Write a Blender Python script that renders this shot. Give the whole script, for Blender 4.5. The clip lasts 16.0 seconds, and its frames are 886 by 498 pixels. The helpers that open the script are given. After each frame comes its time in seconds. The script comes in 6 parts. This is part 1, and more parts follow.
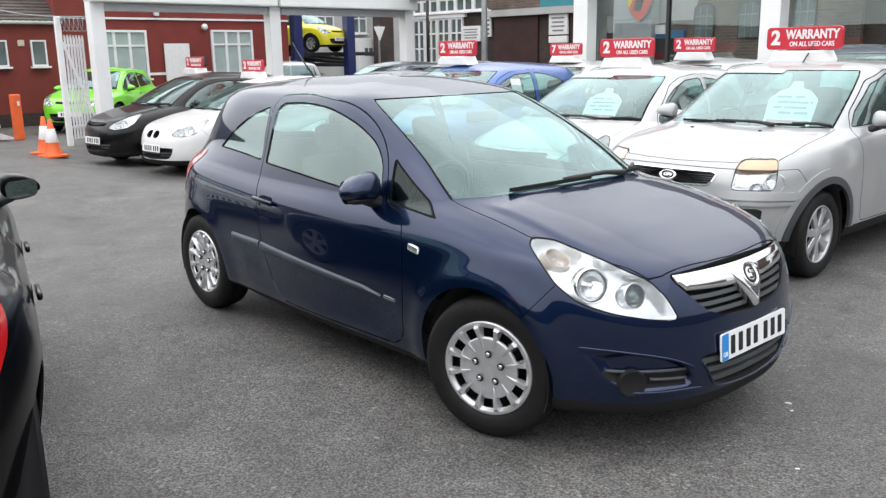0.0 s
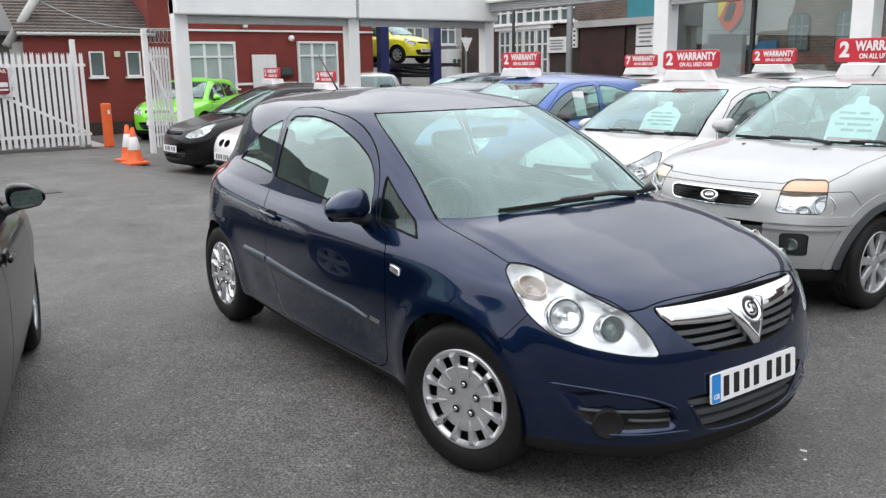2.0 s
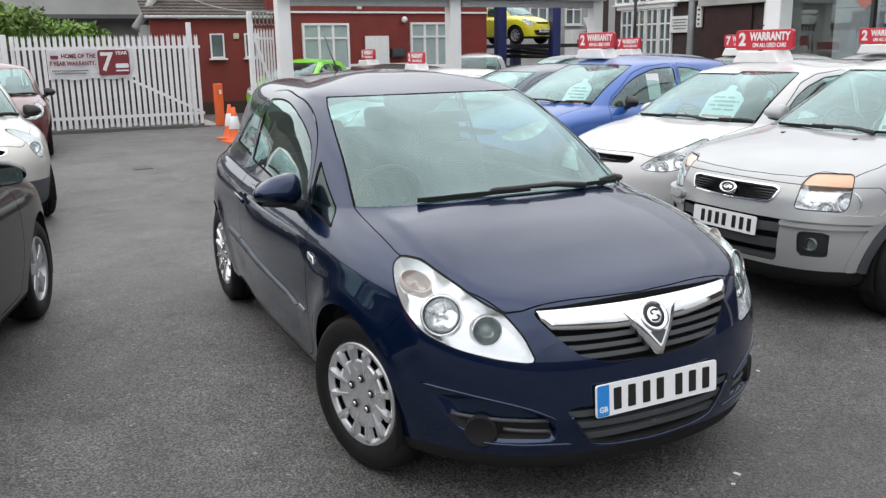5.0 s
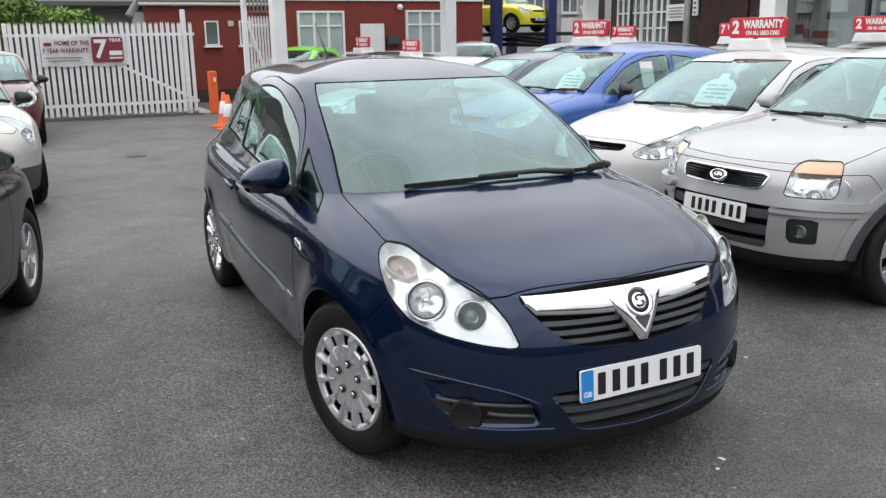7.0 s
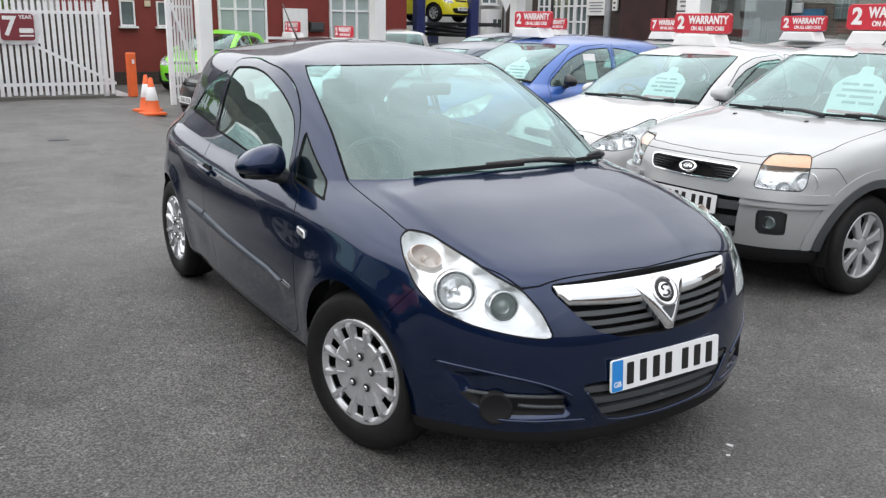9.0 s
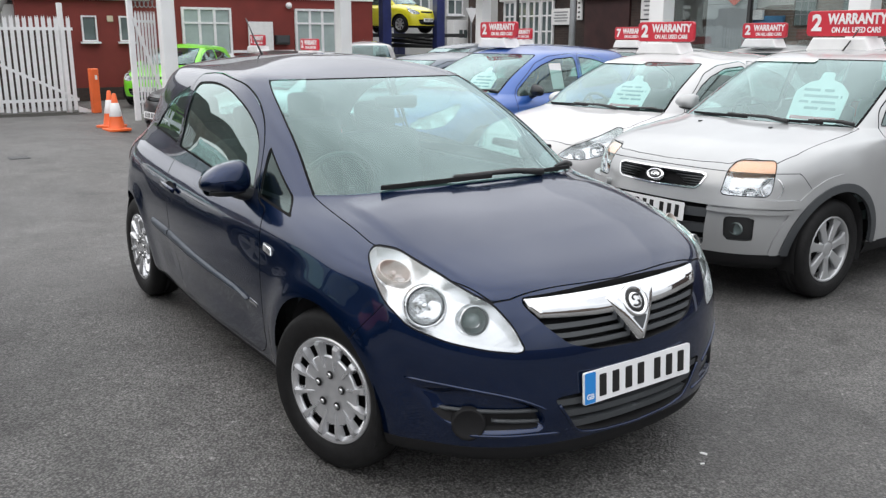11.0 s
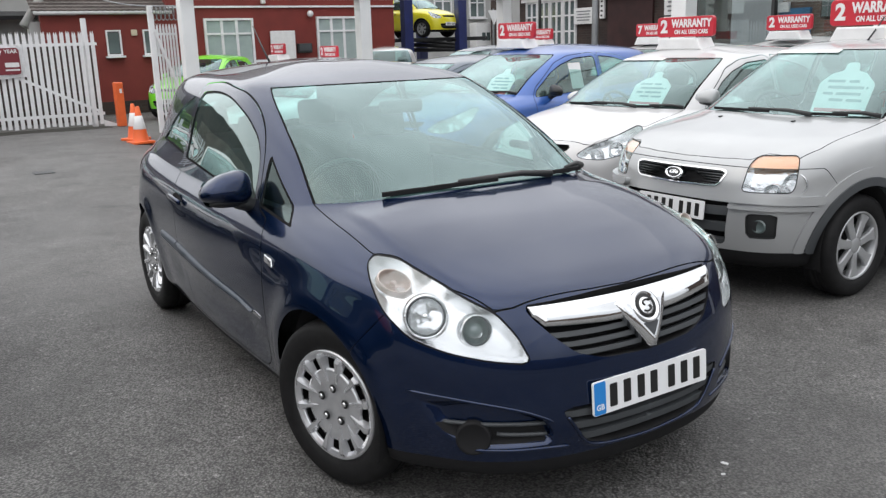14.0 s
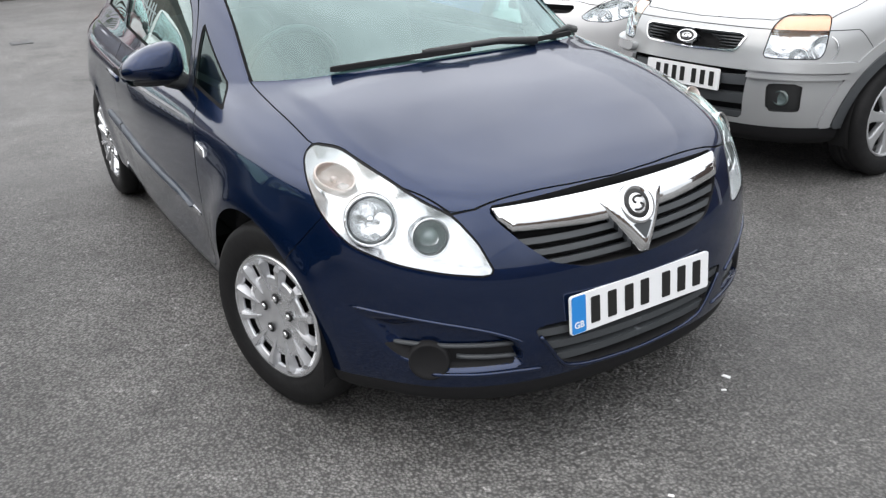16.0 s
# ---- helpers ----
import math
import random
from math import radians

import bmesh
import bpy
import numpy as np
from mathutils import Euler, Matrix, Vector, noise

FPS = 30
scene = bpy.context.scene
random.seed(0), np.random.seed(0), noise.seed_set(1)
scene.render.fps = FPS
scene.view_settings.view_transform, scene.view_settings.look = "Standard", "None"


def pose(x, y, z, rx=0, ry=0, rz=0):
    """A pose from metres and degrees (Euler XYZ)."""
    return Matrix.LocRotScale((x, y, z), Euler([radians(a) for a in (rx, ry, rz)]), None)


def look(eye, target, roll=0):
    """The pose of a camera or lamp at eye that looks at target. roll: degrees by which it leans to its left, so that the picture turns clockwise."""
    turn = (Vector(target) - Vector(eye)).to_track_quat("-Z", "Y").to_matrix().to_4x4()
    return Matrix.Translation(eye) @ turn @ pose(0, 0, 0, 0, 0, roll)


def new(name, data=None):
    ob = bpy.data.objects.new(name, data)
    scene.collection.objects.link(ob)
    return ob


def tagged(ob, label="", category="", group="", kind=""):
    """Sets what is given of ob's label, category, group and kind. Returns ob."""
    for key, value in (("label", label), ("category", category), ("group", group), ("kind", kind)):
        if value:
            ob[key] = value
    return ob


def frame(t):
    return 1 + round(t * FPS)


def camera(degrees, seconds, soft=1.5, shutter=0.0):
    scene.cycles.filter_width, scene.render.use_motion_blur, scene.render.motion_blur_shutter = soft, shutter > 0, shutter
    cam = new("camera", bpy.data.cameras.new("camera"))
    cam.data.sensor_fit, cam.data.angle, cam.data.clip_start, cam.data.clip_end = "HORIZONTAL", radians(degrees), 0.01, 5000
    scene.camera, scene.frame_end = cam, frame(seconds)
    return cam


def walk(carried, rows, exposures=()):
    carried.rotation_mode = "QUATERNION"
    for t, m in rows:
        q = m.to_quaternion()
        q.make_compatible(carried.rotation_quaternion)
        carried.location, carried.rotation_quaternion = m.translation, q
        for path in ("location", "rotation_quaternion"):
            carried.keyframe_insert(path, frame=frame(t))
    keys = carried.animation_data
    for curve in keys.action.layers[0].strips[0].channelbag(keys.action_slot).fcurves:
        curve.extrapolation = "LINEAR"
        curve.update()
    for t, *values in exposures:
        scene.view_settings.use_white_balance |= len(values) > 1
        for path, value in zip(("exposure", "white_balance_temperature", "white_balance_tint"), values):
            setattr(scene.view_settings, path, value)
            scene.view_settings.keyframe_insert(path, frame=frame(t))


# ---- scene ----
cam = camera(55.2, 16.0, soft=1.35)
PATH = [
    (0, (3.571, -3.176, 1.591), (2.124, -1.87, 1.142), -0.9),
    (0.5, (3.605, -3.113, 1.586), (2.121, -1.845, 1.149), -2.1),
    (1, (3.599, -2.984, 1.588), (2.095, -1.736, 1.163), 0.0),
    (1.5, (3.616, -2.855, 1.599), (2.084, -1.641, 1.178), 1.3),
    (2, (3.729, -2.697, 1.594), (2.139, -1.559, 1.172), -0.8),
    (2.5, (3.869, -2.521, 1.593), (2.238, -1.441, 1.177), 0.3),
    (3, (3.918, -2.368, 1.574), (2.261, -1.326, 1.163), -0.5),
    (3.5, (3.917, -2.201, 1.579), (2.242, -1.19, 1.165), 1.5),
    (4, (3.98, -2.054, 1.588), (2.257, -1.147, 1.132), -2.4),
    (4.5, (4.058, -1.882, 1.59), (2.311, -1.022, 1.134), -1.0),
    (7, (4.099, -1.819, 1.577), (2.36, -0.958, 1.092), -0.8),
    (7.5, (4.102, -1.817, 1.574), (2.381, -0.913, 1.101), -0.7),
    (8, (4.04, -1.9, 1.565), (2.348, -0.959, 1.062), 0.2),
    (8.5, (3.903, -2.06, 1.564), (2.24, -1.064, 1.073), -1.4),
    (9, (3.847, -2.131, 1.557), (2.217, -1.089, 1.049), 0.9),
    (9.5, (3.835, -2.131, 1.558), (2.233, -1.046, 1.052), 0.9),
    (9.7, (3.831, -2.113, 1.559), (2.233, -1.02, 1.057), 0.7),
    (11.8, (3.822, -2.104, 1.564), (2.211, -1.013, 1.102), -0.2),
    (12, (3.824, -2.11, 1.562), (2.206, -1.022, 1.117), 0.0),
    (12.5, (3.812, -2.109, 1.561), (2.181, -1.05, 1.095), 0.9),
    (13, (3.806, -2.108, 1.556), (2.188, -1.025, 1.098), 2.6),
    (13.5, (3.799, -2.066, 1.544), (2.187, -0.986, 1.06), 0.9),
    (14, (3.794, -1.969, 1.551), (2.155, -0.925, 1.076), -1.7),
    (14.5, (3.779, -1.865, 1.532), (2.137, -0.847, 1.014), -2.0),
    (15, (3.713, -1.791, 1.499), (2.087, -0.81, 0.869), 0.7),
    (15.5, (3.585, -1.687, 1.497), (1.975, -0.743, 0.777), -1.0),
    (16, (3.506, -1.57, 1.491), (1.923, -0.621, 0.722), -2.7),
]
EXPOSURES = [(0, 1.38), (1.5, 1.23), (3.5, 1.04), (7.0, 1.04), (9.0, 1.15), (12.0, 1.02), (13.5, 0.98), (14.5, 1.09), (15.5, 1.36), (16, 1.42)]
walk(cam, [(t, look(eye, target, roll)) for t, eye, target, roll in PATH], EXPOSURES)

# ---------------------------------------------------------------- light
world = bpy.data.worlds.new("world")
scene.world = world
world.use_nodes = True
wn = world.node_tree
for n in list(wn.nodes):
    wn.nodes.remove(n)
SUN_ELEV, SUN_ROT = radians(52), radians(200)
sky = wn.nodes.new("ShaderNodeTexSky")
sky.sky_type, sky.sun_disc = "NISHITA", False
sky.sun_elevation, sky.sun_rotation = SUN_ELEV, SUN_ROT
sky.air_density, sky.dust_density, sky.ozone_density = 1.0, 6.0, 0.6
tc = wn.nodes.new("ShaderNodeTexCoord")
cloud = wn.nodes.new("ShaderNodeTexNoise")
cloud.inputs["Scale"].default_value, cloud.inputs["Detail"].default_value, cloud.inputs["Roughness"].default_value = 2.6, 6.0, 0.55
wn.links.new(tc.outputs["Generated"], cloud.inputs["Vector"])
sep = wn.nodes.new("ShaderNodeSeparateXYZ")
wn.links.new(tc.outputs["Generated"], sep.inputs["Vector"])
ramp = wn.nodes.new("ShaderNodeValToRGB")
ramp.color_ramp.elements[0].position, ramp.color_ramp.elements[0].color = 0.0, (3.3, 3.4, 3.58, 1)
ramp.color_ramp.elements[1].position, ramp.color_ramp.elements[1].color = 1.0, (10.75, 10.9, 11.2, 1)
wn.links.new(sep.outputs["Z"], ramp.inputs["Fac"])
cmap = wn.nodes.new("ShaderNodeMapRange")
cmap.inputs["From Min"].default_value, cmap.inputs["From Max"].default_value = 0.3, 0.7
cmap.inputs["To Min"].default_value, cmap.inputs["To Max"].default_value = 0.72, 1.28
wn.links.new(cloud.outputs["Fac"], cmap.inputs["Value"])
cl = wn.nodes.new("ShaderNodeVectorMath")
cl.operation = "SCALE"
wn.links.new(ramp.outputs["Color"], cl.inputs[0])
wn.links.new(cmap.outputs["Result"], cl.inputs["Scale"])
mixn = wn.nodes.new("ShaderNodeMixRGB")
mixn.inputs["Fac"].default_value = 0.9
wn.links.new(sky.outputs["Color"], mixn.inputs["Color1"])
wn.links.new(cl.outputs["Vector"], mixn.inputs["Color2"])
bg = wn.nodes.new("ShaderNodeBackground")
bg.inputs["Strength"].default_value = 0.1
wn.links.new(mixn.outputs["Color"], bg.inputs["Color"])
wout = wn.nodes.new("ShaderNodeOutputWorld")
wn.links.new(bg.outputs["Background"], wout.inputs["Surface"])
sun = new("sun", bpy.data.lights.new("sun", "SUN"))
sun.data.energy, sun.data.angle, sun.data.color = 0.5, radians(170), (1, 0.97, 0.93)
sun.matrix_world = look((0, 0, 0), (-math.sin(SUN_ROT) * math.cos(SUN_ELEV), -math.cos(SUN_ROT) * math.cos(SUN_ELEV), -math.sin(SUN_ELEV)))


# ---------------------------------------------------------------- materials
def mat(name, color, rough=0.5, metal=0.0, coat=0.0, noise_scale=0.0, noise_amt=0.15, bump=0.0, bump_scale=200.0, spec=0.5, emit=None, coat_rough=0.03):
    m = bpy.data.materials.new(name)
    m.use_nodes = True
    nt = m.node_tree
    b = nt.nodes["Principled BSDF"]
    b.inputs["Base Color"].default_value = (*color, 1)
    b.inputs["Roughness"].default_value = rough
    b.inputs["Metallic"].default_value = metal
    b.inputs["Coat Weight"].default_value = coat
    b.inputs["Coat Roughness"].default_value = coat_rough
    b.inputs["Specular IOR Level"].default_value = spec
    if emit:
        b.inputs["Emission Color"].default_value = (*color, 1)
        b.inputs["Emission Strength"].default_value = emit
    co = nt.nodes.new("ShaderNodeTexCoord")
    if noise_scale:
        no = nt.nodes.new("ShaderNodeTexNoise")
        no.inputs["Scale"].default_value, no.inputs["Detail"].default_value = noise_scale, 6
        nt.links.new(co.outputs["Object"], no.inputs["Vector"])
        mr = nt.nodes.new("ShaderNodeMapRange")
        mr.inputs["From Min"].default_value, mr.inputs["From Max"].default_value = 0.3, 0.7
        mr.inputs["To Min"].default_value, mr.inputs["To Max"].default_value = 1 - noise_amt, 1 + noise_amt
        nt.links.new(no.outputs["Fac"], mr.inputs["Value"])
        mx = nt.nodes.new("ShaderNodeVectorMath")
        mx.operation = "SCALE"
        mx.inputs[0].default_value = color
        nt.links.new(mr.outputs["Result"], mx.inputs["Scale"])
        nt.links.new(mx.outputs["Vector"], b.inputs["Base Color"])
    if bump:
        n2 = nt.nodes.new("ShaderNodeTexNoise")
        n2.inputs["Scale"].default_value, n2.inputs["Detail"].default_value = bump_scale, 4
        nt.links.new(co.outputs["Object"], n2.inputs["Vector"])
        bp = nt.nodes.new("ShaderNodeBump")
        bp.inputs["Strength"].default_value, bp.inputs["Distance"].default_value = bump, 0.01
        nt.links.new(n2.outputs["Fac"], bp.inputs["Height"])
        nt.links.new(bp.outputs["Normal"], b.inputs["Normal"])
    return m


def paint(name, color, metallic=0.35, rough=0.35):
    return mat(name, color, rough, metallic, coat=1.0, noise_scale=3.0, noise_amt=0.05)


def glass(name, tint, gloss_rough=0.0, gloss=0.08, haze=0.0, haze_color=(0.6, 0.75, 0.7), film=(0.88, 1.0, 0.97)):
    """A thin pane: clear, mirror-like by its angle, with a pale haze that paints both dust and reflected light."""
    m = bpy.data.materials.new(name)
    m.use_nodes = True
    nt = m.node_tree
    nt.nodes.remove(nt.nodes["Principled BSDF"])
    tr = nt.nodes.new("ShaderNodeBsdfTransparent")
    tr.inputs["Color"].default_value = (*tint, 1)
    under = tr.outputs["BSDF"]
    if haze:
        df = nt.nodes.new("ShaderNodeBsdfDiffuse")
        df.inputs["Color"].default_value = (*haze_color, 1)
        hz = nt.nodes.new("ShaderNodeMixShader")
        no = nt.nodes.new("ShaderNodeTexNoise")
        no.inputs["Scale"].default_value, no.inputs["Detail"].default_value = 3.0, 5.0
        co = nt.nodes.new("ShaderNodeTexCoord")
        nt.links.new(co.outputs["Object"], no.inputs["Vector"])
        mr = nt.nodes.new("ShaderNodeMapRange")
        mr.inputs["From Min"].default_value, mr.inputs["From Max"].default_value = 0.3, 0.7
        mr.inputs["To Min"].default_value, mr.inputs["To Max"].default_value = haze * 0.7, haze * 1.3
        nt.links.new(no.outputs["Fac"], mr.inputs["Value"])
        nt.links.new(mr.outputs["Result"], hz.inputs["Fac"])
        nt.links.new(under, hz.inputs[1])
        nt.links.new(df.outputs["BSDF"], hz.inputs[2])
        under = hz.outputs["Shader"]
    gl = nt.nodes.new("ShaderNodeBsdfGlossy")
    gl.inputs["Roughness"].default_value = gloss_rough
    gl.inputs["Color"].default_value = (*film, 1)
    fw = nt.nodes.new("ShaderNodeLayerWeight")
    fw.inputs["Blend"].default_value = 0.5
    pw = nt.nodes.new("ShaderNodeMath")
    pw.operation = "POWER"
    pw.inputs[1].default_value = 3.0
    nt.links.new(fw.outputs["Facing"], pw.inputs[0])
    fr = nt.nodes.new("ShaderNodeMapRange")
    fr.inputs["To Min"].default_value, fr.inputs["To Max"].default_value = gloss, 1.0
    nt.links.new(pw.outputs["Value"], fr.inputs["Value"])
    mx = nt.nodes.new("ShaderNodeMixShader")
    nt.links.new(fr.outputs["Result"], mx.inputs["Fac"])
    nt.links.new(under, mx.inputs[1])
    nt.links.new(gl.outputs["BSDF"], mx.inputs[2])
    nt.links.new(mx.outputs["Shader"], nt.nodes["Material Output"].inputs["Surface"])
    return m


M_NAVY = mat("navy_paint", (0.0034, 0.0136, 0.049), 0.25, 0.68, coat=0.92, noise_scale=3.0, noise_amt=0.05, coat_rough=0.012, spec=0.05)
M_SILVER = paint("silver_paint", (0.37, 0.38, 0.385), 0.3, 0.38)
M_WHITE = paint("white_paint", (0.50, 0.50, 0.505), 0.05, 0.4)
M_WHITE_B = paint("bright_white_paint", (0.70, 0.70, 0.70), 0.05, 0.4)
M_BLUE = paint("blue_paint", (0.022, 0.09, 0.34), 0.3)
M_BLACKP = mat("black_paint", (0.0015, 0.0015, 0.002), 0.3, 0.0, coat=0.55, noise_scale=3.0, noise_amt=0.05, spec=0.15)
M_MIRROR = mat("mirror_glass", (0.22, 0.30, 0.29), 0.03, 1.0)
M_STRIP = mat("strip_plastic", (0.045, 0.058, 0.080), 0.38, noise_scale=6, noise_amt=0.08)
M_GREENP = paint("green_paint", (0.2, 0.7, 0.03), 0.1)
M_YELLOWP = paint("yellow_paint", (0.75, 0.68, 0.02), 0.0)
M_REDP = paint("maroon_paint", (0.09, 0.008, 0.012), 0.3)
M_SLATE = paint("slate_paint", (0.06, 0.08, 0.11), 0.4)
M_BEIGE = paint("pale_silver_paint", (0.5, 0.49, 0.46), 0.4)
# haze and film tint also put pale teal reflections into the panes
M_GLASS = glass("car_glass", (0.52, 0.74, 0.71), 0.0, 0.085, 0.035, (0.42, 0.70, 0.68), (0.80, 0.99, 0.985))
M_GLASS_S = glass("side_glass", (0.56, 0.74, 0.70), 0.0, 0.13, 0.075, (0.42, 0.64, 0.61), (0.86, 1.0, 0.98))
M_GLASS_D = glass("dark_glass", (0.20, 0.26, 0.26), 0.0, 0.03, film=(0.6, 0.72, 0.70))
M_LENS = glass("lamp_lens", (0.95, 0.96, 0.97), 0.0, 0.04)
M_GAP = mat("shut_line", (0.004, 0.004, 0.005), 0.9)
M_SEAL = mat("rubber_seal", (0.004, 0.004, 0.0045), 0.8, spec=0.15)
M_MATT = mat("matt_black", (0.010, 0.010, 0.011), 0.75, spec=0.25)
M_BLACK = mat("black_plastic", (0.018, 0.019, 0.02), 0.45, bump=0.15, bump_scale=400)
M_GREYPL = mat("grey_plastic", (0.05, 0.055, 0.06), 0.5, bump=0.1, bump_scale=400)
M_RUBBER = mat("tyre_rubber", (0.010, 0.010, 0.0105), 0.62, noise_scale=30, noise_amt=0.25, bump=0.1, spec=0.22)
M_CHROME = mat("chrome", (0.82, 0.83, 0.84), 0.06, 1.0)
M_HUB = mat("silver_wheel", (0.62, 0.63, 0.65), 0.24, 0.7, coat=0.5, noise_scale=25, noise_amt=0.08)
M_ALLOY = mat("alloy_wheel", (0.45, 0.46, 0.47), 0.35, 0.6, coat=0.4)
M_INT = mat("dark_interior", (0.03, 0.032, 0.034), 0.8, noise_scale=20)
M_PLATE = mat("plate_white", (0.78, 0.79, 0.8), 0.4)
M_PLATEB = mat("plate_blue", (0.02, 0.22, 0.6), 0.4)
M_INK = mat("plate_ink", (0.008, 0.008, 0.008), 0.5)
M_REFL = mat("lamp_reflector", (0.80, 0.81, 0.82), 0.20, 0.8, bump=0.35, bump_scale=16)
M_ORANGE_L = mat("amber_lens", (0.74, 0.37, 0.20), 0.2, coat=1.0)
M_AMBERB = mat("amber_bulb", (0.55, 0.47, 0.43), 0.2, 0.35, coat=0.8, bump=0.5, bump_scale=30)
M_BOWL = mat("lamp_bowl", (0.72, 0.73, 0.74), 0.1, 1.0, bump=0.4, bump_scale=45)
M_RED_L = mat("red_lens", (0.45, 0.01, 0.01), 0.15, coat=1.0)
M_SIGNRED = mat("sign_red", (0.47, 0.018, 0.035), 0.35, coat=0.3, noise_scale=8, noise_amt=0.06)
M_SIGNWHITE = mat("sign_white", (0.70, 0.70, 0.70), 0.45, noise_scale=12, noise_amt=0.05)


def asphalt():
    m = bpy.data.materials.new("asphalt")
    m.use_nodes = True
    nt, N, L = m.node_tree, m.node_tree.nodes, m.node_tree.links
    b = N["Principled BSDF"]
    co = N.new("ShaderNodeTexCoord")

    def tex(kind, scale, **kw):
        t = N.new(kind)
        t.inputs["Scale"].default_value = scale
        for k, v in kw.items():
            t.inputs[k].default_value = v
        L.new(co.outputs["Object"], t.inputs["Vector"])
        return t

    def ranged(out, a0, a1, b0, b1):
        r = N.new("ShaderNodeMapRange")
        for k, v in zip(("From Min", "From Max", "To Min", "To Max"), (a0, a1, b0, b1)):
            r.inputs[k].default_value = v
        L.new(out, r.inputs["Value"])
        return r.outputs["Result"]

    def times(x, y):
        q = N.new("ShaderNodeMath")
        q.operation = "MULTIPLY"
        L.new(x, q.inputs[0])
        L.new(y, q.inputs[1])
        return q.outputs["Value"]
    big = tex("ShaderNodeTexNoise", 0.35, Detail=5.0)
    mid = tex("ShaderNodeTexNoise", 3.0, Detail=6.0, Roughness=0.65)
    patch = tex("ShaderNodeTexNoise", 0.95, Detail=7.0, Roughness=0.6, Distortion=0.8)
    drip = tex("ShaderNodeTexNoise", 2.2, Detail=3.0, Roughness=0.5)
    fine = tex("ShaderNodeTexNoise", 62.0, Detail=5.0, Roughness=0.7)
    grit = tex("ShaderNodeTexVoronoi", 100.0)
    speck = tex("ShaderNodeTexVoronoi", 60.0)
    spots = ranged(grit.outputs["Distance"], 0.0, 0.75, 1.75, 0.42)
    pale = ranged(speck.outputs["Color"], 0.82, 0.9, 1.0, 1.7)
    clump = tex("ShaderNodeTexNoise", 13.0, Detail=4.0, Roughness=0.6)
    v = times(times(ranged(big.outputs["Fac"], 0.35, 0.65, 0.78, 1.22), times(times(ranged(clump.outputs["Fac"], 0.35, 0.65, 0.88, 1.12), ranged(mid.outputs["Fac"], 0.3, 0.7, 0.80, 1.20)), times(ranged(patch.outputs["Fac"], 0.42, 0.58, 0.86, 1.12), ranged(drip.outputs["Fac"], 0.62, 0.70, 1.0, 0.72)))), times(ranged(fine.outputs["Fac"], 0.35, 0.65, 0.62, 1.38), times(spots, pale)))
    sc = N.new("ShaderNodeVectorMath")
    sc.operation = "SCALE"
    sc.inputs[0].default_value = (0.110, 0.1075, 0.104)
    L.new(v, sc.inputs["Scale"])
    L.new(sc.outputs["Vector"], b.inputs["Base Color"])
    L.new(ranged(big.outputs["Fac"], 0.35, 0.65, 0.42, 0.7), b.inputs["Roughness"])
    bp = N.new("ShaderNodeBump")
    bp.inputs["Strength"].default_value, bp.inputs["Distance"].default_value = 0.8, 0.008
    L.new(times(fine.outputs["Fac"], spots), bp.inputs["Height"])
    L.new(bp.outputs["Normal"], b.inputs["Normal"])
    return m


def brick(name, c1, c2, mortar, rough=0.85):
    m = bpy.data.materials.new(name)
    m.use_nodes = True
    nt, N, L = m.node_tree, m.node_tree.nodes, m.node_tree.links
    b = N["Principled BSDF"]
    co = N.new("ShaderNodeTexCoord")
    sp = N.new("ShaderNodeSeparateXYZ")
    L.new(co.outputs["Object"], sp.inputs["Vector"])
    ad = N.new("ShaderNodeMath")
    ad.operation = "ADD"
    L.new(sp.outputs["X"], ad.inputs[0])
    L.new(sp.outputs["Y"], ad.inputs[1])
    cb = N.new("ShaderNodeCombineXYZ")
    L.new(ad.outputs["Value"], cb.inputs["X"])
    L.new(sp.outputs["Z"], cb.inputs["Y"])
    t = N.new("ShaderNodeTexBrick")
    t.inputs["Scale"].default_value = 4.4
    t.inputs["Mortar Size"].default_value, t.inputs["Brick Width"].default_value, t.inputs["Row Height"].default_value = 0.035, 0.98, 0.33
    t.inputs["Color1"].default_value, t.inputs["Color2"].default_value, t.inputs["Mortar"].default_value = (*c1, 1), (*c2, 1), (*mortar, 1)
    L.new(cb.outputs["Vector"], t.inputs["Vector"])
    no = N.new("ShaderNodeTexNoise")
    no.inputs["Scale"].default_value, no.inputs["Detail"].default_value = 1.2, 6
    L.new(co.outputs["Object"], no.inputs["Vector"])
    mr = N.new("ShaderNodeMapRange")
    mr.inputs["From Min"].default_value, mr.inputs["From Max"].default_value, mr.inputs["To Min"].default_value, mr.inputs["To Max"].default_value = 0.3, 0.7, 0.6, 1.35
    L.new(no.outputs["Fac"], mr.inputs["Value"])
    sc = N.new("ShaderNodeVectorMath")
    sc.operation = "SCALE"
    L.new(t.outputs["Color"], sc.inputs[0])
    L.new(mr.outputs["Result"], sc.inputs["Scale"])
    L.new(sc.outputs["Vector"], b.inputs["Base Color"])
    b.inputs["Roughness"].default_value = rough
    bp = N.new("ShaderNodeBump")
    bp.inputs["Strength"].default_value, bp.inputs["Distance"].default_value = 0.4, 0.01
    L.new(t.outputs["Fac"], bp.inputs["Height"])
    bp.invert = True
    L.new(bp.outputs["Normal"], b.inputs["Normal"])
    return m


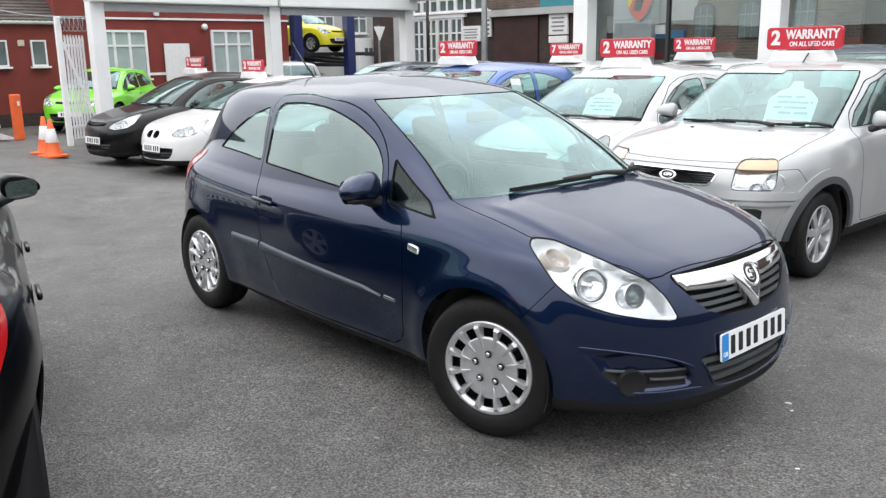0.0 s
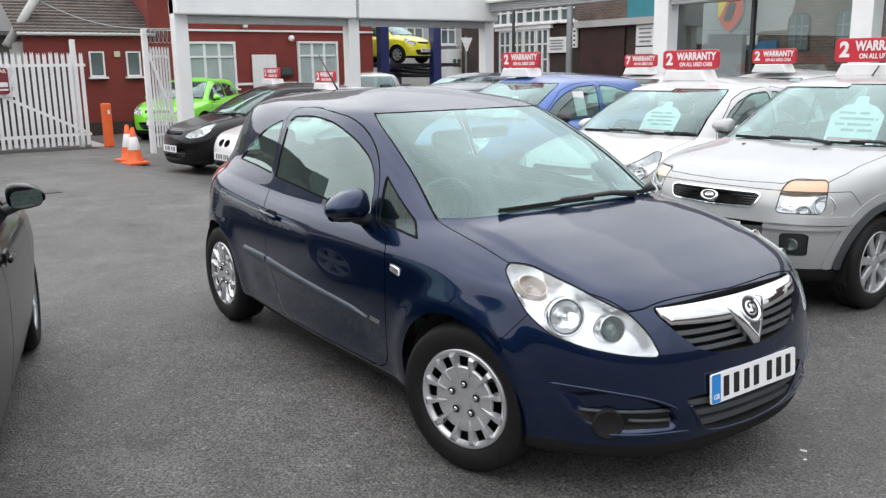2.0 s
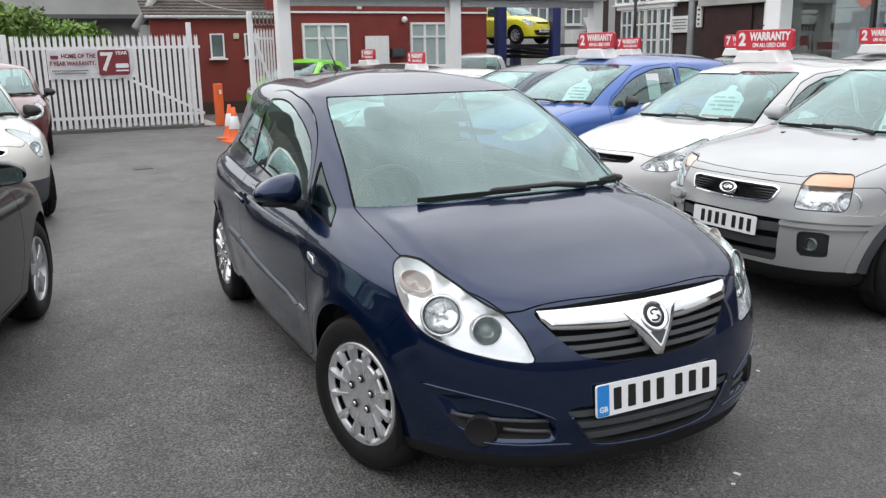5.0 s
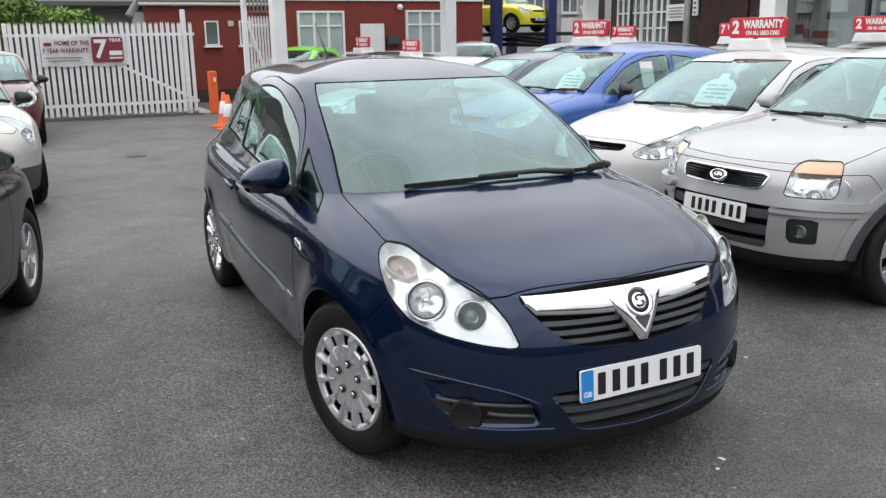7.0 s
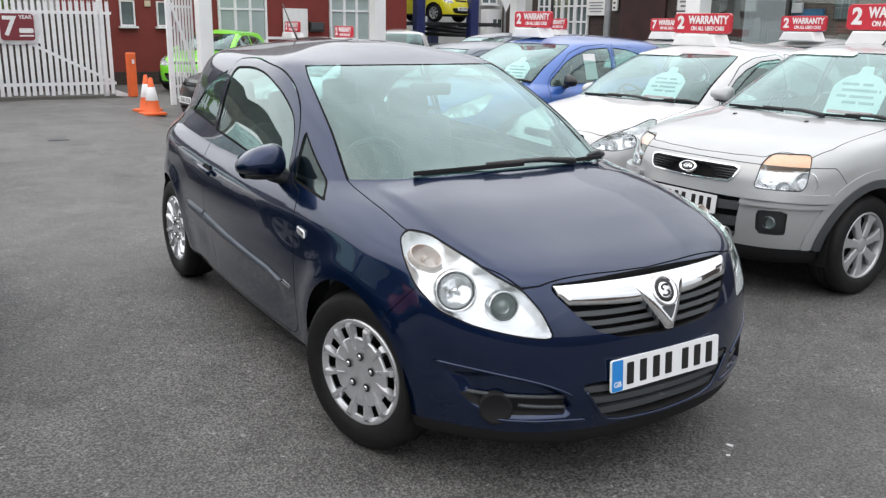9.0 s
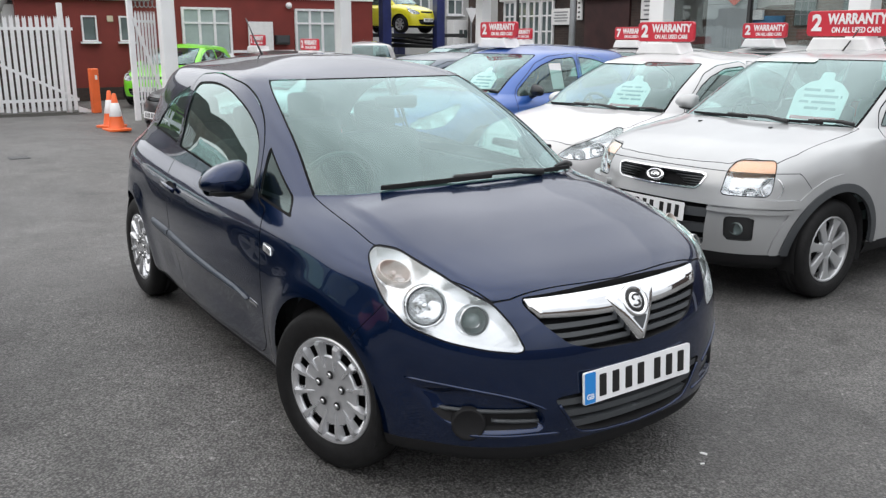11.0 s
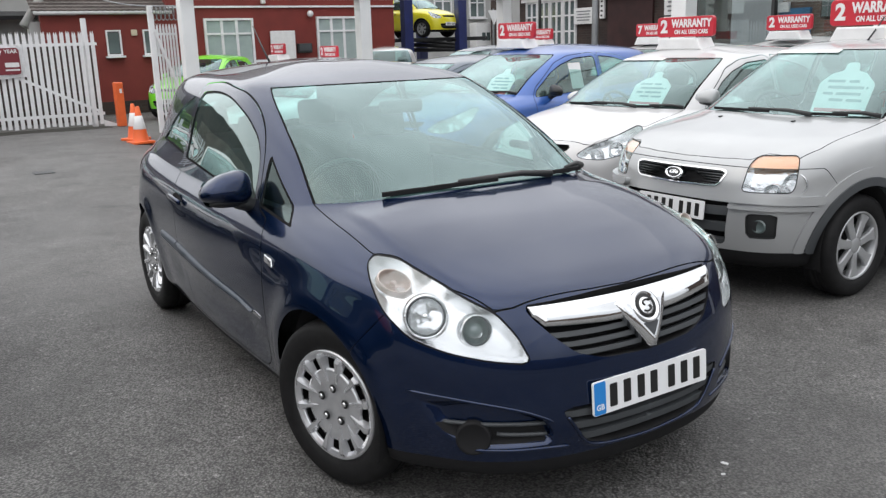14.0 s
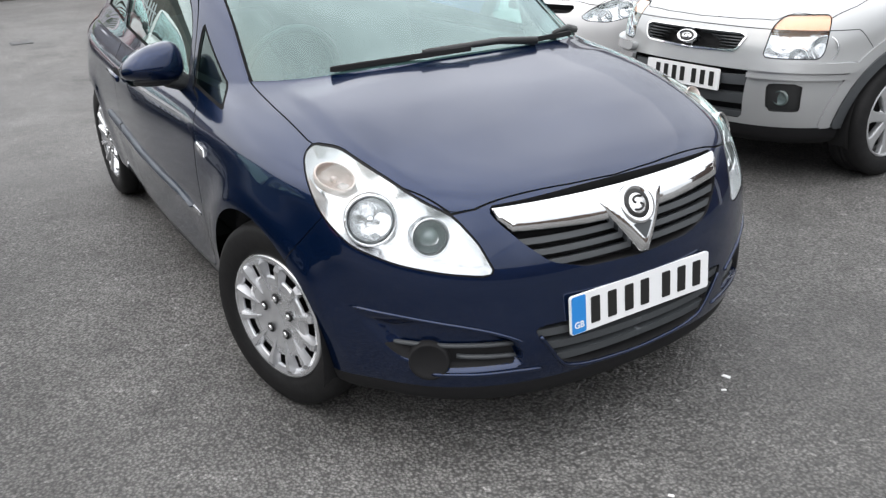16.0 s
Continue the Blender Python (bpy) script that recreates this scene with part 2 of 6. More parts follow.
M_ASPHALT = asphalt()
M_BRICK = brick("brown_brick", (0.085, 0.058, 0.047), (0.13, 0.088, 0.069), (0.14, 0.13, 0.12))
M_BRICKD = brick("dark_brick", (0.032, 0.021, 0.018), (0.05, 0.031, 0.026), (0.045, 0.038, 0.034))
M_TILE = mat("roof_tile", (0.09, 0.075, 0.068), 0.8, noise_scale=3, noise_amt=0.3, bump=0.3, bump_scale=60)
M_ORANGE = mat("orange_plastic", (0.75, 0.13, 0.03), 0.5, noise_scale=6, noise_amt=0.1)
M_LEAF = mat("hedge_leaf", (0.13, 0.22, 0.04), 0.6, noise_scale=2.5, noise_amt=0.5)
M_BLUEST = mat("blue_steel", (0.02, 0.03, 0.13), 0.4, coat=0.3, noise_scale=4)
M_STEEL = mat("grey_steel", (0.22, 0.23, 0.24), 0.5, 0.3, noise_scale=4)
M_PYLON = mat("grey_panel", (0.36, 0.38, 0.40), 0.4, 0.2, noise_scale=1.5, noise_amt=0.05)
M_RENDER = mat("grey_render", (0.38, 0.38, 0.37), 0.85, noise_scale=1.2, noise_amt=0.12)
M_TEAL = mat("teal_board", (0.04, 0.22, 0.27), 0.5, noise_scale=4, noise_amt=0.08)
M_YEL = mat("shield_yellow", (0.7, 0.55, 0.02), 0.35, coat=0.4)
M_SHRED = mat("shield_red", (0.6, 0.05, 0.02), 0.35, coat=0.4)
M_WIN = mat("window_glass", (0.10, 0.13, 0.13), 0.08, spec=1.0, noise_scale=0.8, noise_amt=0.4)
M_BLIND = mat("window_blind", (0.33, 0.40, 0.39), 0.35, noise_scale=3, noise_amt=0.1, coat=0.5)
M_BANRED = mat("banner_maroon", (0.17, 0.02, 0.03), 0.6)
M_SHUTTER = mat("shutter_grey", (0.42, 0.43, 0.44), 0.5, 0.2, noise_scale=6, noise_amt=0.08)
M_CARD = mat("price_card", (0.74, 0.74, 0.75), 0.6, noise_scale=10, noise_amt=0.05)
M_CARDINK = mat("card_print", (0.24, 0.30, 0.33), 0.6)
M_BLUEDOOR = mat("blue_door", (0.03, 0.16, 0.32), 0.5, noise_scale=3)
M_WHITEWALL = mat("white_cladding", (0.76, 0.77, 0.77), 0.5, noise_scale=1.5, noise_amt=0.06)
M_BRICKRED = mat("red_painted_wall", (0.172, 0.024, 0.018), 0.7, noise_scale=2, noise_amt=0.12)
M_PALING = mat("white_paling", (0.72, 0.72, 0.73), 0.45, noise_scale=5, noise_amt=0.08)


# ---------------------------------------------------------------- mesh helpers
def obj(name, V, T, material, parent=None, N=None, smooth=True, label="", local=None):
    me = bpy.data.meshes.new(name)
    me.from_pydata([tuple(v) for v in V], [], [tuple(int(i) for i in t) for t in T])
    me.materials.append(material)
    if smooth:
        me.polygons.foreach_set("use_smooth", [True] * len(me.polygons))
        if N is not None and len(T):
            me.normals_split_custom_set_from_vertices([tuple(n) for n in N])
    me.update()
    ob = new(name, me)
    if parent is not None:
        ob.parent = parent
    if local is not None:
        ob.matrix_local = local
    if label:
        ob["label"] = label
    return ob


def part(name, bm, material, parent=None, label="", smooth=False, local=None):
    me = bpy.data.meshes.new(name)
    bm.normal_update()
    bm.to_mesh(me)
    bm.free()
    me.materials.append(material)
    if smooth:
        me.polygons.foreach_set("use_smooth", [True] * len(me.polygons))
    ob = new(name, me)
    if parent is not None:
        ob.parent = parent
    if local is not None:
        ob.matrix_local = local
    if label:
        ob["label"] = label
    return ob


def add_box(bm, c, s, rot=None, bevel=0.0):
    m = Matrix.Translation(c) @ (rot if rot is not None else Matrix.Identity(4)) @ Matrix.Diagonal((*s, 1))
    r = bmesh.ops.create_cube(bm, size=1.0, matrix=m)
    if bevel:
        es = list({e for v in r["verts"] for e in v.link_edges})
        bmesh.ops.bevel(bm, geom=es, offset=bevel, segments=2, affect="EDGES", profile=0.5)
    return bm


def box(c, s, rot=None, bevel=0.0):
    return add_box(bmesh.new(), c, s, rot, bevel)


def revolve(profile, n=48, axis="y", bm=None, a0=0.0, a1=2 * math.pi):
    """profile: (radius, along) pairs turned about an axis."""
    bm = bm or bmesh.new()
    rings = []
    closed = abs(a1 - a0 - 2 * math.pi) < 1e-6
    for k in range(n if closed else n + 1):
        a = a0 + (a1 - a0) * k / n
        row = []
        for r, h in profile:
            p = (r * math.cos(a), h, r * math.sin(a)) if axis == "y" else (r * math.cos(a), r * math.sin(a), h)
            row.append(bm.verts.new(p))
        rings.append(row)
    m = len(rings)
    for k in range(m if closed else m - 1):
        A, B = rings[k], rings[(k + 1) % m]
        for j in range(len(profile) - 1):
            try:
                bm.faces.new((A[j], A[j + 1], B[j + 1], B[j]))
            except ValueError:
                pass
    bmesh.ops.remove_doubles(bm, verts=bm.verts[:], dist=1e-5)
    bmesh.ops.recalc_face_normals(bm, faces=bm.faces[:])
    return bm


def prism(poly, d0, d1, axis="y", bm=None, bevel=0.0):
    """A plate: polygon in the two other axes, from d0 to d1 along the axis."""
    bm = bm or bmesh.new()
    def P(a, b, d):
        return (a, d, b) if axis == "y" else ((d, a, b) if axis == "x" else (a, b, d))
    lo = [bm.verts.new(P(a, b, d0)) for a, b in poly]
    hi = [bm.verts.new(P(a, b, d1)) for a, b in poly]
    fs = [bm.faces.new(lo), bm.faces.new(hi[::-1])]
    n = len(poly)
    for i in range(n):
        fs.append(bm.faces.new((lo[i], hi[i], hi[(i + 1) % n], lo[(i + 1) % n])))
    bmesh.ops.recalc_face_normals(bm, faces=fs)
    if bevel:
        bmesh.ops.bevel(bm, geom=list({e for e in fs[1].edges} | {e for e in fs[0].edges}), offset=bevel, segments=2, affect="EDGES", profile=0.5)
    return bm


def round_rect(w, h, r, n=5, cx=0.0, cy=0.0):
    pts = []
    for sx, sy, a0 in ((1, 1, 0), (-1, 1, 90), (-1, -1, 180), (1, -1, 270)):
        for k in range(n + 1):
            a = radians(a0 + 90 * k / n)
            pts.append((cx + sx * (w / 2 - r) + r * math.cos(a), cy + sy * (h / 2 - r) + r * math.sin(a)))
    return pts


def tube(points, r, bm=None, n=8):
    """A round bar along a line of points."""
    bm = bm or bmesh.new()
    pts = [Vector(p) for p in points]
    rows = []
    for i, p in enumerate(pts):
        d = (pts[min(i + 1, len(pts) - 1)] - pts[max(i - 1, 0)]).normalized()
        u = d.cross(Vector((0, 0, 1)))
        if u.length < 1e-3:
            u = d.cross(Vector((1, 0, 0)))
        u.normalize()
        w = d.cross(u)
        rr = r[i] if isinstance(r, (list, tuple)) else r
        rows.append([bm.verts.new(p + rr * (math.cos(2 * math.pi * k / n) * u + math.sin(2 * math.pi * k / n) * w)) for k in range(n)])
    for a, b in zip(rows, rows[1:]):
        for k in range(n):
            bm.faces.new((a[k], a[(k + 1) % n], b[(k + 1) % n], b[k]))
    bm.faces.new(rows[0][::-1])
    bm.faces.new(rows[-1])
    return bm


def text(name, words, size, material, parent, m, depth=0.002, stretch=1.0, bold=0.022):
    cu = bpy.data.curves.new(name, "FONT")
    cu.body, cu.size, cu.extrude, cu.align_x, cu.align_y = words, size, depth, "CENTER", "CENTER"
    cu.offset = size * bold
    tmp = bpy.data.objects.new(name, cu)
    scene.collection.objects.link(tmp)
    bpy.context.view_layer.update()
    me = bpy.data.meshes.new_from_object(tmp.evaluated_get(bpy.context.evaluated_depsgraph_get()))
    bpy.data.objects.remove(tmp)
    me.materials.clear()
    me.materials.append(material)
    ob = new(name, me)
    ob.parent = parent
    ob.matrix_local = m @ Matrix.Diagonal((stretch, 1, 1, 1))
    return ob


# ---------------------------------------------------------------- car bodies
def catmull(rows, v):
    K = len(rows)
    i = np.clip(np.floor(v).astype(int), 0, K - 2)
    t = (v - i)[:, None]
    p0, p1, p2, p3 = rows[np.clip(i - 1, 0, K - 1)], rows[i], rows[i + 1], rows[np.clip(i + 2, 0, K - 1)]
    return 0.5 * (2 * p1 + (p2 - p0) * t + (2 * p0 - 5 * p1 + 4 * p2 - p3) * t * t + (3 * p1 - p0 - 3 * p2 + p3) * t ** 3)


# rings from sill to roof: z front, z side, z rear, x front, x rear, half width, front exponents, z power
CORSA_RINGS = [
    (0.17, 0.20, 0.28, 1.84, -1.86, 0.740, 7.8, 2.5, 3),
    (0.21, 0.23, 0.30, 1.93, -1.93, 0.800, 7.8, 2.5, 3),
    (0.36, 0.36, 0.42, 1.965, -1.985, 0.832, 7.8, 2.5, 3),
    (0.50, 0.50, 0.55, 1.955, -1.99, 0.850, 7.8, 2.5, 3),
    (0.60, 0.64, 0.68, 1.935, -1.97, 0.857, 7.8, 2.5, 3),
    (0.70, 0.75, 0.80, 1.885, -1.95, 0.853, 7.6, 2.6, 3),
    (0.775, 0.82, 0.90, 1.80, -1.92, 0.842, 7.4, 2.9, 3),
    (0.84, 0.865, 0.95, 1.60, -1.90, 0.822, 7.0, 3.6, 4),
    (0.91, 0.90, 0.98, 1.35, -1.88, 0.795, 7.0, 4.0, 4),
    (0.965, 0.925, 1.00, 1.10, -1.86, 0.775, 7.0, 3.4, 3),
    (1.00, 0.95, 1.03, 1.03, -1.84, 0.765, 7.0, 3.0, 2),
    (1.13, 1.09, 1.14, 0.81, -1.78, 0.725, 7.0, 3.0, 2),
    (1.25, 1.21, 1.26, 0.56, -1.70, 0.683, 7.0, 3.0, 2),
    (1.35, 1.325, 1.36, 0.30, -1.60, 0.630, 7.0, 3.2, 2),
    (1.40, 1.395, 1.40, 0.14, -1.50, 0.560, 7.0, 3.2, 2),
    (1.44, 1.44, 1.43, -0.02, -1.35, 0.400, 5.0, 3.0, 2),
    (1.47, 1.475, 1.455, -0.20, -1.10, 0.200, 4.0, 2.5, 2),
    (1.478, 1.485, 1.47, -0.38, -0.80, 0.0, 3.0, 2.0, 2),
]


class Shell:
    """Half of a car's skin, y >= 0, with what is needed to cut panels out of it."""

    def __init__(self, rings, nu, nv, x0=-0.4, crease=True, arches=(1.17, -1.34)):
        R = np.array(rings, float)
        K = len(R)
        v = np.linspace(0, K - 1, nv)
        P = catmull(R, v)
        th = np.concatenate([[0.0], np.geomspace(1e-4, math.pi / 4, 4000)])
        th = np.concatenate([th, math.pi / 2 - th[::-1][1:]])
        cx, cy = np.sin(th) ** (2 / 7.0) * 2.2, np.maximum(np.cos(th), 0) ** (2 / 2.7) * 0.85
        s = np.concatenate([[0], np.cumsum(np.hypot(np.diff(cx), np.diff(cy)))])
        th = np.interp(np.linspace(0, s[-1], nu // 2 + 1), s, th)
        th[-1] = math.pi / 2
        sn, cn = np.sin(th), np.maximum(np.cos(th), 0.0)
        cn[-1] = 0.0
        zf, zs, zr, F, B, W, nx, ny, q = [P[:, k:k + 1] for k in range(9)]
        W = np.maximum(W, 0)
        xi_f = sn[None] ** (2 / nx)
        eta_f = cn[None] ** (2 / ny)
        xf, yf = x0 + (F - x0) * xi_f, W * eta_f
        z_f = zs + (zf - zs) * xi_f ** q
        xi_r = sn[None] ** (2 / 5.6) * np.ones_like(W)
        eta_r = cn[None] ** (2 / 2.6) * np.ones_like(W)
        xr, yr = x0 + (B - x0) * xi_r, W * eta_r
        z_r = zs + (zr - zs) * xi_r ** 1.5
        cat = lambda a, b: np.concatenate([a[:, ::-1], b[:, 1:]], 1)
        X, Y, Z = cat(xr, xf), cat(yr, yf), cat(z_r, z_f)
        self.attr = {"xi": cat(-xi_r, xi_f), "eta": cat(eta_r, eta_f), "v": np.repeat(v[:, None], X.shape[1], 1)}
        # bonnet creases and flared arches
        if crease:
            yc = 0.615 - 0.10 * np.clip((X - 1.4) / 0.4, 0, 1.2) ** 1.5
            u_ = np.clip((yc - Y) / 0.035 + 0.5, 0, 1)
            fade = np.clip((X - 0.98) / 0.15, 0, 1) * np.clip((1.78 - X) / 0.25, 0, 1) * (Z > 0.70)
            Z = Z + 0.011 * u_ * u_ * (3 - 2 * u_) * fade
            for xa in arches:
                rr = np.hypot(X - xa, Z - 0.31)
                Y = Y + (0.026 if xa > 0 else 0.014) * np.exp(-(np.maximum(rr - 0.36, 0) / 0.08) ** 2) * (Y > 0.5) * (Z > 0.15)
            k_ = np.clip((Z - 0.30) / 0.10, 0, 1) * np.clip((0.56 - Z) / 0.12, 0, 1) * np.clip((0.75 - np.abs(X + 0.05)) / 0.2, 0, 1)
            Y = Y - 0.012 * k_ * (Y > 0.5)
            # the body, and still more the cabin, draws in towards the tail
            u_, w_, l_ = np.clip((-0.25 - X) / 1.2, 0, 1), np.clip((Z - 0.93) / 0.16, 0, 1), np.clip((0.15 - X) / 1.5, 0, 1)
            Y = Y * (1 - 0.065 * l_ * l_ * (3 - 2 * l_) - 0.065 * u_ * u_ * (3 - 2 * u_) * w_ * w_ * (3 - 2 * w_))
            r_ = np.clip((-0.75 - X) / 0.7, 0, 1)
            X = X - 0.06 * r_ * r_ * (3 - 2 * r_)
        G = np.stack([X, Y, Z], -1)
        du = np.gradient(G, axis=1)
        dv = np.gradient(G, axis=0)
        N = np.cross(dv, du)
        L = np.linalg.norm(N, axis=-1, keepdims=True)
        N = np.where(L > 1e-9, -N / np.maximum(L, 1e-9), np.array([0, 0, 1.0]))
        N[:, 0, 1] = 0
        N[:, -1, 1] = 0
        n1, n2 = X.shape
        idx = np.arange(n1 * n2).reshape(n1, n2)
        a, b, c, d = idx[:-1, :-1].ravel(), idx[:-1, 1:].ravel(), idx[1:, 1:].ravel(), idx[1:, :-1].ravel()
        self.T = np.concatenate([np.stack([a, c, b], 1), np.stack([a, d, c], 1)])
        self.D = np.concatenate([G.reshape(-1, 3), N.reshape(-1, 3), np.stack([self.attr[k].ravel() for k in ("xi", "eta", "v")], 1)], 1)
        # faces and normals both look outwards
        mid = np.array([-0.3, 0.0, 0.7])
        out = ((self.D[:, :3] - mid) * self.D[:, 3:6]).sum(1)
        if out.mean() < 0:
            self.D[:, 3:6] *= -1
        p = self.D[self.T, :3]
        fn = np.cross(p[:, 1] - p[:, 0], p[:, 2] - p[:, 0])
        if (fn * self.D[self.T[:, 0], 3:6]).sum(1).mean() < 0:
            self.T = self.T[:, ::-1]


def clip(D, T, d):
    """Cut a mesh (rows of data D, triangles T) along d = 0: the part with d < 0, then the rest."""
    d = np.where(np.abs(d) < 1e-7, 1e-7, d)
    s = d[T] < 0
    k = s.sum(1)
    newD, cache = [], {}
    base = len(D)

    def cut(i, j):
        key = (i, j) if i < j else (j, i)
        if key not in cache:
            f = d[i] / (d[i] - d[j])
            cache[key] = base + len(newD)
            newD.append(D[i] + f * (D[j] - D[i]))
        return cache[key]

    ins, outs = [T[k == 3]], [T[k == 0]]
    ti, to = [], []
    for t, m in zip(T[(k == 1) | (k == 2)], s[(k == 1) | (k == 2)]):
        one = m.sum() == 1
        r = int(np.argmax(m if one else ~m))
        a, b, c = int(t[r]), int(t[(r + 1) % 3]), int(t[(r + 2) % 3])
        ab, ac = cut(a, b), cut(a, c)
        tri, quad = (a, ab, ac), ((ab, b, c), (ab, c, ac))
        (ti if one else to).append(tri)
        (to if one else ti).extend(quad)
    D2 = np.concatenate([D, np.array(newD)]) if newD else D
    def pack(parts, extra):
        A = np.concatenate(parts + ([np.array(extra, int)] if extra else []))
        u, inv = np.unique(A, return_inverse=True)
        return D2[u], inv.reshape(-1, 3)
    return pack(ins, ti), pack(outs, to)


def sdf(px, py, poly):
    """Signed distance to a closed polygon, negative inside."""
    P = np.array(poly, float)
    Q = np.roll(P, -1, 0)
    best = np.full(len(px), 1e9)
    inside = np.zeros(len(px), bool)
    for (ax, ay), (bx, by) in zip(P, Q):
        ex, ey = bx - ax, by - ay
        t = np.clip(((px - ax) * ex + (py - ay) * ey) / (ex * ex + ey * ey + 1e-12), 0, 1)
        best = np.minimum(best, np.hypot(px - ax - t * ex, py - ay - t * ey))
        cond = ((ay > py) != (by > py)) & (px < (bx - ax) * (py - ay) / (by - ay + 1e-12) + ax)
        inside ^= cond
    return np.where(inside, -best, best)


def curve_poly(pts, n=6, closed=True, sharp=()):
    """A rounded outline through a few corner points."""
    P = np.array(pts, float)
    out, K = [], len(P)
    for i in range(K):
        p0, p1, p2, p3 = P[(i - 1) % K], P[i], P[(i + 1) % K], P[(i + 2) % K]
        if i in sharp:
            p0 = p1
        if (i + 1) % K in sharp:
            p3 = p2
        for t in np.linspace(0, 1, n, endpoint=False):
            out.append(0.5 * (2 * p1 + (p2 - p0) * t + (2 * p0 - 5 * p1 + 4 * p2 - p3) * t * t + (3 * p1 - p0 - 3 * p2 + p3) * t ** 3))
    return out


def rounded(pts, r, n=4):
    """A polygon with its corners rounded to radius about r."""
    out, K = [], len(pts)
    for i in range(K):
        p, a, b = Vector(pts[i]), Vector(pts[i - 1]), Vector(pts[(i + 1) % K])
        rr = r[i] if isinstance(r, (list, tuple)) else r
        da, db = (a - p), (b - p)
        rr = min(rr, da.length * 0.48, db.length * 0.48)
        s, e = p + da.normalized() * rr, p + db.normalized() * rr
        for k in range(n + 1):
            t = k / n
            q = s * (1 - t) ** 2 + p * 2 * t * (1 - t) + e * t * t
            out.append((q.x, q.y))
    return out


def smax(*f):
    return np.maximum.reduce(f)


def mirror_join(D, T):
    M = D.copy()
    M[:, 1] *= -1
    M[:, 4] *= -1
    return np.concatenate([D, M]), np.concatenate([T, T[:, ::-1] + len(D)])


def weld(V, F):
    """Join the two halves along y = 0."""
    key = {}
    idx = np.arange(len(V))
    for i in np.nonzero(np.abs(V[:, 1]) < 1e-5)[0]:
        idx[i] = key.setdefault(tuple(np.round(V[i], 5)), i)
    F = idx[F]
    F = F[(F[:, 0] != F[:, 1]) & (F[:, 1] != F[:, 2]) & (F[:, 2] != F[:, 0])]
    u, inv = np.unique(F, return_inverse=True)
    return V[u], inv.reshape(-1, 3)


def both(name, DT, material, parent, label="", offset=0.0, join=True):
    """The piece on both sides of the car, as one mesh or two."""
    D, T = DT
    if not len(T):
        return []
    D = D.copy()
    if offset:
        D[:, :3] += D[:, 3:6] * offset
    if join:
        D, T = mirror_join(D, T)
        return [obj(name, D[:, :3], T, material, parent, D[:, 3:6], label=label)]
    M = D.copy()
    M[:, 1] *= -1
    M[:, 4] *= -1
    return [obj(name, D[:, :3], T, material, parent, D[:, 3:6], label=label), obj(name, M[:, :3], T[:, ::-1], material, parent, M[:, 3:6], label=label)]


def gap(D, T, d_fun, w=0.003):
    """Cut out a closed line: the piece inside, the line itself, the rest."""
    a, b = clip(D, T, d_fun(D))
    g1, ins = clip(*a, -d_fun(a[0]) - w)
    g2, out = clip(*b, d_fun(b[0]) - w)
    return ins, (np.concatenate([g1[0], g2[0]]), np.concatenate([g1[1], g2[1] + len(g1[0])])), out


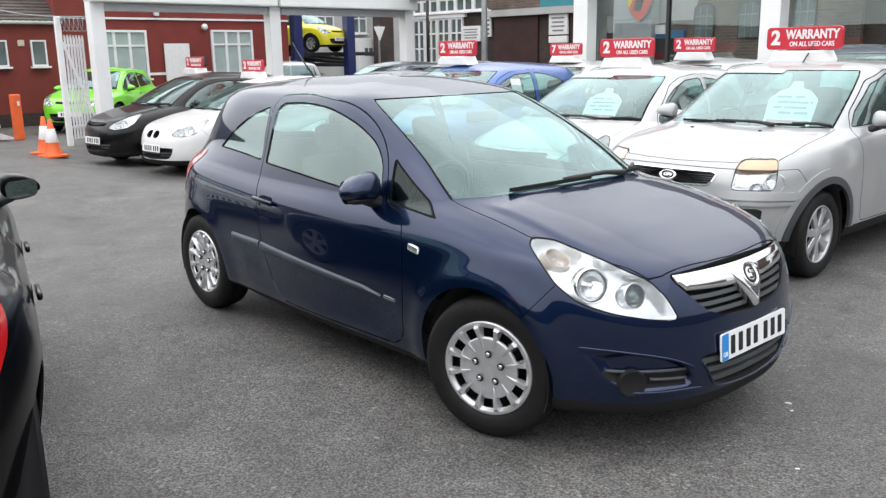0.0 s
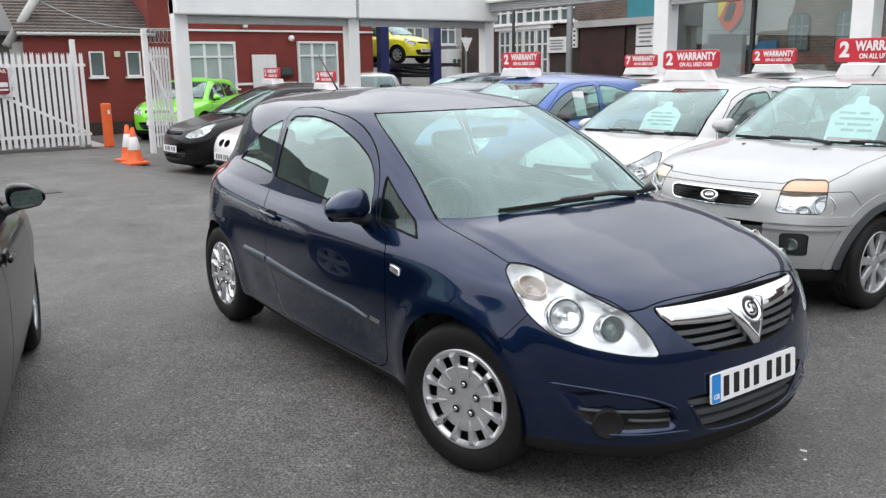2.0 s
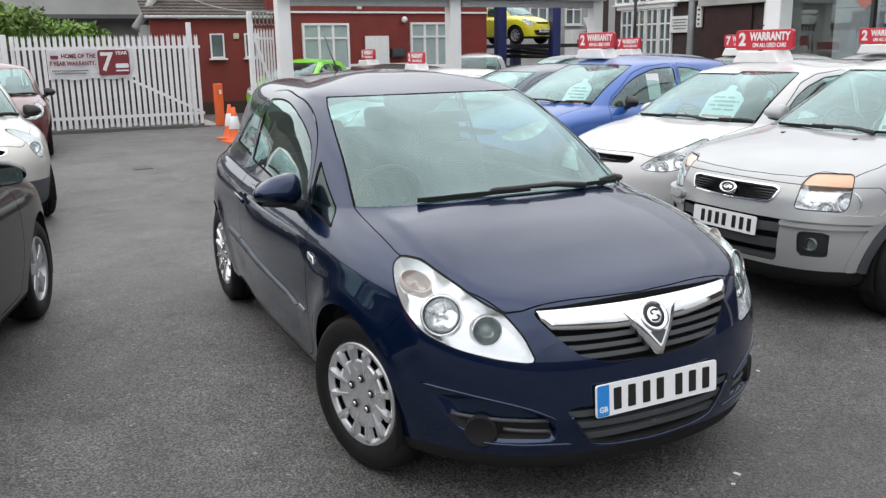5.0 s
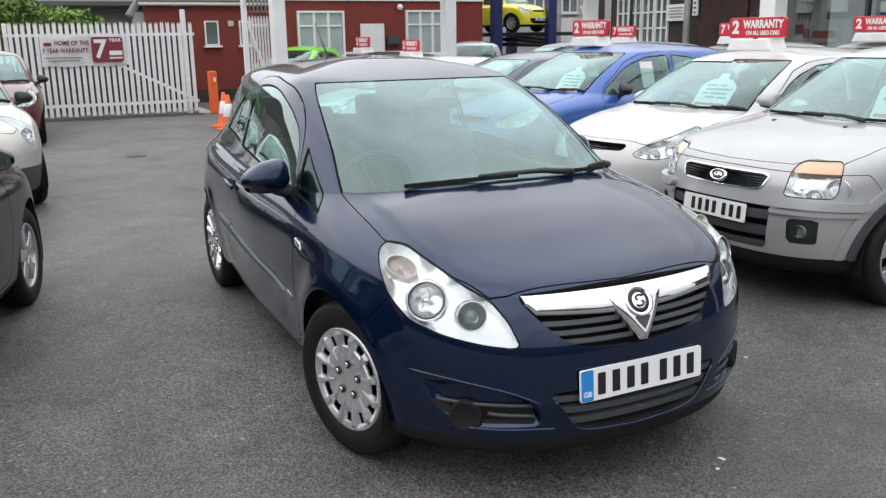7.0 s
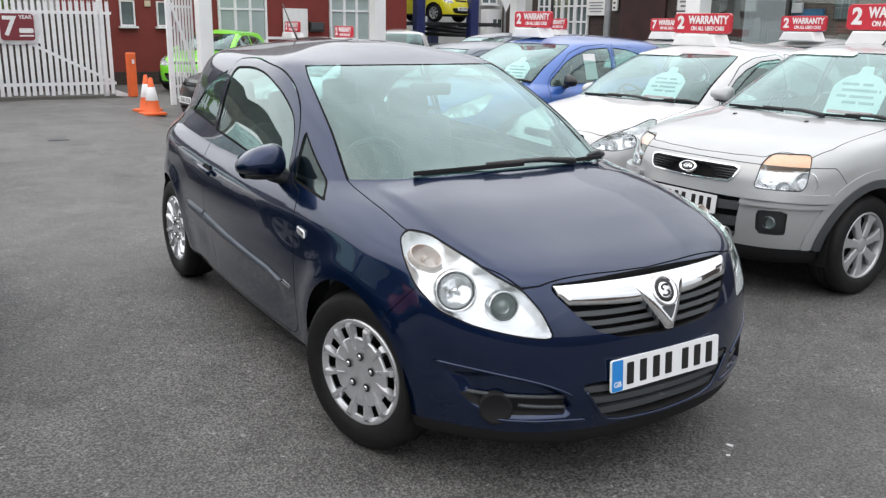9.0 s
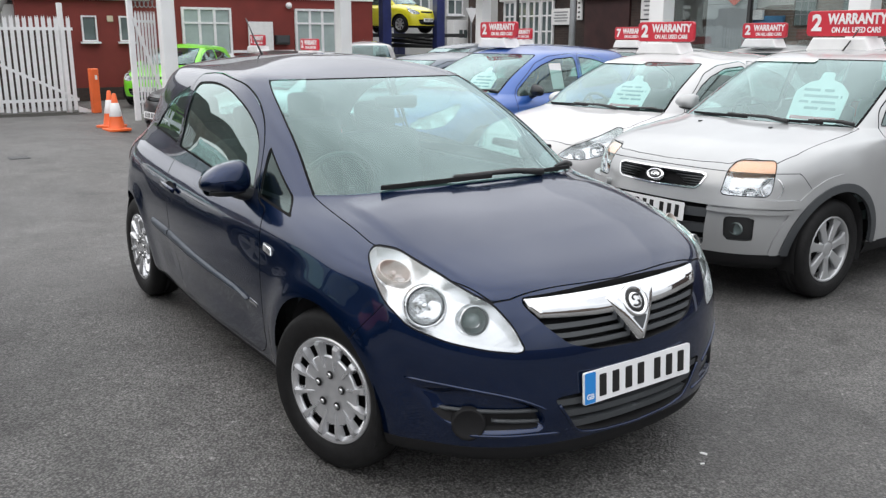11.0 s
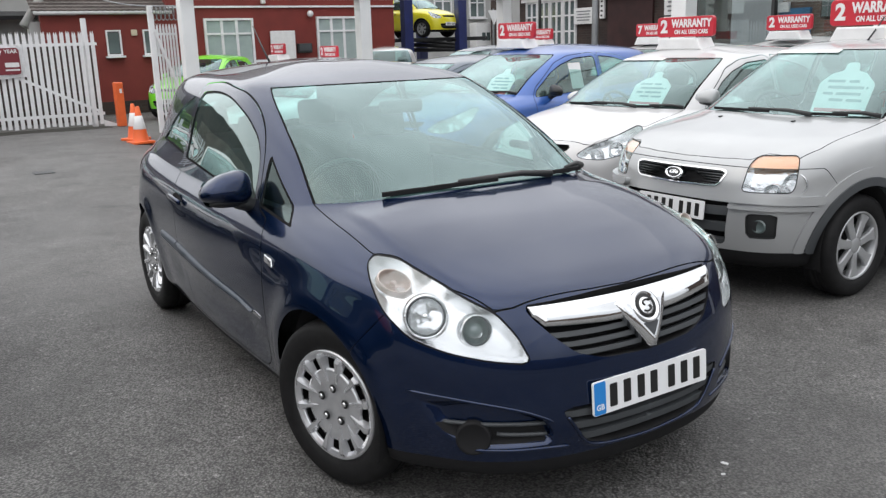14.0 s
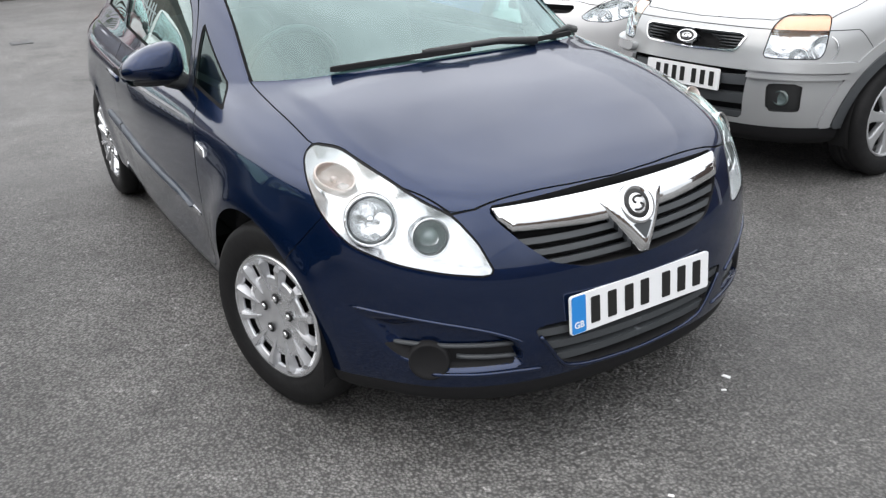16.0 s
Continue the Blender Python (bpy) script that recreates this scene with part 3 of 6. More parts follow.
def wheel(parent, name, at, radius, width, rim, style, side, steer=0.0, spokes=7):
    """side: +1 for the car's left; the outer face looks along +y * side."""
    w = new(name)
    w.parent = parent
    w.matrix_local = Matrix.Translation(at) @ pose(0, 0, 0, 0, 0, steer + (0 if side > 0 else 180))
    h = width / 2
    r0 = rim
    prof = [(r0 - 0.01, -h * 0.8), (r0 + 0.01, -h), (radius - 0.03, -h * 1.03), (radius - 0.008, -h * 0.85), (radius, -h * 0.5),
            (radius, -h * 0.2), (radius - 0.006, -h * 0.17), (radius - 0.006, -h * 0.1), (radius, -h * 0.07), (radius, h * 0.07),
            (radius - 0.006, h * 0.1), (radius - 0.006, h * 0.17), (radius, h * 0.2), (radius, h * 0.5), (radius - 0.008, h * 0.85), (radius - 0.03, h * 1.03),
            (r0 + 0.025, h * 1.02), (r0 + 0.008, h * 0.93), (r0 - 0.004, h * 0.8)]
    part("tyre", revolve(prof, 56), M_RUBBER, w, "black rubber tyre", smooth=True)
    part("wheel_back", revolve([(0.0, -0.02), (r0, -0.02), (r0, h * 0.8)], 40), M_GAP, w, smooth=True)
    if style == "cover":
        bm = revolve([(0.0, h * 0.78), (0.05, h * 0.80), (0.10, h * 0.86), (r0 * 0.63, h * 0.89), (r0 * 0.665, h * 0.86), (r0 * 0.672, h * 0.76)], 48)
        revolve([(r0 * 0.868, h * 0.77), (r0 * 0.872, h * 0.84), (r0 * 0.885, h * 0.88), (r0 * 0.91, h * 0.88), (r0 * 0.93, h * 0.95), (r0 * 0.99, h * 0.96), (r0 * 1.015, h * 0.9), (r0 * 1.015, h * 0.8)], 64, bm=bm)
        part("wheel_cover", bm, M_HUB, w, "silver plastic wheel trim with twelve square slots", smooth=True)
        for k in range(12):
            m = Matrix.Rotation(-2 * math.pi * (k + 0.5) / 12, 4, "Y")
            b = bmesh.new()
            q = [[b.verts.new((r * r0, z * h, y)) for y, z in ((-w0, 0.76 if r > 0.6 else 0.86), (-w1, z1), (w1, z1), (w0, 0.76 if r > 0.6 else 0.86))] for r, w0, w1, z1 in ((0.42, 0.005, 0.001, 0.872), (0.66, 0.0135, 0.0055, 0.99), (0.87, 0.0205, 0.0105, 1.06), (0.925, 0.022, 0.0115, 1.0))]
            for q0, q1 in zip(q, q[1:]):
                for j in range(3):
                    b.faces.new((q0[j], q0[j + 1], q1[j + 1], q1[j]))
            b.faces.new(q[0][::-1])
            b.faces.new(q[-1])
            bmesh.ops.recalc_face_normals(b, faces=b.faces[:])
            part("trim_rib", b, M_HUB, w, local=m)
        for k in range(5):
            a = 2 * math.pi * k / 5 + 0.35
            b = revolve([(0, h * 0.97), (0.007, h * 0.965), (0.0095, h * 0.945), (0.0095, h * 0.87)], 12)
            part("bolt_socket", revolve([(0.0, h * 0.90), (0.0145, h * 0.90), (0.0165, h * 0.88)], 14), M_GAP, w, smooth=True, local=Matrix.Translation((0.062 * math.cos(a), 0, 0.062 * math.sin(a))))
            part("wheel_bolt", b, M_CHROME, w, smooth=True, local=Matrix.Translation((0.062 * math.cos(a), 0, 0.062 * math.sin(a))))
    else:
        bm = revolve([(r0 * 0.90, -0.01), (r0 * 0.93, h * 0.8), (r0 * 0.98, h * 0.95), (r0 * 1.01, h * 0.85)], 56)
        revolve([(0.0, h * 0.8), (0.03, h * 0.8), (0.055, h * 0.72), (0.07, h * 0.5)], 24, bm=bm)
        part("rim", bm, M_ALLOY, w, "silver alloy rim", smooth=True)
        for k in range(spokes):
            a = 2 * math.pi * k / spokes + 0.2
            wd = 0.30 / spokes
            b = prism([(0.045, -wd * 0.55), (r0 * 0.7, -wd * 0.65), (r0 * 0.95, -wd * 1.15), (r0 * 0.95, wd * 1.15), (r0 * 0.7, wd * 0.65), (0.045, wd * 0.55)], h * 0.45, h * 0.8, "y", bevel=0.008)
            part("spoke", b, M_ALLOY, w, smooth=False, local=Matrix.Rotation(-a, 4, "Y"))
    return w


def stretched(rings, sx=1.0, sy=1.0, sz=1.0, dx=0.0):
    return [(a * sz, b * sz, c * sz, f * sx + dx, r * sx + dx, w * sy, n1, n2, q) for a, b, c, f, r, w, n1, n2, q in rings]


def wall_of(D, T, o1, o2):
    """The edge band of a piece, from one depth to another along its normals."""
    E = np.concatenate([T[:, [0, 1]], T[:, [1, 2]], T[:, [2, 0]]])
    K = np.sort(E, 1)
    _, first, cnt = np.unique(K, axis=0, return_index=True, return_counts=True)
    B = E[first[cnt == 1]]
    mid = np.abs(D[B, 1]).max(1) > 1e-5
    B = B[mid]
    n = len(D)
    V = np.concatenate([D[:, :3] + D[:, 3:6] * o1, D[:, :3] + D[:, 3:6] * o2])
    F = np.concatenate([np.stack([B[:, 1], B[:, 0], B[:, 0] + n], 1), np.stack([B[:, 1], B[:, 0] + n, B[:, 1] + n], 1)])
    u, inv = np.unique(F, return_inverse=True)
    return V[u], inv.reshape(-1, 3)


def plain(D, T, mirror=False):
    V = D[:, :3].copy()
    if mirror:
        V[:, 1] *= -1
        T = T[:, ::-1]
    return V, T


def merged(pieces):
    V, T, n = [], [], 0
    for v, t in pieces:
        V.append(v)
        T.append(t + n)
        n += len(v)
    return np.concatenate(V), np.concatenate(T)


def refine(D, T, times=1):
    """Each triangle split in four."""
    for _ in range(times):
        E = np.sort(np.concatenate([T[:, [0, 1]], T[:, [1, 2]], T[:, [2, 0]]]), 1)
        u, inv = np.unique(E, axis=0, return_inverse=True)
        inv = inv.reshape(-1)
        n, k = len(D), len(T)
        a, b_, c_ = inv[:k] + n, inv[k:2 * k] + n, inv[2 * k:] + n
        D = np.concatenate([D, (D[u[:, 0]] + D[u[:, 1]]) / 2])
        T = np.concatenate([np.stack(q, 1) for q in ((T[:, 0], a, c_), (a, T[:, 1], b_), (c_, b_, T[:, 2]), (a, b_, c_))])
    return D, T


def loose(V, F):
    """The separate pieces of a mesh, without crumbs."""
    up = np.arange(len(V))
    while True:
        low = up[F].min(1)
        nxt = up.copy()
        for k in range(3):
            np.minimum.at(nxt, F[:, k], low)
        nxt = nxt[nxt]
        if (nxt == up).all():
            break
        up = nxt
    for r in np.unique(up[F[:, 0]]):
        f = F[up[F[:, 0]] == r]
        if len(f) > 12:
            u, inv = np.unique(f, return_inverse=True)
            yield V[u], inv.reshape(-1, 3)


def slab(name, DT, material, parent, label="", top=0.01, base=0.0, sides="join"):
    """A raised or sunk piece with its edges closed."""
    D, T = DT
    if not len(T):
        return []
    top = np.full((len(D), 1), top) if np.isscalar(top) else top
    V0 = D[:, :3] + D[:, 3:6] * top
    Vw, Tw = wall_of(D, T, top, base)
    V, F = merged([(V0, T), (Vw, Tw)])
    M = V * np.array([1, -1, 1])
    if sides == "join":
        V, F = merged([(V, F), (M, F[:, ::-1])])
        V, F = weld(V, F)
        return [obj(name, v, f, material, parent, label=label) for v, f in loose(V, F)]
    return [obj(name, V, F, material, parent, label=label), obj(name, M, F[:, ::-1], material, parent, label=label)]


def arch_liner(parent, xa, zc, r, y0, y1):
    for sd in (1, -1):
        bm = bmesh.new()
        revolve([(r + 0.004, sd * y1), (r - 0.006, sd * (y1 - 0.01)), (r - 0.02, sd * (y1 - 0.04)), (r - 0.02, sd * y0), (0.02, sd * y0)], 28, bm=bm, a0=-0.35, a1=math.pi + 0.35)
        bmesh.ops.translate(bm, verts=bm.verts[:], vec=(xa, 0, zc))
        part("wheel_arch", bm, M_GAP, parent, smooth=True)


def mirror_unit(parent, at, sd, paint_m, size=(0.085, 0.18, 0.13), fold=0):
    """A door mirror: shell, glass and foot."""
    bm = bmesh.new()
    bmesh.ops.create_uvsphere(bm, u_segments=24, v_segments=16, radius=0.5)
    for v in bm.verts:
        x, y, z = v.co
        f = math.copysign(abs(2 * x) ** 0.75, x) / 2
        v.co.x = max(f, -0.22) * (1.15 if x > 0 else 1.0)
        v.co.y = math.copysign(abs(2 * y) ** 0.8, y) / 2
        v.co.z = math.copysign(abs(2 * z) ** 0.8, z) / 2 * (1.0 if z > 0 else 0.72) * (1.0 - 0.75 * sd * y) + (0.04 if z > 0 else 0.0) * (0.5 - sd * y) - 0.10 * sd * y
    bmesh.ops.scale(bm, verts=bm.verts[:], vec=(size[0] * 1.5, size[1], size[2]))
    m = Matrix.Translation(at) @ pose(0, 0, 0, 4 * sd, -13, (fold - 12) * sd)
    body = part("door_mirror", bm, paint_m, parent, "door mirror shell", smooth=True, local=m)
    cup = bmesh.new()
    bmesh.ops.create_uvsphere(cup, u_segments=24, v_segments=12, radius=0.5)
    bmesh.ops.scale(cup, verts=cup.verts[:], vec=(size[0] * 1.1, size[1] * 0.8, size[2] * 0.24))
    bmesh.ops.translate(cup, verts=cup.verts[:], vec=(0.0, -sd * size[1] * 0.06, -size[2] * 0.30))
    part("mirror_underside", cup, M_BLACK, body, "black lower mirror shell", smooth=True)
    g = prism(round_rect(size[1] * 0.8, size[2] * 0.72, 0.03), -size[0] * 0.345, -size[0] * 0.335, "x")
    part("mirror_glass", g, M_MIRROR, body, "mirror glass")
    f = box((0, -sd * size[1] * 0.42, -size[2] * 0.36), (size[0] * 0.7, size[1] * 0.5, size[2] * 0.36), pose(0, 0, 0, 18 * sd), 0.015)
    part("mirror_foot", f, M_BLACK, body, "black plastic mirror foot", smooth=True)


def seat(parent, x, y, w=0.5, rows=1):
    cushion = box((x, y, 0.50), (0.5, w, 0.16), None, 0.05)
    s = part("seat", cushion, M_INT, parent, "dark fabric seat", smooth=True)
    part("backrest", box((x - 0.30, y, 0.78), (0.13, w, 0.56), pose(0, 0, 0, 0, -14), 0.05), M_INT, s, smooth=True)
    for dy in ([0.0] if rows == 1 else [-w / 3.2, w / 3.2]):
        part("headrest", box((x - 0.40, y + dy, 1.13), (0.09, 0.25, 0.17), pose(0, 0, 0, 0, -14), 0.04), M_INT, s, smooth=True)


def interior(car, sx=1.0, sy=1.0, sz=1.0, cowl=0.95, cz=0.93):
    fl = box((-0.35 * sx, 0, 0.36), (2.6 * sx, 1.35 * sy, 0.1))
    part("cabin_floor", fl, M_INT, car)
    d = prism([(cowl, 0.6), (cowl, cz), (cowl - 0.18, cz + 0.005), (cowl - 0.42, cz - 0.06), (cowl - 0.46, cz - 0.2), (cowl - 0.38, 0.6)], -0.62 * sy, 0.62 * sy, "y")
    part("dashboard", d, M_INT, car, "dark plastic dashboard")
    for y in (-0.36, 0.36):
        seat(car, -0.05 * sx, y * sy)
    seat(car, -0.95 * sx, 0.0, 1.15 * sy, 2)
    for sd in (1, -1):
        part("door_trim", box((-0.3 * sx, sd * 0.70 * sy, 0.66 * sz), (2.0 * sx, 0.05, 0.5 * sz), pose(0, 0, 0, sd * 4)), M_INT, car)
    sw = bmesh.new()
    bmesh.ops.create_circle(sw, segments=8, radius=0.016)
    st = revolve([(0.185 + 0.015 * math.cos(a), 0.015 * math.sin(a)) for a in np.linspace(0, 2 * math.pi, 9)], 28, "z")
    sw.free()
    for k in range(3):
        a = radians(90 + 120 * k)
        add_box(st, (0.09 * math.cos(a), 0.09 * math.sin(a), 0), (0.18 if k else 0.03, 0.03, 0.02), Matrix.Rotation(a if k else 0, 4, "Z"))
    part("steering_wheel", st, M_BLACK, car, "black steering wheel", smooth=True, local=pose((cowl - 0.52), -0.36 * sy, cz - 0.04, 0, 65 - 180 + 45, 0))


def wiper(car, pivot, elbow, tip, lift=0.012):
    bm = tube([(pivot[0], pivot[1], pivot[2] + lift), ((pivot[0] * 2 + elbow[0]) / 3, (pivot[1] * 2 + elbow[1]) / 3, (pivot[2] * 2 + elbow[2]) / 3 + lift * 2.2), (elbow[0], elbow[1], elbow[2] + lift * 1.6)], [0.015, 0.012, 0.008])
    arm = part("wiper", bm, M_BLACK, car, "black wiper arm", smooth=True)
    e, t = Vector(elbow), Vector(tip)
    p = e + (e - t) * 0.55
    bl = bmesh.new()
    mid = (t + p) / 2
    d = (t - p)
    add_box(bl, mid + Vector((0, 0, lift * 0.6)), (d.length, 0.012, 0.018), d.to_track_quat("X", "Z").to_matrix().to_4x4(), 0.003)
    part("wiper_blade", bl, M_GAP, arm)


FACE_X = Matrix(((0, 0, 1, 0), (1, 0, 0, 0), (0, 1, 0, 0), (0, 0, 0, 1)))


def number_plate(car, x, z, tilt=0.0, rear=False, bars=7, band=True):
    s = -1 if rear else 1
    m = Matrix.Translation((x, 0, z)) @ pose(0, 0, 0, 0, -tilt * s, 0 if not rear else 180)
    p = part("number_plate", prism(round_rect(0.52, 0.111, 0.008), -0.004, 0.004, "x"), M_PLATE, car, "white number plate with black characters", local=m)
    if band:
        part("plate_band", prism(round_rect(0.048, 0.107, 0.006, cx=-0.233), 0.004, 0.0055, "x"), M_PLATEB, p, "blue country band")
        text("lettering", "GB", 0.026, M_PLATE, p, FACE_X @ Matrix.Translation((-0.233, -0.03, 0.0058)), 0.0006)
    xs = [-0.175, -0.115, -0.053, 0.006, 0.088, 0.149, 0.21]
    for y in xs[:bars]:
        part("plate_bar", prism(round_rect(0.031, 0.076, 0.003, 2, cx=y), 0.004, 0.006, "x"), M_INK, p)
    return p


CORSA_WIN = [
    rounded([(-0.64, 1.005), (-0.645, 1.30), (-0.60, 1.338), (-0.35, 1.352), (-0.06, 1.328), (0.19, 1.26), (0.36, 1.18), (0.445, 1.09), (0.475, 0.935), (0.10, 0.955), (-0.30, 0.985)], [0.03, 0.06, 0.06, 0.2, 0.2, 0.2, 0.2, 0.2, 0.03, 0.2, 0.2], 6),
    rounded([(-1.29, 1.05), (-1.21, 1.115), (-1.10, 1.185), (-0.95, 1.258), (-0.735, 1.315), (-0.69, 1.015), (-0.95, 1.035)], [0.02, 0.2, 0.2, 0.2, 0.02, 0.02, 0.2], 6),
    rounded([(0.495, 1.125), (0.66, 1.015), (0.885, 0.892), (0.54, 0.925)], [0.012, 0.1, 0.02, 0.015]),
]
FIVE_WIN = [
    rounded([(-0.36, 0.975), (-0.40, 1.345), (-0.06, 1.328), (0.19, 1.26), (0.36, 1.18), (0.62, 1.0), (0.66, 0.925), (0.10, 0.95)], 0.03),
    rounded([(-1.20, 1.03), (-1.17, 1.12), (-0.97, 1.25), (-0.70, 1.32), (-0.47, 1.345), (-0.43, 0.978), (-0.80, 1.0)], 0.03),
]
CORSA_DOOR = [rounded([(-0.665, 1.005), (-0.70, 1.31), (-0.65, 1.375), (-0.39, 1.392), (0.03, 1.358), (0.16, 1.324), (0.28, 1.27), (0.38, 1.205), (0.45, 1.13), (0.487, 1.05), (0.515, 0.925), (0.67, 0.893), (0.70, 0.84), (0.725, 0.74), (0.72, 0.55), (0.69, 0.33), (0.62, 0.27), (-0.38, 0.265), (-0.47, 0.33), (-0.53, 0.5), (-0.555, 0.7), (-0.60, 0.85), (-0.66, 0.93)], 0.12, 5)]
FIVE_DOOR = [
    rounded([(-0.40, 1.0), (-0.44, 1.35), (-0.38, 1.385), (0.03, 1.355), (0.25, 1.285), (0.62, 1.03), (0.70, 0.9), (0.725, 0.74), (0.72, 0.5), (0.66, 0.28), (-0.40, 0.275), (-0.41, 0.6)], 0.04),
    rounded([(-0.415, 1.0), (-0.455, 1.35), (-0.50, 1.388), (-0.80, 1.34), (-1.18, 1.17), (-1.26, 1.03), (-1.2, 0.85), (-1.05, 0.7), (-0.93, 0.5), (-0.90, 0.3), (-0.80, 0.275), (-0.42, 0.28), (-0.425, 0.6)], 0.04),
]
CORSA_LAMP = rounded([(0.707, 0.846), (0.691, 0.867), (0.608, 0.862), (0.442, 0.808), (0.272, 0.736), (0.205, 0.67), (0.164, 0.598), (0.176, 0.585), (0.28, 0.598), (0.416, 0.622), (0.543, 0.657), (0.629, 0.722), (0.68, 0.80)], 0.03)
CORSA_BONNET = [(1.832, -0.1), (1.832, 0.0), (1.825, 0.15), (1.80, 0.39), (1.795, 0.445), (1.775, 0.505), (1.62, 0.60), (1.42, 0.650), (1.33, 0.686), (1.09, 0.684), (0.84, 0.672), (0.85, 0.64), (0.97, 0.45), (1.03, 0.2), (1.04, 0.0), (1.04, -0.1)]
CORSA_GRILLE = rounded([(-0.40, 0.756), (0.15, 0.754), (0.418, 0.747), (0.405, 0.715), (0.355, 0.655), (0.29, 0.597), (0.19, 0.566), (0.0, 0.556), (-0.4, 0.556)], 0.02)
CORSA_INTAKE = rounded([(-0.40, 0.43), (0.345, 0.43), (0.352, 0.412), (0.30, 0.35), (0.26, 0.298), (0.16, 0.275), (0.0, 0.268), (-0.4, 0.268)], 0.015)
CORSA_FOG = rounded([(0.738, 0.474), (0.63, 0.482), (0.51, 0.455), (0.41, 0.41), (0.375, 0.35), (0.385, 0.312), (0.565, 0.308), (0.665, 0.345), (0.70, 0.39)], 0.02)
CORSA_CHROME = [(-0.4, 0.662), (-0.4, 0.737), (0.0, 0.737), (0.20, 0.739), (0.406, 0.741), (0.40, 0.714), (0.372, 0.684), (0.15, 0.668), (0.0, 0.662)]
CORSA_VEE = [(0.118, 0.708), (0.058, 0.722), (-0.01, 0.655), (-0.1, 0.60), (-0.012, 0.566), (0.014, 0.566)]
CORSA_TAIL = rounded([(-1.45, 1.02), (-1.62, 0.995), (-1.95, 0.96), (-1.95, 0.68), (-1.74, 0.72), (-1.60, 0.84)], 0.03)


def skin_point(S, y, z, out=0.0, side=1):
    """A point on the front of a shell at a given half width and height."""
    w = np.where(S.D[:, 0] > 1.0, np.hypot(S.D[:, 1] - y, S.D[:, 2] - z), 9.0)
    i = np.argsort(w)[:6]
    k = 1 / (w[i] + 1e-4)
    p = (S.D[i, :6] * k[:, None]).sum(0) / k.sum()
    return (float(p[0] + out * p[3]), side * float(y + out * p[4]), float(z + out * p[5]))


def along(pts, n):
    """n points spread along a smooth open line."""
    P = np.array(pts, float)
    return [tuple(q) for q in catmull(P, np.linspace(0, len(P) - 1, n))]


def scaled(poly, a, b):
    return [(x * a, y * b) for x, y in poly]


def car(name, label, paint_m, m, rings=CORSA_RINGS, sx=1.0, sy=1.0, sz=1.0, nu=96, nv=76, win=FIVE_WIN, doors=FIVE_DOOR, lamp=CORSA_LAMP, bonnet=CORSA_BONNET, grille=CORSA_GRILLE,
        intake=CORSA_INTAKE, fog=None, chrome=None, vee=None, tail=CORSA_TAIL, glass_m=None, wheel_r=0.305, rim=0.2, style="alloy", spokes=7, steer=0.0, hero=False, lip=0.225,
        plate_z=0.445, axles=(1.17, -1.34), arch=0.345, track=0.715, cowl=0.95, cz=0.93, mirror_at=(0.465, 0.885, 0.985), mirror_paint=None, lamp_ring=True, slats=3, win_v=(9.6, 13.5), amber=None, sticker=False, fogbox=None, badge=None, sill=0.0, ledge=None, flare=False, frame_m=None, lamp_m=None):
    glass_m = glass_m or M_GLASS
    c = new(name)
    tagged(c, label, "car")
    R = stretched(rings, sx, sy, sz)
    S = Shell(R, nu, nv, -0.4 * sx, hero, (axles[0] * sx, axles[1] * sx))
    D, T = S.D, S.T
    xf, xr = axles[0] * sx, axles[1] * sx
    for xa in (xf, xr):
        _, (D, T) = clip(D, T, np.maximum(np.hypot(D[:, 0] - xa, D[:, 2] - wheel_r - 0.01) - arch, 0.45 - D[:, 1]))
        arch_liner(c, xa, wheel_r + 0.01, arch + 0.004, 0.50 * sy, (0.745 if hero and xa < 0 else 0.80) * sy)

    def ws(D):
        return smax((D[:, 7] - 0.875) * 0.7, (win_v[0] - D[:, 8]) * 0.12, (D[:, 8] - win_v[1]) * 0.12, -D[:, 6] * 3)

    def rw(D):
        return smax((D[:, 7] - 0.80) * 0.7, (win_v[0] + 0.6 - D[:, 8]) * 0.12, (D[:, 8] - win_v[1]) * 0.12, D[:, 6] * 3)
    W1, (D, T) = clip(D, T, ws(D))
    frit, W1 = clip(*W1, -ws(W1[0]) - (0.006 if hero else 0.010))
    W2, (D, T) = clip(D, T, rw(D))
    both("windscreen", W1, glass_m, c, "green-tinted windscreen", -0.003)[0].visible_shadow = False
    if sticker:
        st_, _ = clip(*W1, smax(win_v[1] - 0.42 - W1[0][:, 8], W1[0][:, 8] - win_v[1] + 0.08) * 0.1)
        V, F = plain(st_[0], st_[1], True)
        obj("window_sticker", V + np.array([0.003, 0, 0.004]), F, M_SIGNWHITE, c, label="white sticker strip along the windscreen top")
    both("windscreen_border", frit, M_SEAL, c, "black windscreen border", -0.002)
    both("rear_window", W2, glass_m, c, "tinted rear window")[0].visible_shadow = False
    for k_win, poly in enumerate(win):
        poly = scaled(poly, sx, sz)
        f = lambda D: smax(sdf(D[:, 0], D[:, 2], poly), 0.35 - D[:, 1])
        w, (D, T) = clip(D, T, f(D))
        fr, w = clip(*w, -f(w[0]) - 0.008)
        both("window_seal", fr, M_SEAL, c, "black rubber window seal", -0.002, join=False)
        for g in both("side_window", w, M_GLASS_D if k_win == 2 else M_GLASS_S, c, "tinted side window", -0.006, join=False):
            g.visible_shadow = False
    # headlamps
    lp = scaled(lamp, 0.5 * (sx + sy), sz)
    fl = lambda D: np.where(D[:, 0] > 1.0 * sx, sdf(0.77 * D[:, 1] - 0.64 * (D[:, 0] - 1.6 * sx), D[:, 2], lp), 1.0)
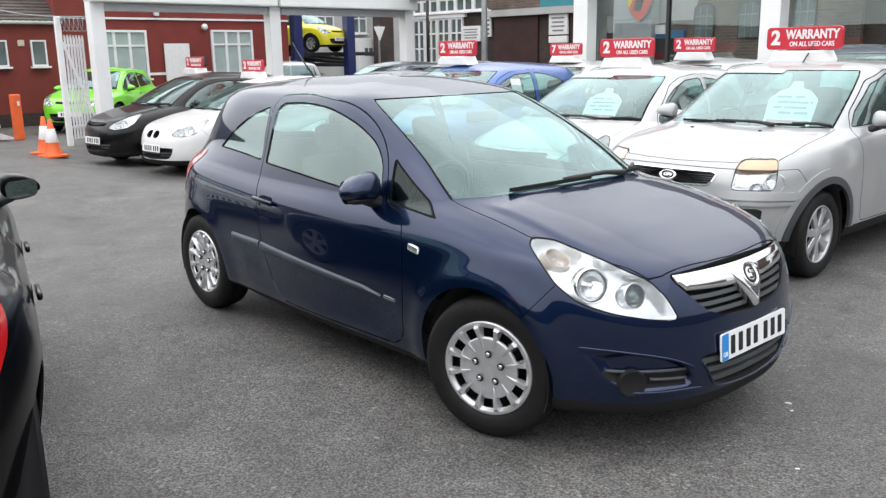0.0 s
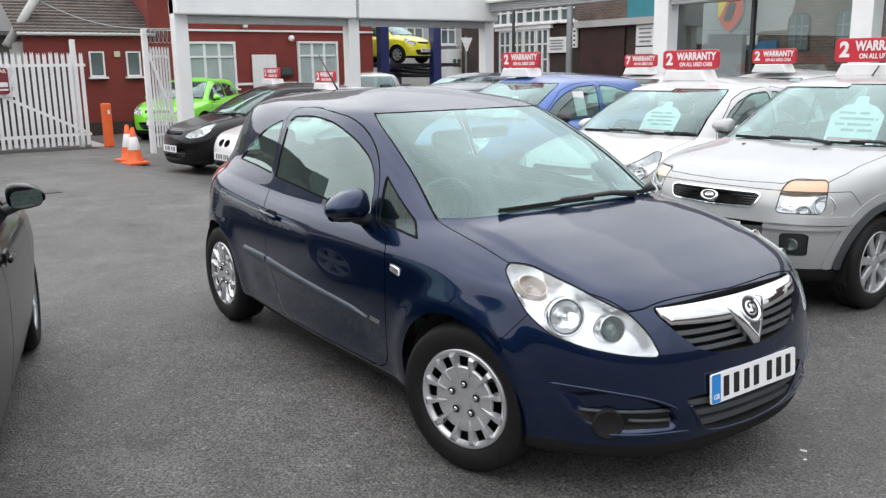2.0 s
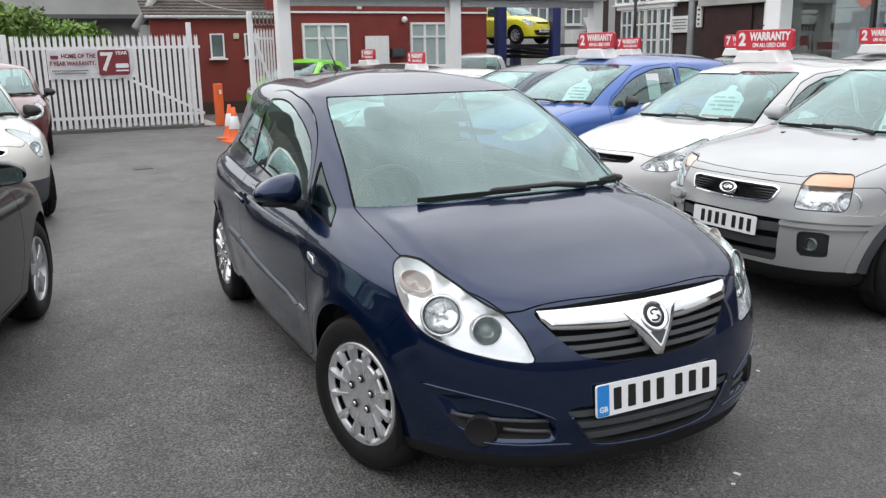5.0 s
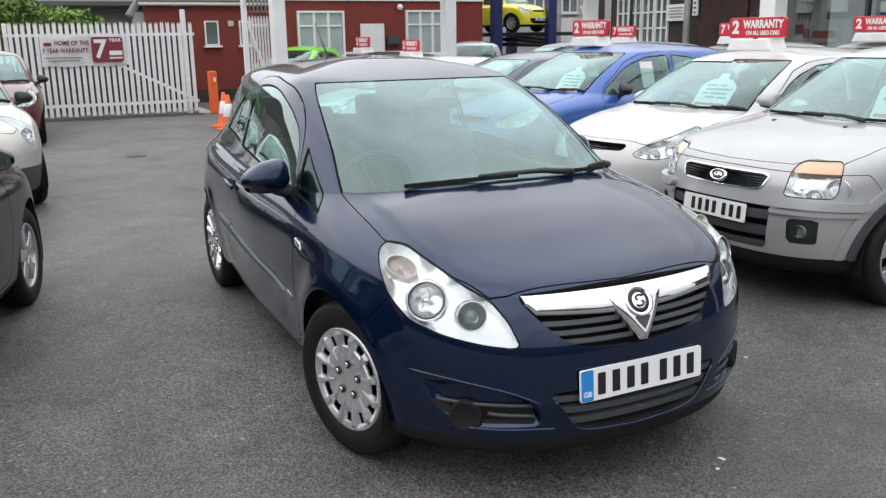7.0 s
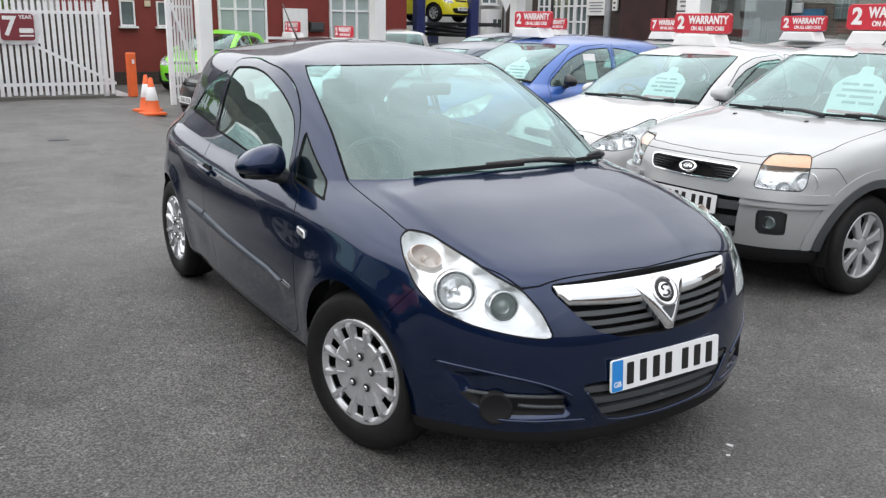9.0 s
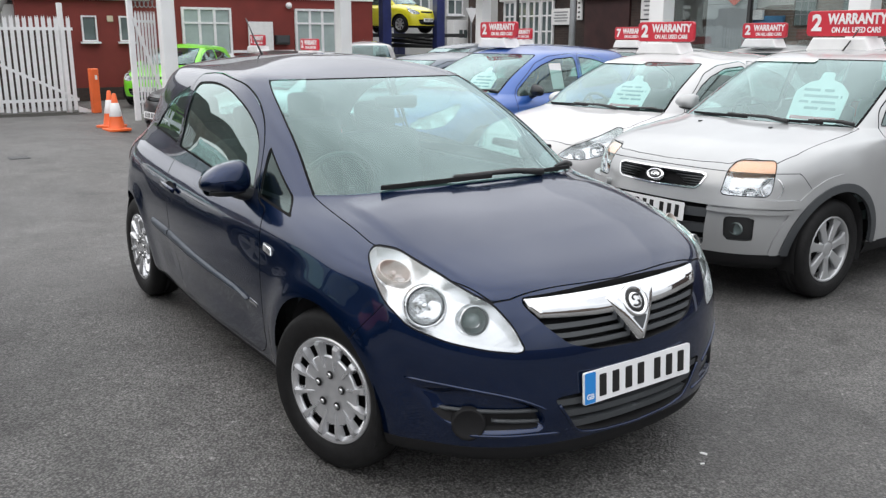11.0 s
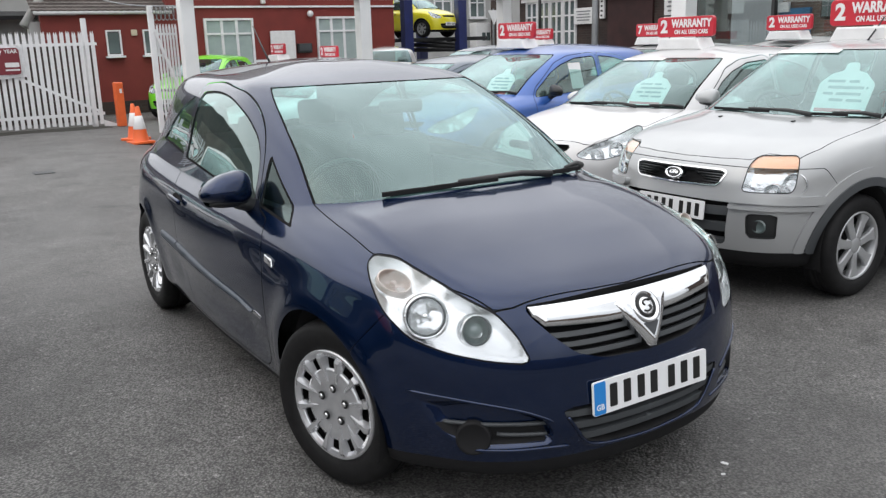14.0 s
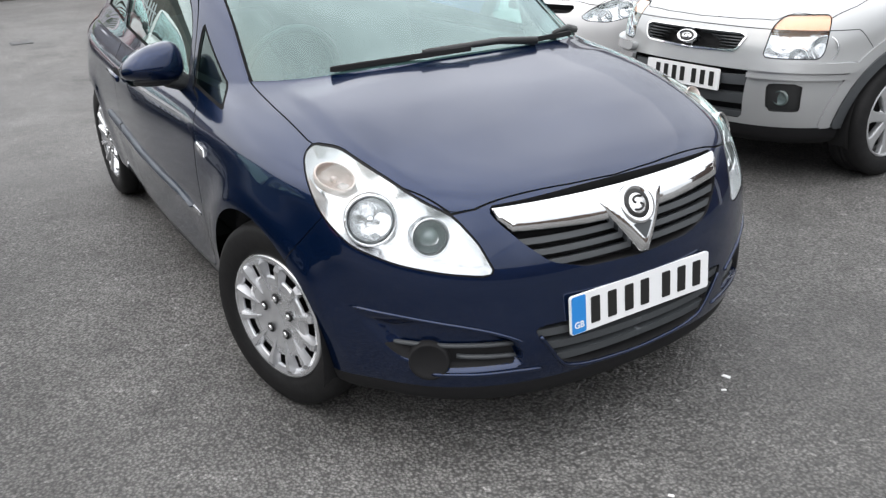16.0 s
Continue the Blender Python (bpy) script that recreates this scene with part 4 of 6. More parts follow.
    ins, rim_d, (D, T) = gap(D, T, fl, 0.0028)
    both("lamp_seal", rim_d, M_GAP, c, "", -0.003, join=False)
    lenses = both("headlamp", ins, M_LENS, c, "clear headlamp lens", 0.0, join=False)
    for k, sd in enumerate((1, -1)):
        Vw, Tw = wall_of(*ins, 0.0, -0.062)
        V, F = merged([(ins[0][:, :3] - ins[0][:, 3:6] * 0.062, ins[1]), (Vw, Tw[:, ::-1])])
        if sd < 0:
            V, F = V * np.array([1, -1, 1]), F[:, ::-1]
        obj("lamp_housing", V, F, lamp_m or M_REFL, lenses[k], label="silver lamp housing")
        lenses[k].visible_shadow = False
        if amber:
            am, _ = clip(*ins, amber - ins[0][:, 2])
            V, F = plain(am[0], am[1], sd < 0)
            obj("indicator", V - np.array([0.012, 0, 0]), F, M_ORANGE_L, lenses[k], label="amber indicator")
        P = ins[0][:, :3]
        q = 0.77 * P[:, 1] - 0.64 * (P[:, 0] - 1.6 * sx)
        bulbs = ((0.494, 0.716, 0.062, M_CHROME), (0.327, 0.688, 0.046, M_CHROME), (0.598, 0.815, 0.040, M_AMBERB)) if lamp_ring else ((0.45, 0.715, 0.058, M_CHROME), (0.31, 0.675, 0.045, M_CHROME))
        for pp, zz, rr, mm in bulbs:
            i = int(np.argmin(np.hypot(q - pp * 0.5 * (sx + sy), P[:, 2] - zz * sz)))
            n = Vector(ins[0][i, 3:6]).lerp(Vector((1, 0, 0)), 0.5).normalized()
            at = Vector(P[i]) - Vector(ins[0][i, 3:6]) * 0.012
            if sd < 0:
                n.y, at.y = -n.y, -at.y
            at_m = Matrix.Translation(at - n * 0.006) @ n.to_track_quat("Z", "Y").to_matrix().to_4x4()
            if lamp_ring and mm is M_AMBERB:
                at_m = at_m @ Matrix.Rotation(sd * 0.5, 4, "Z") @ Matrix.Diagonal((1.3, 0.85, 1, 1))
            bm = revolve([(rr * 1.16, -0.045), (rr * 1.13, -0.004), (rr * 1.08, 0.0), (rr * 1.02, -0.003), (rr * 0.99, -0.010), (rr * 0.85, -0.030), (rr * 0.5, -0.043), (0.0, -0.047)], 28, "z")
            bo = part("lamp_bowl", bm, M_AMBERB if mm is M_AMBERB else M_BOWL, lenses[k], "polished lamp bowl", smooth=True, local=at_m)
            if lamp_ring and mm is not M_AMBERB:
                part("bowl_ring", revolve([(rr * 1.0, -0.012), (rr * 0.96, -0.006), (rr * 0.93, -0.016)], 28, "z"), M_GREYPL, bo, "dark ring inside the bowl", smooth=True)
            if rr == 0.046:
                part("projector_lens", revolve([(0.0, -0.006), (rr * 0.3, -0.010), (rr * 0.52, -0.020), (rr * 0.58, -0.034), (rr * 0.6, -0.045)], 24, "z"), M_WIN, bo, "dark glass projector lens", smooth=True)
            else:
                part("bulb", revolve([(0.0, -0.014), (rr * 0.16, -0.016), (rr * 0.2, -0.024), (rr * 0.2, -0.046)], 16, "z"), mm, bo, smooth=True)
    # grille and intake
    gp = scaled(grille, sy, sz)
    fg = lambda D: np.where(D[:, 0] > 1.3 * sx, sdf(D[:, 1], D[:, 2], gp), 1.0)
    G, (D, T) = clip(D, T, fg(D))
    ip = scaled(intake, sy, sz)
    fi = lambda D: np.where(D[:, 0] > 1.3 * sx, sdf(D[:, 1], D[:, 2], ip), 1.0)
    I, (D, T) = clip(D, T, fi(D))
    for nm, P, z0, z1, n in (("grille", G, 0.575 if chrome else min(p[1] for p in grille) + 0.008, 0.665 if chrome else max(p[1] for p in grille) - 0.008, slats), ("lower_grille", I, 0.29, max(p[1] for p in intake) - 0.01, 3)):
        if not len(P[1]):
            continue
        Vw, Tw = wall_of(*P, 0.0, -0.06)
        V, F = merged([(P[0][:, :3] - P[0][:, 3:6] * 0.06, P[1]), (Vw, Tw[:, ::-1])])
        V2 = V * np.array([1, -1, 1])
        V, F = merged([(V, F), (V2, F[:, ::-1])])
        gr = obj(nm, V, F, M_GAP, c, label="black grille opening")
        for k in range(n):
            zc = (z0 + (z1 - z0) * (k + 0.5) / n) * sz
            hh = (z1 - z0) / n * 0.27 * sz
            s, _ = clip(*P, np.abs(P[0][:, 2] - zc - 0.06 * P[0][:, 1] ** 2) - hh)
            slab("slat", s, M_GREYPL, gr, "dark grey grille slat", -0.008, -0.04)
    if frame_m:
        fr_, _ = clip(*G, -fg(G[0]) - 0.009)
        slab("grille_frame", fr_, frame_m, c, "bright grille frame", 0.008, -0.02)
    if chrome:
        cp = scaled(chrome, sy, sz)
        s = refine(*clip(*refine(*G), sdf(refine(*G)[0][:, 1], refine(*G)[0][:, 2], cp))[0])
        hump = np.sqrt(np.clip(-sdf(s[0][:, 1], s[0][:, 2], cp) / 0.024, 0, 1))[:, None]
        slab("chrome_bar", s, M_CHROME, c, "chrome grille bar", 0.004 + 0.016 * hump, -0.03)
    if vee:
        vp = scaled(vee, sy, sz)
        g2 = refine(*G)
        s = refine(*clip(*g2, sdf(g2[0][:, 1], g2[0][:, 2], vp))[0])
        hump = np.sqrt(np.clip(-sdf(s[0][:, 1], s[0][:, 2], vp) / 0.02, 0, 1))[:, None]
        slab("chrome_vee", s, M_CHROME, c, "chrome grille wedge", 0.014 + 0.016 * hump, -0.01)
        slab("vee_inset", clip(*g2, sdf(g2[0][:, 1], g2[0][:, 2], scaled([(0.036, 0.64), (-0.05, 0.64), (-0.05, 0.60), (0.0, 0.598)], sy, sz)))[0], M_GREYPL, c, "dark inset of the wedge", 0.0315, 0.02)
    if fog:
        ff = lambda D: np.where(D[:, 0] > 1.3 * sx, sdf(D[:, 1], D[:, 2], fog), 1.0)
        Fp, (D, T) = clip(D, T, ff(D))
        Fp = refine(*Fp, 2)
        d = -ff(Fp[0])
        s = np.clip(d / (0.02 + 0.35 * np.clip(Fp[0][:, 1] - 0.60, 0, 1)), 0, 1)
        Fp[0][:, :3] -= Fp[0][:, 3:6] * (0.026 * s * s * (3 - 2 * s))[:, None]
        low, up = clip(*Fp, np.maximum(Fp[0][:, 2] - 0.392, -ff(Fp[0]) * -1 + 0.012))
        for sd in (False, True):
            V, F = plain(*up, sd)
            obj("fog_recess", V, F, paint_m, c)
            V, F = plain(*low, sd)
            fr = obj("fog_panel", V, F, M_MATT, c, label="dark grey fog lamp panel")
            y = -0.60 if sd else 0.60
            part("fog_blank", revolve([(0.0, 0.002), (0.044, 0.002), (0.050, 0.006), (0.055, 0.004), (0.058, -0.03)], 28, "z"), M_MATT, fr, "round black fog lamp blank", smooth=True,
                 local=Matrix.Translation((1.788, y, 0.346)) @ Vector((0.80, -0.6 if sd else 0.6, 0.0)).to_track_quat("Z", "Y").to_matrix().to_4x4())
            flip = -1 if sd else 1
            skin = lambda y_, z_, o_=0.0: skin_point(S, y_, z_, o_, flip)
            for z0, z1, y1 in ((0.392, 0.384, 0.700), (0.352, 0.344, 0.545)):
                part("fog_slat", tube([skin(y1 + (0.40 - y1) * k / 8, z0 + (z1 - z0) * k / 8, -0.019 if k else -0.024) for k in range(9)], 0.007, n=8), M_GREYPL, fr, "dark grey slat", smooth=True)
            part("bumper_crease", tube([skin(y_, z_, 0.0005) for y_, z_ in along([(0.742, 0.488), (0.66, 0.480), (0.57, 0.463), (0.48, 0.438), (0.405, 0.404), (0.385, 0.388)], 18)], [0.001] + [0.0052] * 16 + [0.001], n=10), paint_m, c, "raised crease over the fog panel", smooth=True)
            part("lower_crease", tube([skin(y_, z_, 0.001) for y_, z_ in along([(0.60, 0.307), (0.50, 0.303), (0.40, 0.302), (0.325, 0.298)], 14)], [0.002] + [0.0065] * 12 + [0.002], n=10), paint_m, c, "painted lip under the fog panel", smooth=True)
        rim_ = along([(0.338, 0.40), (0.305, 0.352), (0.272, 0.305), (0.235, 0.283), (0.16, 0.272), (0.0, 0.263)], 18)
        rim_ = [skin_point(S, y_, z_, 0.001, 1) for y_, z_ in rim_]
        part("intake_lip", tube(rim_ + [(x_, -y_, z_) for x_, y_, z_ in rim_[-2::-1]], 0.0058, n=10), paint_m, c, "painted lip round the lower intake", smooth=True)
    if fogbox:
        fx = lambda D: np.where(D[:, 0] > 1.3 * sx, sdf(D[:, 1], D[:, 2], fogbox), 1.0)
        Fp, (D, T) = clip(D, T, fx(D))
        cy = sum(p[0] for p in fogbox) / len(fogbox)
        cz_ = sum(p[1] for p in fogbox) / len(fogbox)
        i = int(np.argmin(np.hypot(Fp[0][:, 1] - cy, Fp[0][:, 2] - cz_)))
        for k, pn in enumerate(slab("fog_surround", Fp, M_BLACK, c, "black fog lamp surround", -0.02, 0.0, sides="two")):
            sd = 1 if k == 0 else -1
            at, n = Vector(Fp[0][i, :3]), Vector(Fp[0][i, 3:6]).lerp(Vector((1, 0, 0)), 0.6).normalized()
            at.y, n.y = sd * at.y, sd * n.y
            part("fog_lamp", revolve([(0.0, -0.004), (0.03, -0.008), (0.036, 0.0), (0.042, -0.015)], 20, "z"), M_WIN, pn, "round dark glass fog lamp", smooth=True, local=Matrix.Translation(at - n * 0.012) @ n.to_track_quat("Z", "Y").to_matrix().to_4x4())
    if badge:
        by, bz, br = badge
        i = int(np.argmin(np.hypot(S.D[:, 1], S.D[:, 2] - bz) + np.where(S.D[:, 0] > 1, 0, 9)))
        n = Vector((S.D[i, 3], 0, S.D[i, 5])).normalized()
        mm = Matrix.Translation(Vector((S.D[i, 0], 0, bz)) + n * 0.028) @ n.to_track_quat("Z", "Y").to_matrix().to_4x4() @ Matrix.Diagonal((by, 1, 1, 1))
        bo = part("badge", revolve([(0.0, 0.002), (br * 0.72, 0.002), (br * 0.78, 0.007), (br * 0.95, 0.007), (br, 0.0), (br, -0.03)], 36, "z"), M_CHROME, c, "chrome maker's badge", smooth=True, local=mm)
        part("badge_field", revolve([(br * 0.5, 0.004), (br * 0.7, 0.004), (br * 0.72, 0.001)], 28, "z"), M_INK, bo, "dark badge ring", smooth=True)
        part("badge_disc", revolve([(0.0, 0.007), (br * 0.4, 0.006), (br * 0.52, 0.003)], 28, "z"), M_REFL, bo, "silver badge disc", smooth=True)
        for k in (0, 1):
            arc = [(br * (0.30 * math.cos(a)) + br * 0.06 * (1 - 2 * k), br * (0.17 * math.sin(a) + 0.16 * (1 - 2 * k)), 0.007) for a in np.linspace(0.6 + math.pi * k, 4.0 + math.pi * k, 9)]
            part("badge_shape", tube(arc, br * 0.06, n=6), M_INK, bo, smooth=True)
    if lip:
        L, (D, T) = clip(D, T, D[:, 2] - lip - (0.008 * np.clip((D[:, 0] - 1.2 * sx) / 0.3, 0, 1) if hero else 0.03) - sill)
        # real plastic lip; the matt black also paints the shade below the bumper
        both("sill_lip", L, M_GREYPL if sill > 0.1 else M_MATT, c, "dark plastic lower lip, its black partly shade under the body")
    tl = scaled(tail, sx, sz)
    tz, (D, T) = clip(D, T, np.where(D[:, 0] < 0, sdf(D[:, 0], D[:, 2], tl), 1.0) + np.where(D[:, 1] < 0.45 * sy, 1.0, 0.0))
    both("tail_lamp", tz, M_RED_L, c, "red tail lamp", 0.003, join=False)
    if flare:
        for xa in (xf, xr):
            for r0, r1, mm, tp in ((0.0, 0.05, M_GREYPL, 0.020), (0.05, 0.105, paint_m, 0.010)):
                rr = np.hypot(D[:, 0] - xa, D[:, 2] - wheel_r - 0.01)
                fl_, _ = clip(D, T, smax(arch + r0 - rr, rr - arch - r1, 0.5 - D[:, 1], lip + 0.03 + sill - D[:, 2]))
                slab("arch_flare", fl_, mm, c, "wheel arch flare", tp, -0.002, sides="two")
    if ledge:
        for z0, z1, tp in ledge:
            le, _ = clip(D, T, smax(z0 - D[:, 2], D[:, 2] - z1, 0.40 - D[:, 1], 1.30 * sx - D[:, 0], arch + 0.10 - np.hypot(D[:, 0] - xf, D[:, 2] - wheel_r)))
            slab("bumper_ledge", le, paint_m, c, "raised bumper ledge", tp, -0.002, sides="two")
    # panels
    bp = scaled(bonnet, sx, sy)
    fb = lambda D: np.where(D[:, 2] > 0.60 * sz, sdf(D[:, 0], D[:, 1], bp), 1.0)
    B, bg_, (D, T) = gap(D, T, fb, 0.0022)
    both("bonnet", B, paint_m, c, "painted bonnet")
    both("bonnet_gap", bg_, M_GAP, c, "", -0.006)
    for dp in doors:
        dp = scaled(dp, sx, sz)
        fd = lambda D: smax(sdf(D[:, 0], D[:, 2], dp), 0.35 - D[:, 1])
        dd, dg, (D, T) = gap(D, T, fd, 0.003)
        dl = both("door", dd, paint_m, c, "painted door", join=False)
        both("door_gap", dg, M_GAP, c, "", -0.006, join=False)
        for k, sd in enumerate((1, -1)):
            hx = (min(p[0] for p in dp) + 0.21)
            ii = np.argmin(np.hypot(dd[0][:, 0] - hx, dd[0][:, 2] - 0.815 * sz))
            y = dd[0][ii, 1]
            hb = bmesh.new()
            add_box(hb, (hx, sd * (y + 0.022), 0.822 * sz), (0.20, 0.018, 0.028), pose(0, 0, 0, 0, 4), 0.008)
            h = part("door_handle", hb, paint_m, dl[k], "painted pull handle", smooth=True)
            part("handle_cup", revolve([(0.0, 0.0005), (0.03, 0.0015), (0.038, 0.003)], 20, "y"), M_GAP, h, smooth=True, local=Matrix.Translation((hx, sd * (y + 0.0005), 0.812 * sz)) @ Matrix.Diagonal((2.0, sd, 1.05, 1)))
    seam = lambda D: smax(-(D[:, 0] - sx * (1.41 + (D[:, 2] / sz - 0.56) * 0.75)), D[:, 2] - 0.80 * sz)
    fb_, fg_, (D, T) = gap(D, T, seam, 0.002)
    both("front_bumper", fb_, paint_m, c, "painted front bumper")
    for piece in loose(*fg_):
        both("bumper_gap", piece, M_GAP, c, "", -0.005, join=False)
    both("body", (D, T), paint_m, c, "painted steel body")
    # wheels
    for xa, st in ((xf, steer), (xr, 0.0)):
        for sd in (1, -1):
            wheel(c, "wheel", (xa, sd * (track - (0.055 if hero and xa < 0 else 0.0)) * sy, wheel_r), wheel_r, 0.19, rim, style, sd, st, spokes)
    part("underbody", box((0, 0, 0.34), (3.5 * sx, 1.0 * sy, 0.26)), M_GAP, c)
    ub = bmesh.new()
    add_box(ub, (0, 0, 0.27), (0.9 * sx, 1.5 * sy, 0.1))
    part("floor_pan", ub, M_GAP, c)
    interior(c, sx, sy, sz, cowl * sx, cz * sz)
    for sd in (1, -1):
        mirror_unit(c, (mirror_at[0] * sx - (0.10 if hero and sd > 0 else 0.0), sd * mirror_at[1] * sy - (0.07 if hero and sd > 0 else 0.0), mirror_at[2] * sz), sd, mirror_paint or paint_m, fold=68 if hero and sd > 0 else 0, size=(0.10, 0.215, 0.15) if hero else (0.085, 0.18, 0.13))
    number_plate(c, R[3][3] + 0.004, plate_z * sz, 4, band=hero)
    number_plate(c, R[4][4] - (0.08 if hero else 0.02), 0.75 * sz, 4, True)

    def on_glass(v_, y):
        o_ = S.D[np.argsort(np.abs(S.D[:, 8] - v_) * 0.3 + np.abs(S.D[:, 1] - abs(y)) + np.where(S.D[:, 6] > 0.3, 0, 9))[:4]]
        return (float(o_[:, 0].mean()), y, float(o_[:, 2].mean()) + 0.006)
    g0 = win_v[0]
    wiper(c, on_glass(g0 - 0.10, 0.67 * sy), on_glass(g0 + 0.12, 0.44 * sy), on_glass(g0 + 0.08, 0.27 * sy), 0.012)
    wiper(c, on_glass(g0 - 0.20, 0.33 * sy), on_glass(g0 + 0.16, -0.14 * sy), on_glass(g0 + 0.12, -0.46 * sy), 0.012)
    c.matrix_world = m
    return c, S


def roof_sign(x, y, z, rz, figure="2"):
    s = new("roof_sign")
    tagged(s, "red warranty board on a white roof stand", "sign", "warranty signs on the cars")
    b = prism([(-0.27, -0.03), (0.27, -0.03), (0.21, 0.08), (-0.21, 0.08)], -0.12, 0.12, "x", bevel=0.012)
    part("stand", b, M_SIGNWHITE, s, "white plastic roof stand")
    bd = part("board", prism(round_rect(0.66, 0.19, 0.035, 5, 0, 0.185), -0.022, 0.022, "x", bevel=0.006), M_SIGNRED, s, "red board with white lettering")
    face = Matrix(((0, 0, 1, 0.024), (1, 0, 0, 0), (0, 1, 0, 0), (0, 0, 0, 1)))
    text("lettering", figure, 0.165, M_SIGNWHITE, bd, face @ Matrix.Translation((-0.245, 0.185, 0)), bold=0.04)
    text("lettering", "WARRANTY", 0.105, M_SIGNWHITE, bd, face @ Matrix.Translation((0.075, 0.214, 0)), stretch=0.78, bold=0.035)
    text("lettering", "ON ALL USED CARS", 0.056, M_SIGNWHITE, bd, face @ Matrix.Translation((0.075, 0.135, 0)), stretch=0.77)
    s.matrix_world = pose(x, y, z, 0, 0, rz)
    return s


FUSION_RINGS = [
    (0.20, 0.22, 0.28, 1.84, -1.86, 0.760, 8, 3.0, 3),
    (0.25, 0.26, 0.31, 1.93, -1.93, 0.815, 8, 3.0, 3),
    (0.40, 0.40, 0.45, 1.975, -1.98, 0.840, 8, 3.0, 3),
    (0.53, 0.55, 0.58, 1.985, -1.99, 0.852, 8, 3.0, 3),
    (0.64, 0.70, 0.70, 1.965, -1.97, 0.857, 8, 3.0, 3),
    (0.74, 0.82, 0.85, 1.935, -1.95, 0.853, 8, 3.1, 4),
    (0.83, 0.90, 0.95, 1.86, -1.92, 0.838, 8, 3.4, 4),
    (0.905, 0.95, 1.00, 1.68, -1.90, 0.815, 8, 4.0, 4),
    (0.965, 0.975, 1.02, 1.42, -1.88, 0.790, 7, 4.2, 4),
    (1.015, 0.995, 1.04, 1.18, -1.86, 0.775, 7, 3.4, 3),
    (1.05, 1.015, 1.06, 1.08, -1.85, 0.765, 7, 3.0, 2),
    (1.17, 1.14, 1.18, 0.84, -1.82, 0.735, 7, 3.0, 2),
    (1.29, 1.26, 1.30, 0.60, -1.77, 0.700, 7, 3.0, 2),
    (1.39, 1.37, 1.40, 0.38, -1.70, 0.655, 7, 3.2, 2),
    (1.445, 1.44, 1.45, 0.22, -1.62, 0.580, 7, 3.2, 2),
    (1.475, 1.475, 1.47, 0.03, -1.45, 0.420, 5, 3.0, 2),
    (1.49, 1.495, 1.485, -0.18, -1.20, 0.200, 4, 2.5, 2),
    (1.495, 1.50, 1.49, -0.36, -0.90, 0.0, 3, 2.0, 2),
]
FUSION_LAMP = rounded([(0.148, 0.666), (0.188, 0.812), (0.245, 0.862), (0.458, 0.870), (0.438, 0.70), (0.415, 0.666)], 0.03)
FUSION_GRILLE = rounded([(-0.4, 0.775), (0.33, 0.78), (0.355, 0.765), (0.325, 0.70), (0.30, 0.682), (0.0, 0.672), (-0.4, 0.672)], 0.02)
FUSION_INTAKE = rounded([(-0.5, 0.60), (0.40, 0.60), (0.405, 0.585), (0.38, 0.36), (0.365, 0.345), (-0.5, 0.34)], 0.015)
FUSION_FOG = rounded([(0.50, 0.545), (0.645, 0.545), (0.635, 0.40), (0.50, 0.40)], 0.02)
FUSION_BONNET = [(1.86, -0.1), (1.86, 0.0), (1.85, 0.25), (1.82, 0.44), (1.74, 0.50), (1.70, 0.66), (1.55, 0.70), (1.1, 0.70), (0.90, 0.69), (1.05, 0.45), (1.10, 0.2), (1.11, 0.0), (1.11, -0.1)]
FUSION_WIN = [
    rounded([(-0.36, 1.045), (-0.38, 1.40), (-0.02, 1.39), (0.28, 1.32), (0.62, 1.13), (0.74, 1.02), (0.10, 1.03)], 0.03),
    rounded([(-1.22, 1.07), (-1.20, 1.36), (-0.80, 1.40), (-0.46, 1.40), (-0.43, 1.05), (-0.80, 1.06)], 0.03),
]
FUSION_DOOR = [
    rounded([(-0.40, 1.05), (-0.42, 1.42), (-0.02, 1.415), (0.30, 1.345), (0.68, 1.12), (0.78, 0.98), (0.76, 0.74), (0.74, 0.5), (0.68, 0.33), (-0.40, 0.325), (-0.41, 0.6)], 0.04),
    rounded([(-0.415, 1.05), (-0.435, 1.42), (-0.80, 1.425), (-1.22, 1.385), (-1.25, 1.05), (-1.2, 0.85), (-1.05, 0.7), (-0.93, 0.5), (-0.90, 0.35), (-0.80, 0.33), (-0.42, 0.33), (-0.425, 0.6)], 0.04),
]
SWEPT_LAMP = rounded([(0.66, 0.86), (0.62, 0.875), (0.44, 0.80), (0.24, 0.725), (0.15, 0.66), (0.19, 0.635), (0.34, 0.625), (0.50, 0.66), (0.60, 0.74)], 0.03)
ROUND_LAMP = [(0.46 + 0.105 * math.cos(a), 0.755 + 0.13 * math.sin(a)) for a in np.linspace(0, 2 * math.pi, 21)[:-1]]
SMALL_GRILLE = rounded([(-0.4, 0.73), (0.36, 0.735), (0.33, 0.68), (0.0, 0.665), (-0.4, 0.665)], 0.02)
WIDE_INTAKE = rounded([(-0.5, 0.46), (0.50, 0.46), (0.47, 0.36), (0.40, 0.29), (0.0, 0.27), (-0.5, 0.27)], 0.03)


# ---------------------------------------------------------------- setting
def structure(name, bm, material, label, cat, smooth=False):
    return tagged(part(name, bm, material, smooth=smooth), label, cat, kind="structure")


def ease(a, b, v):
    u = min(max((v - a) / (b - a), 0.0), 1.0)
    return u * u * (3 - 2 * u)


def ground_z(x, y):
    """The yard falls a little towards a gully under the far end of the row."""
    return -0.15 * ease(-5.0, -8.0, x) * ease(-12.7, -11.5, x) * ease(0.9, 2.5, y) * ease(7.6, 6.2, y)


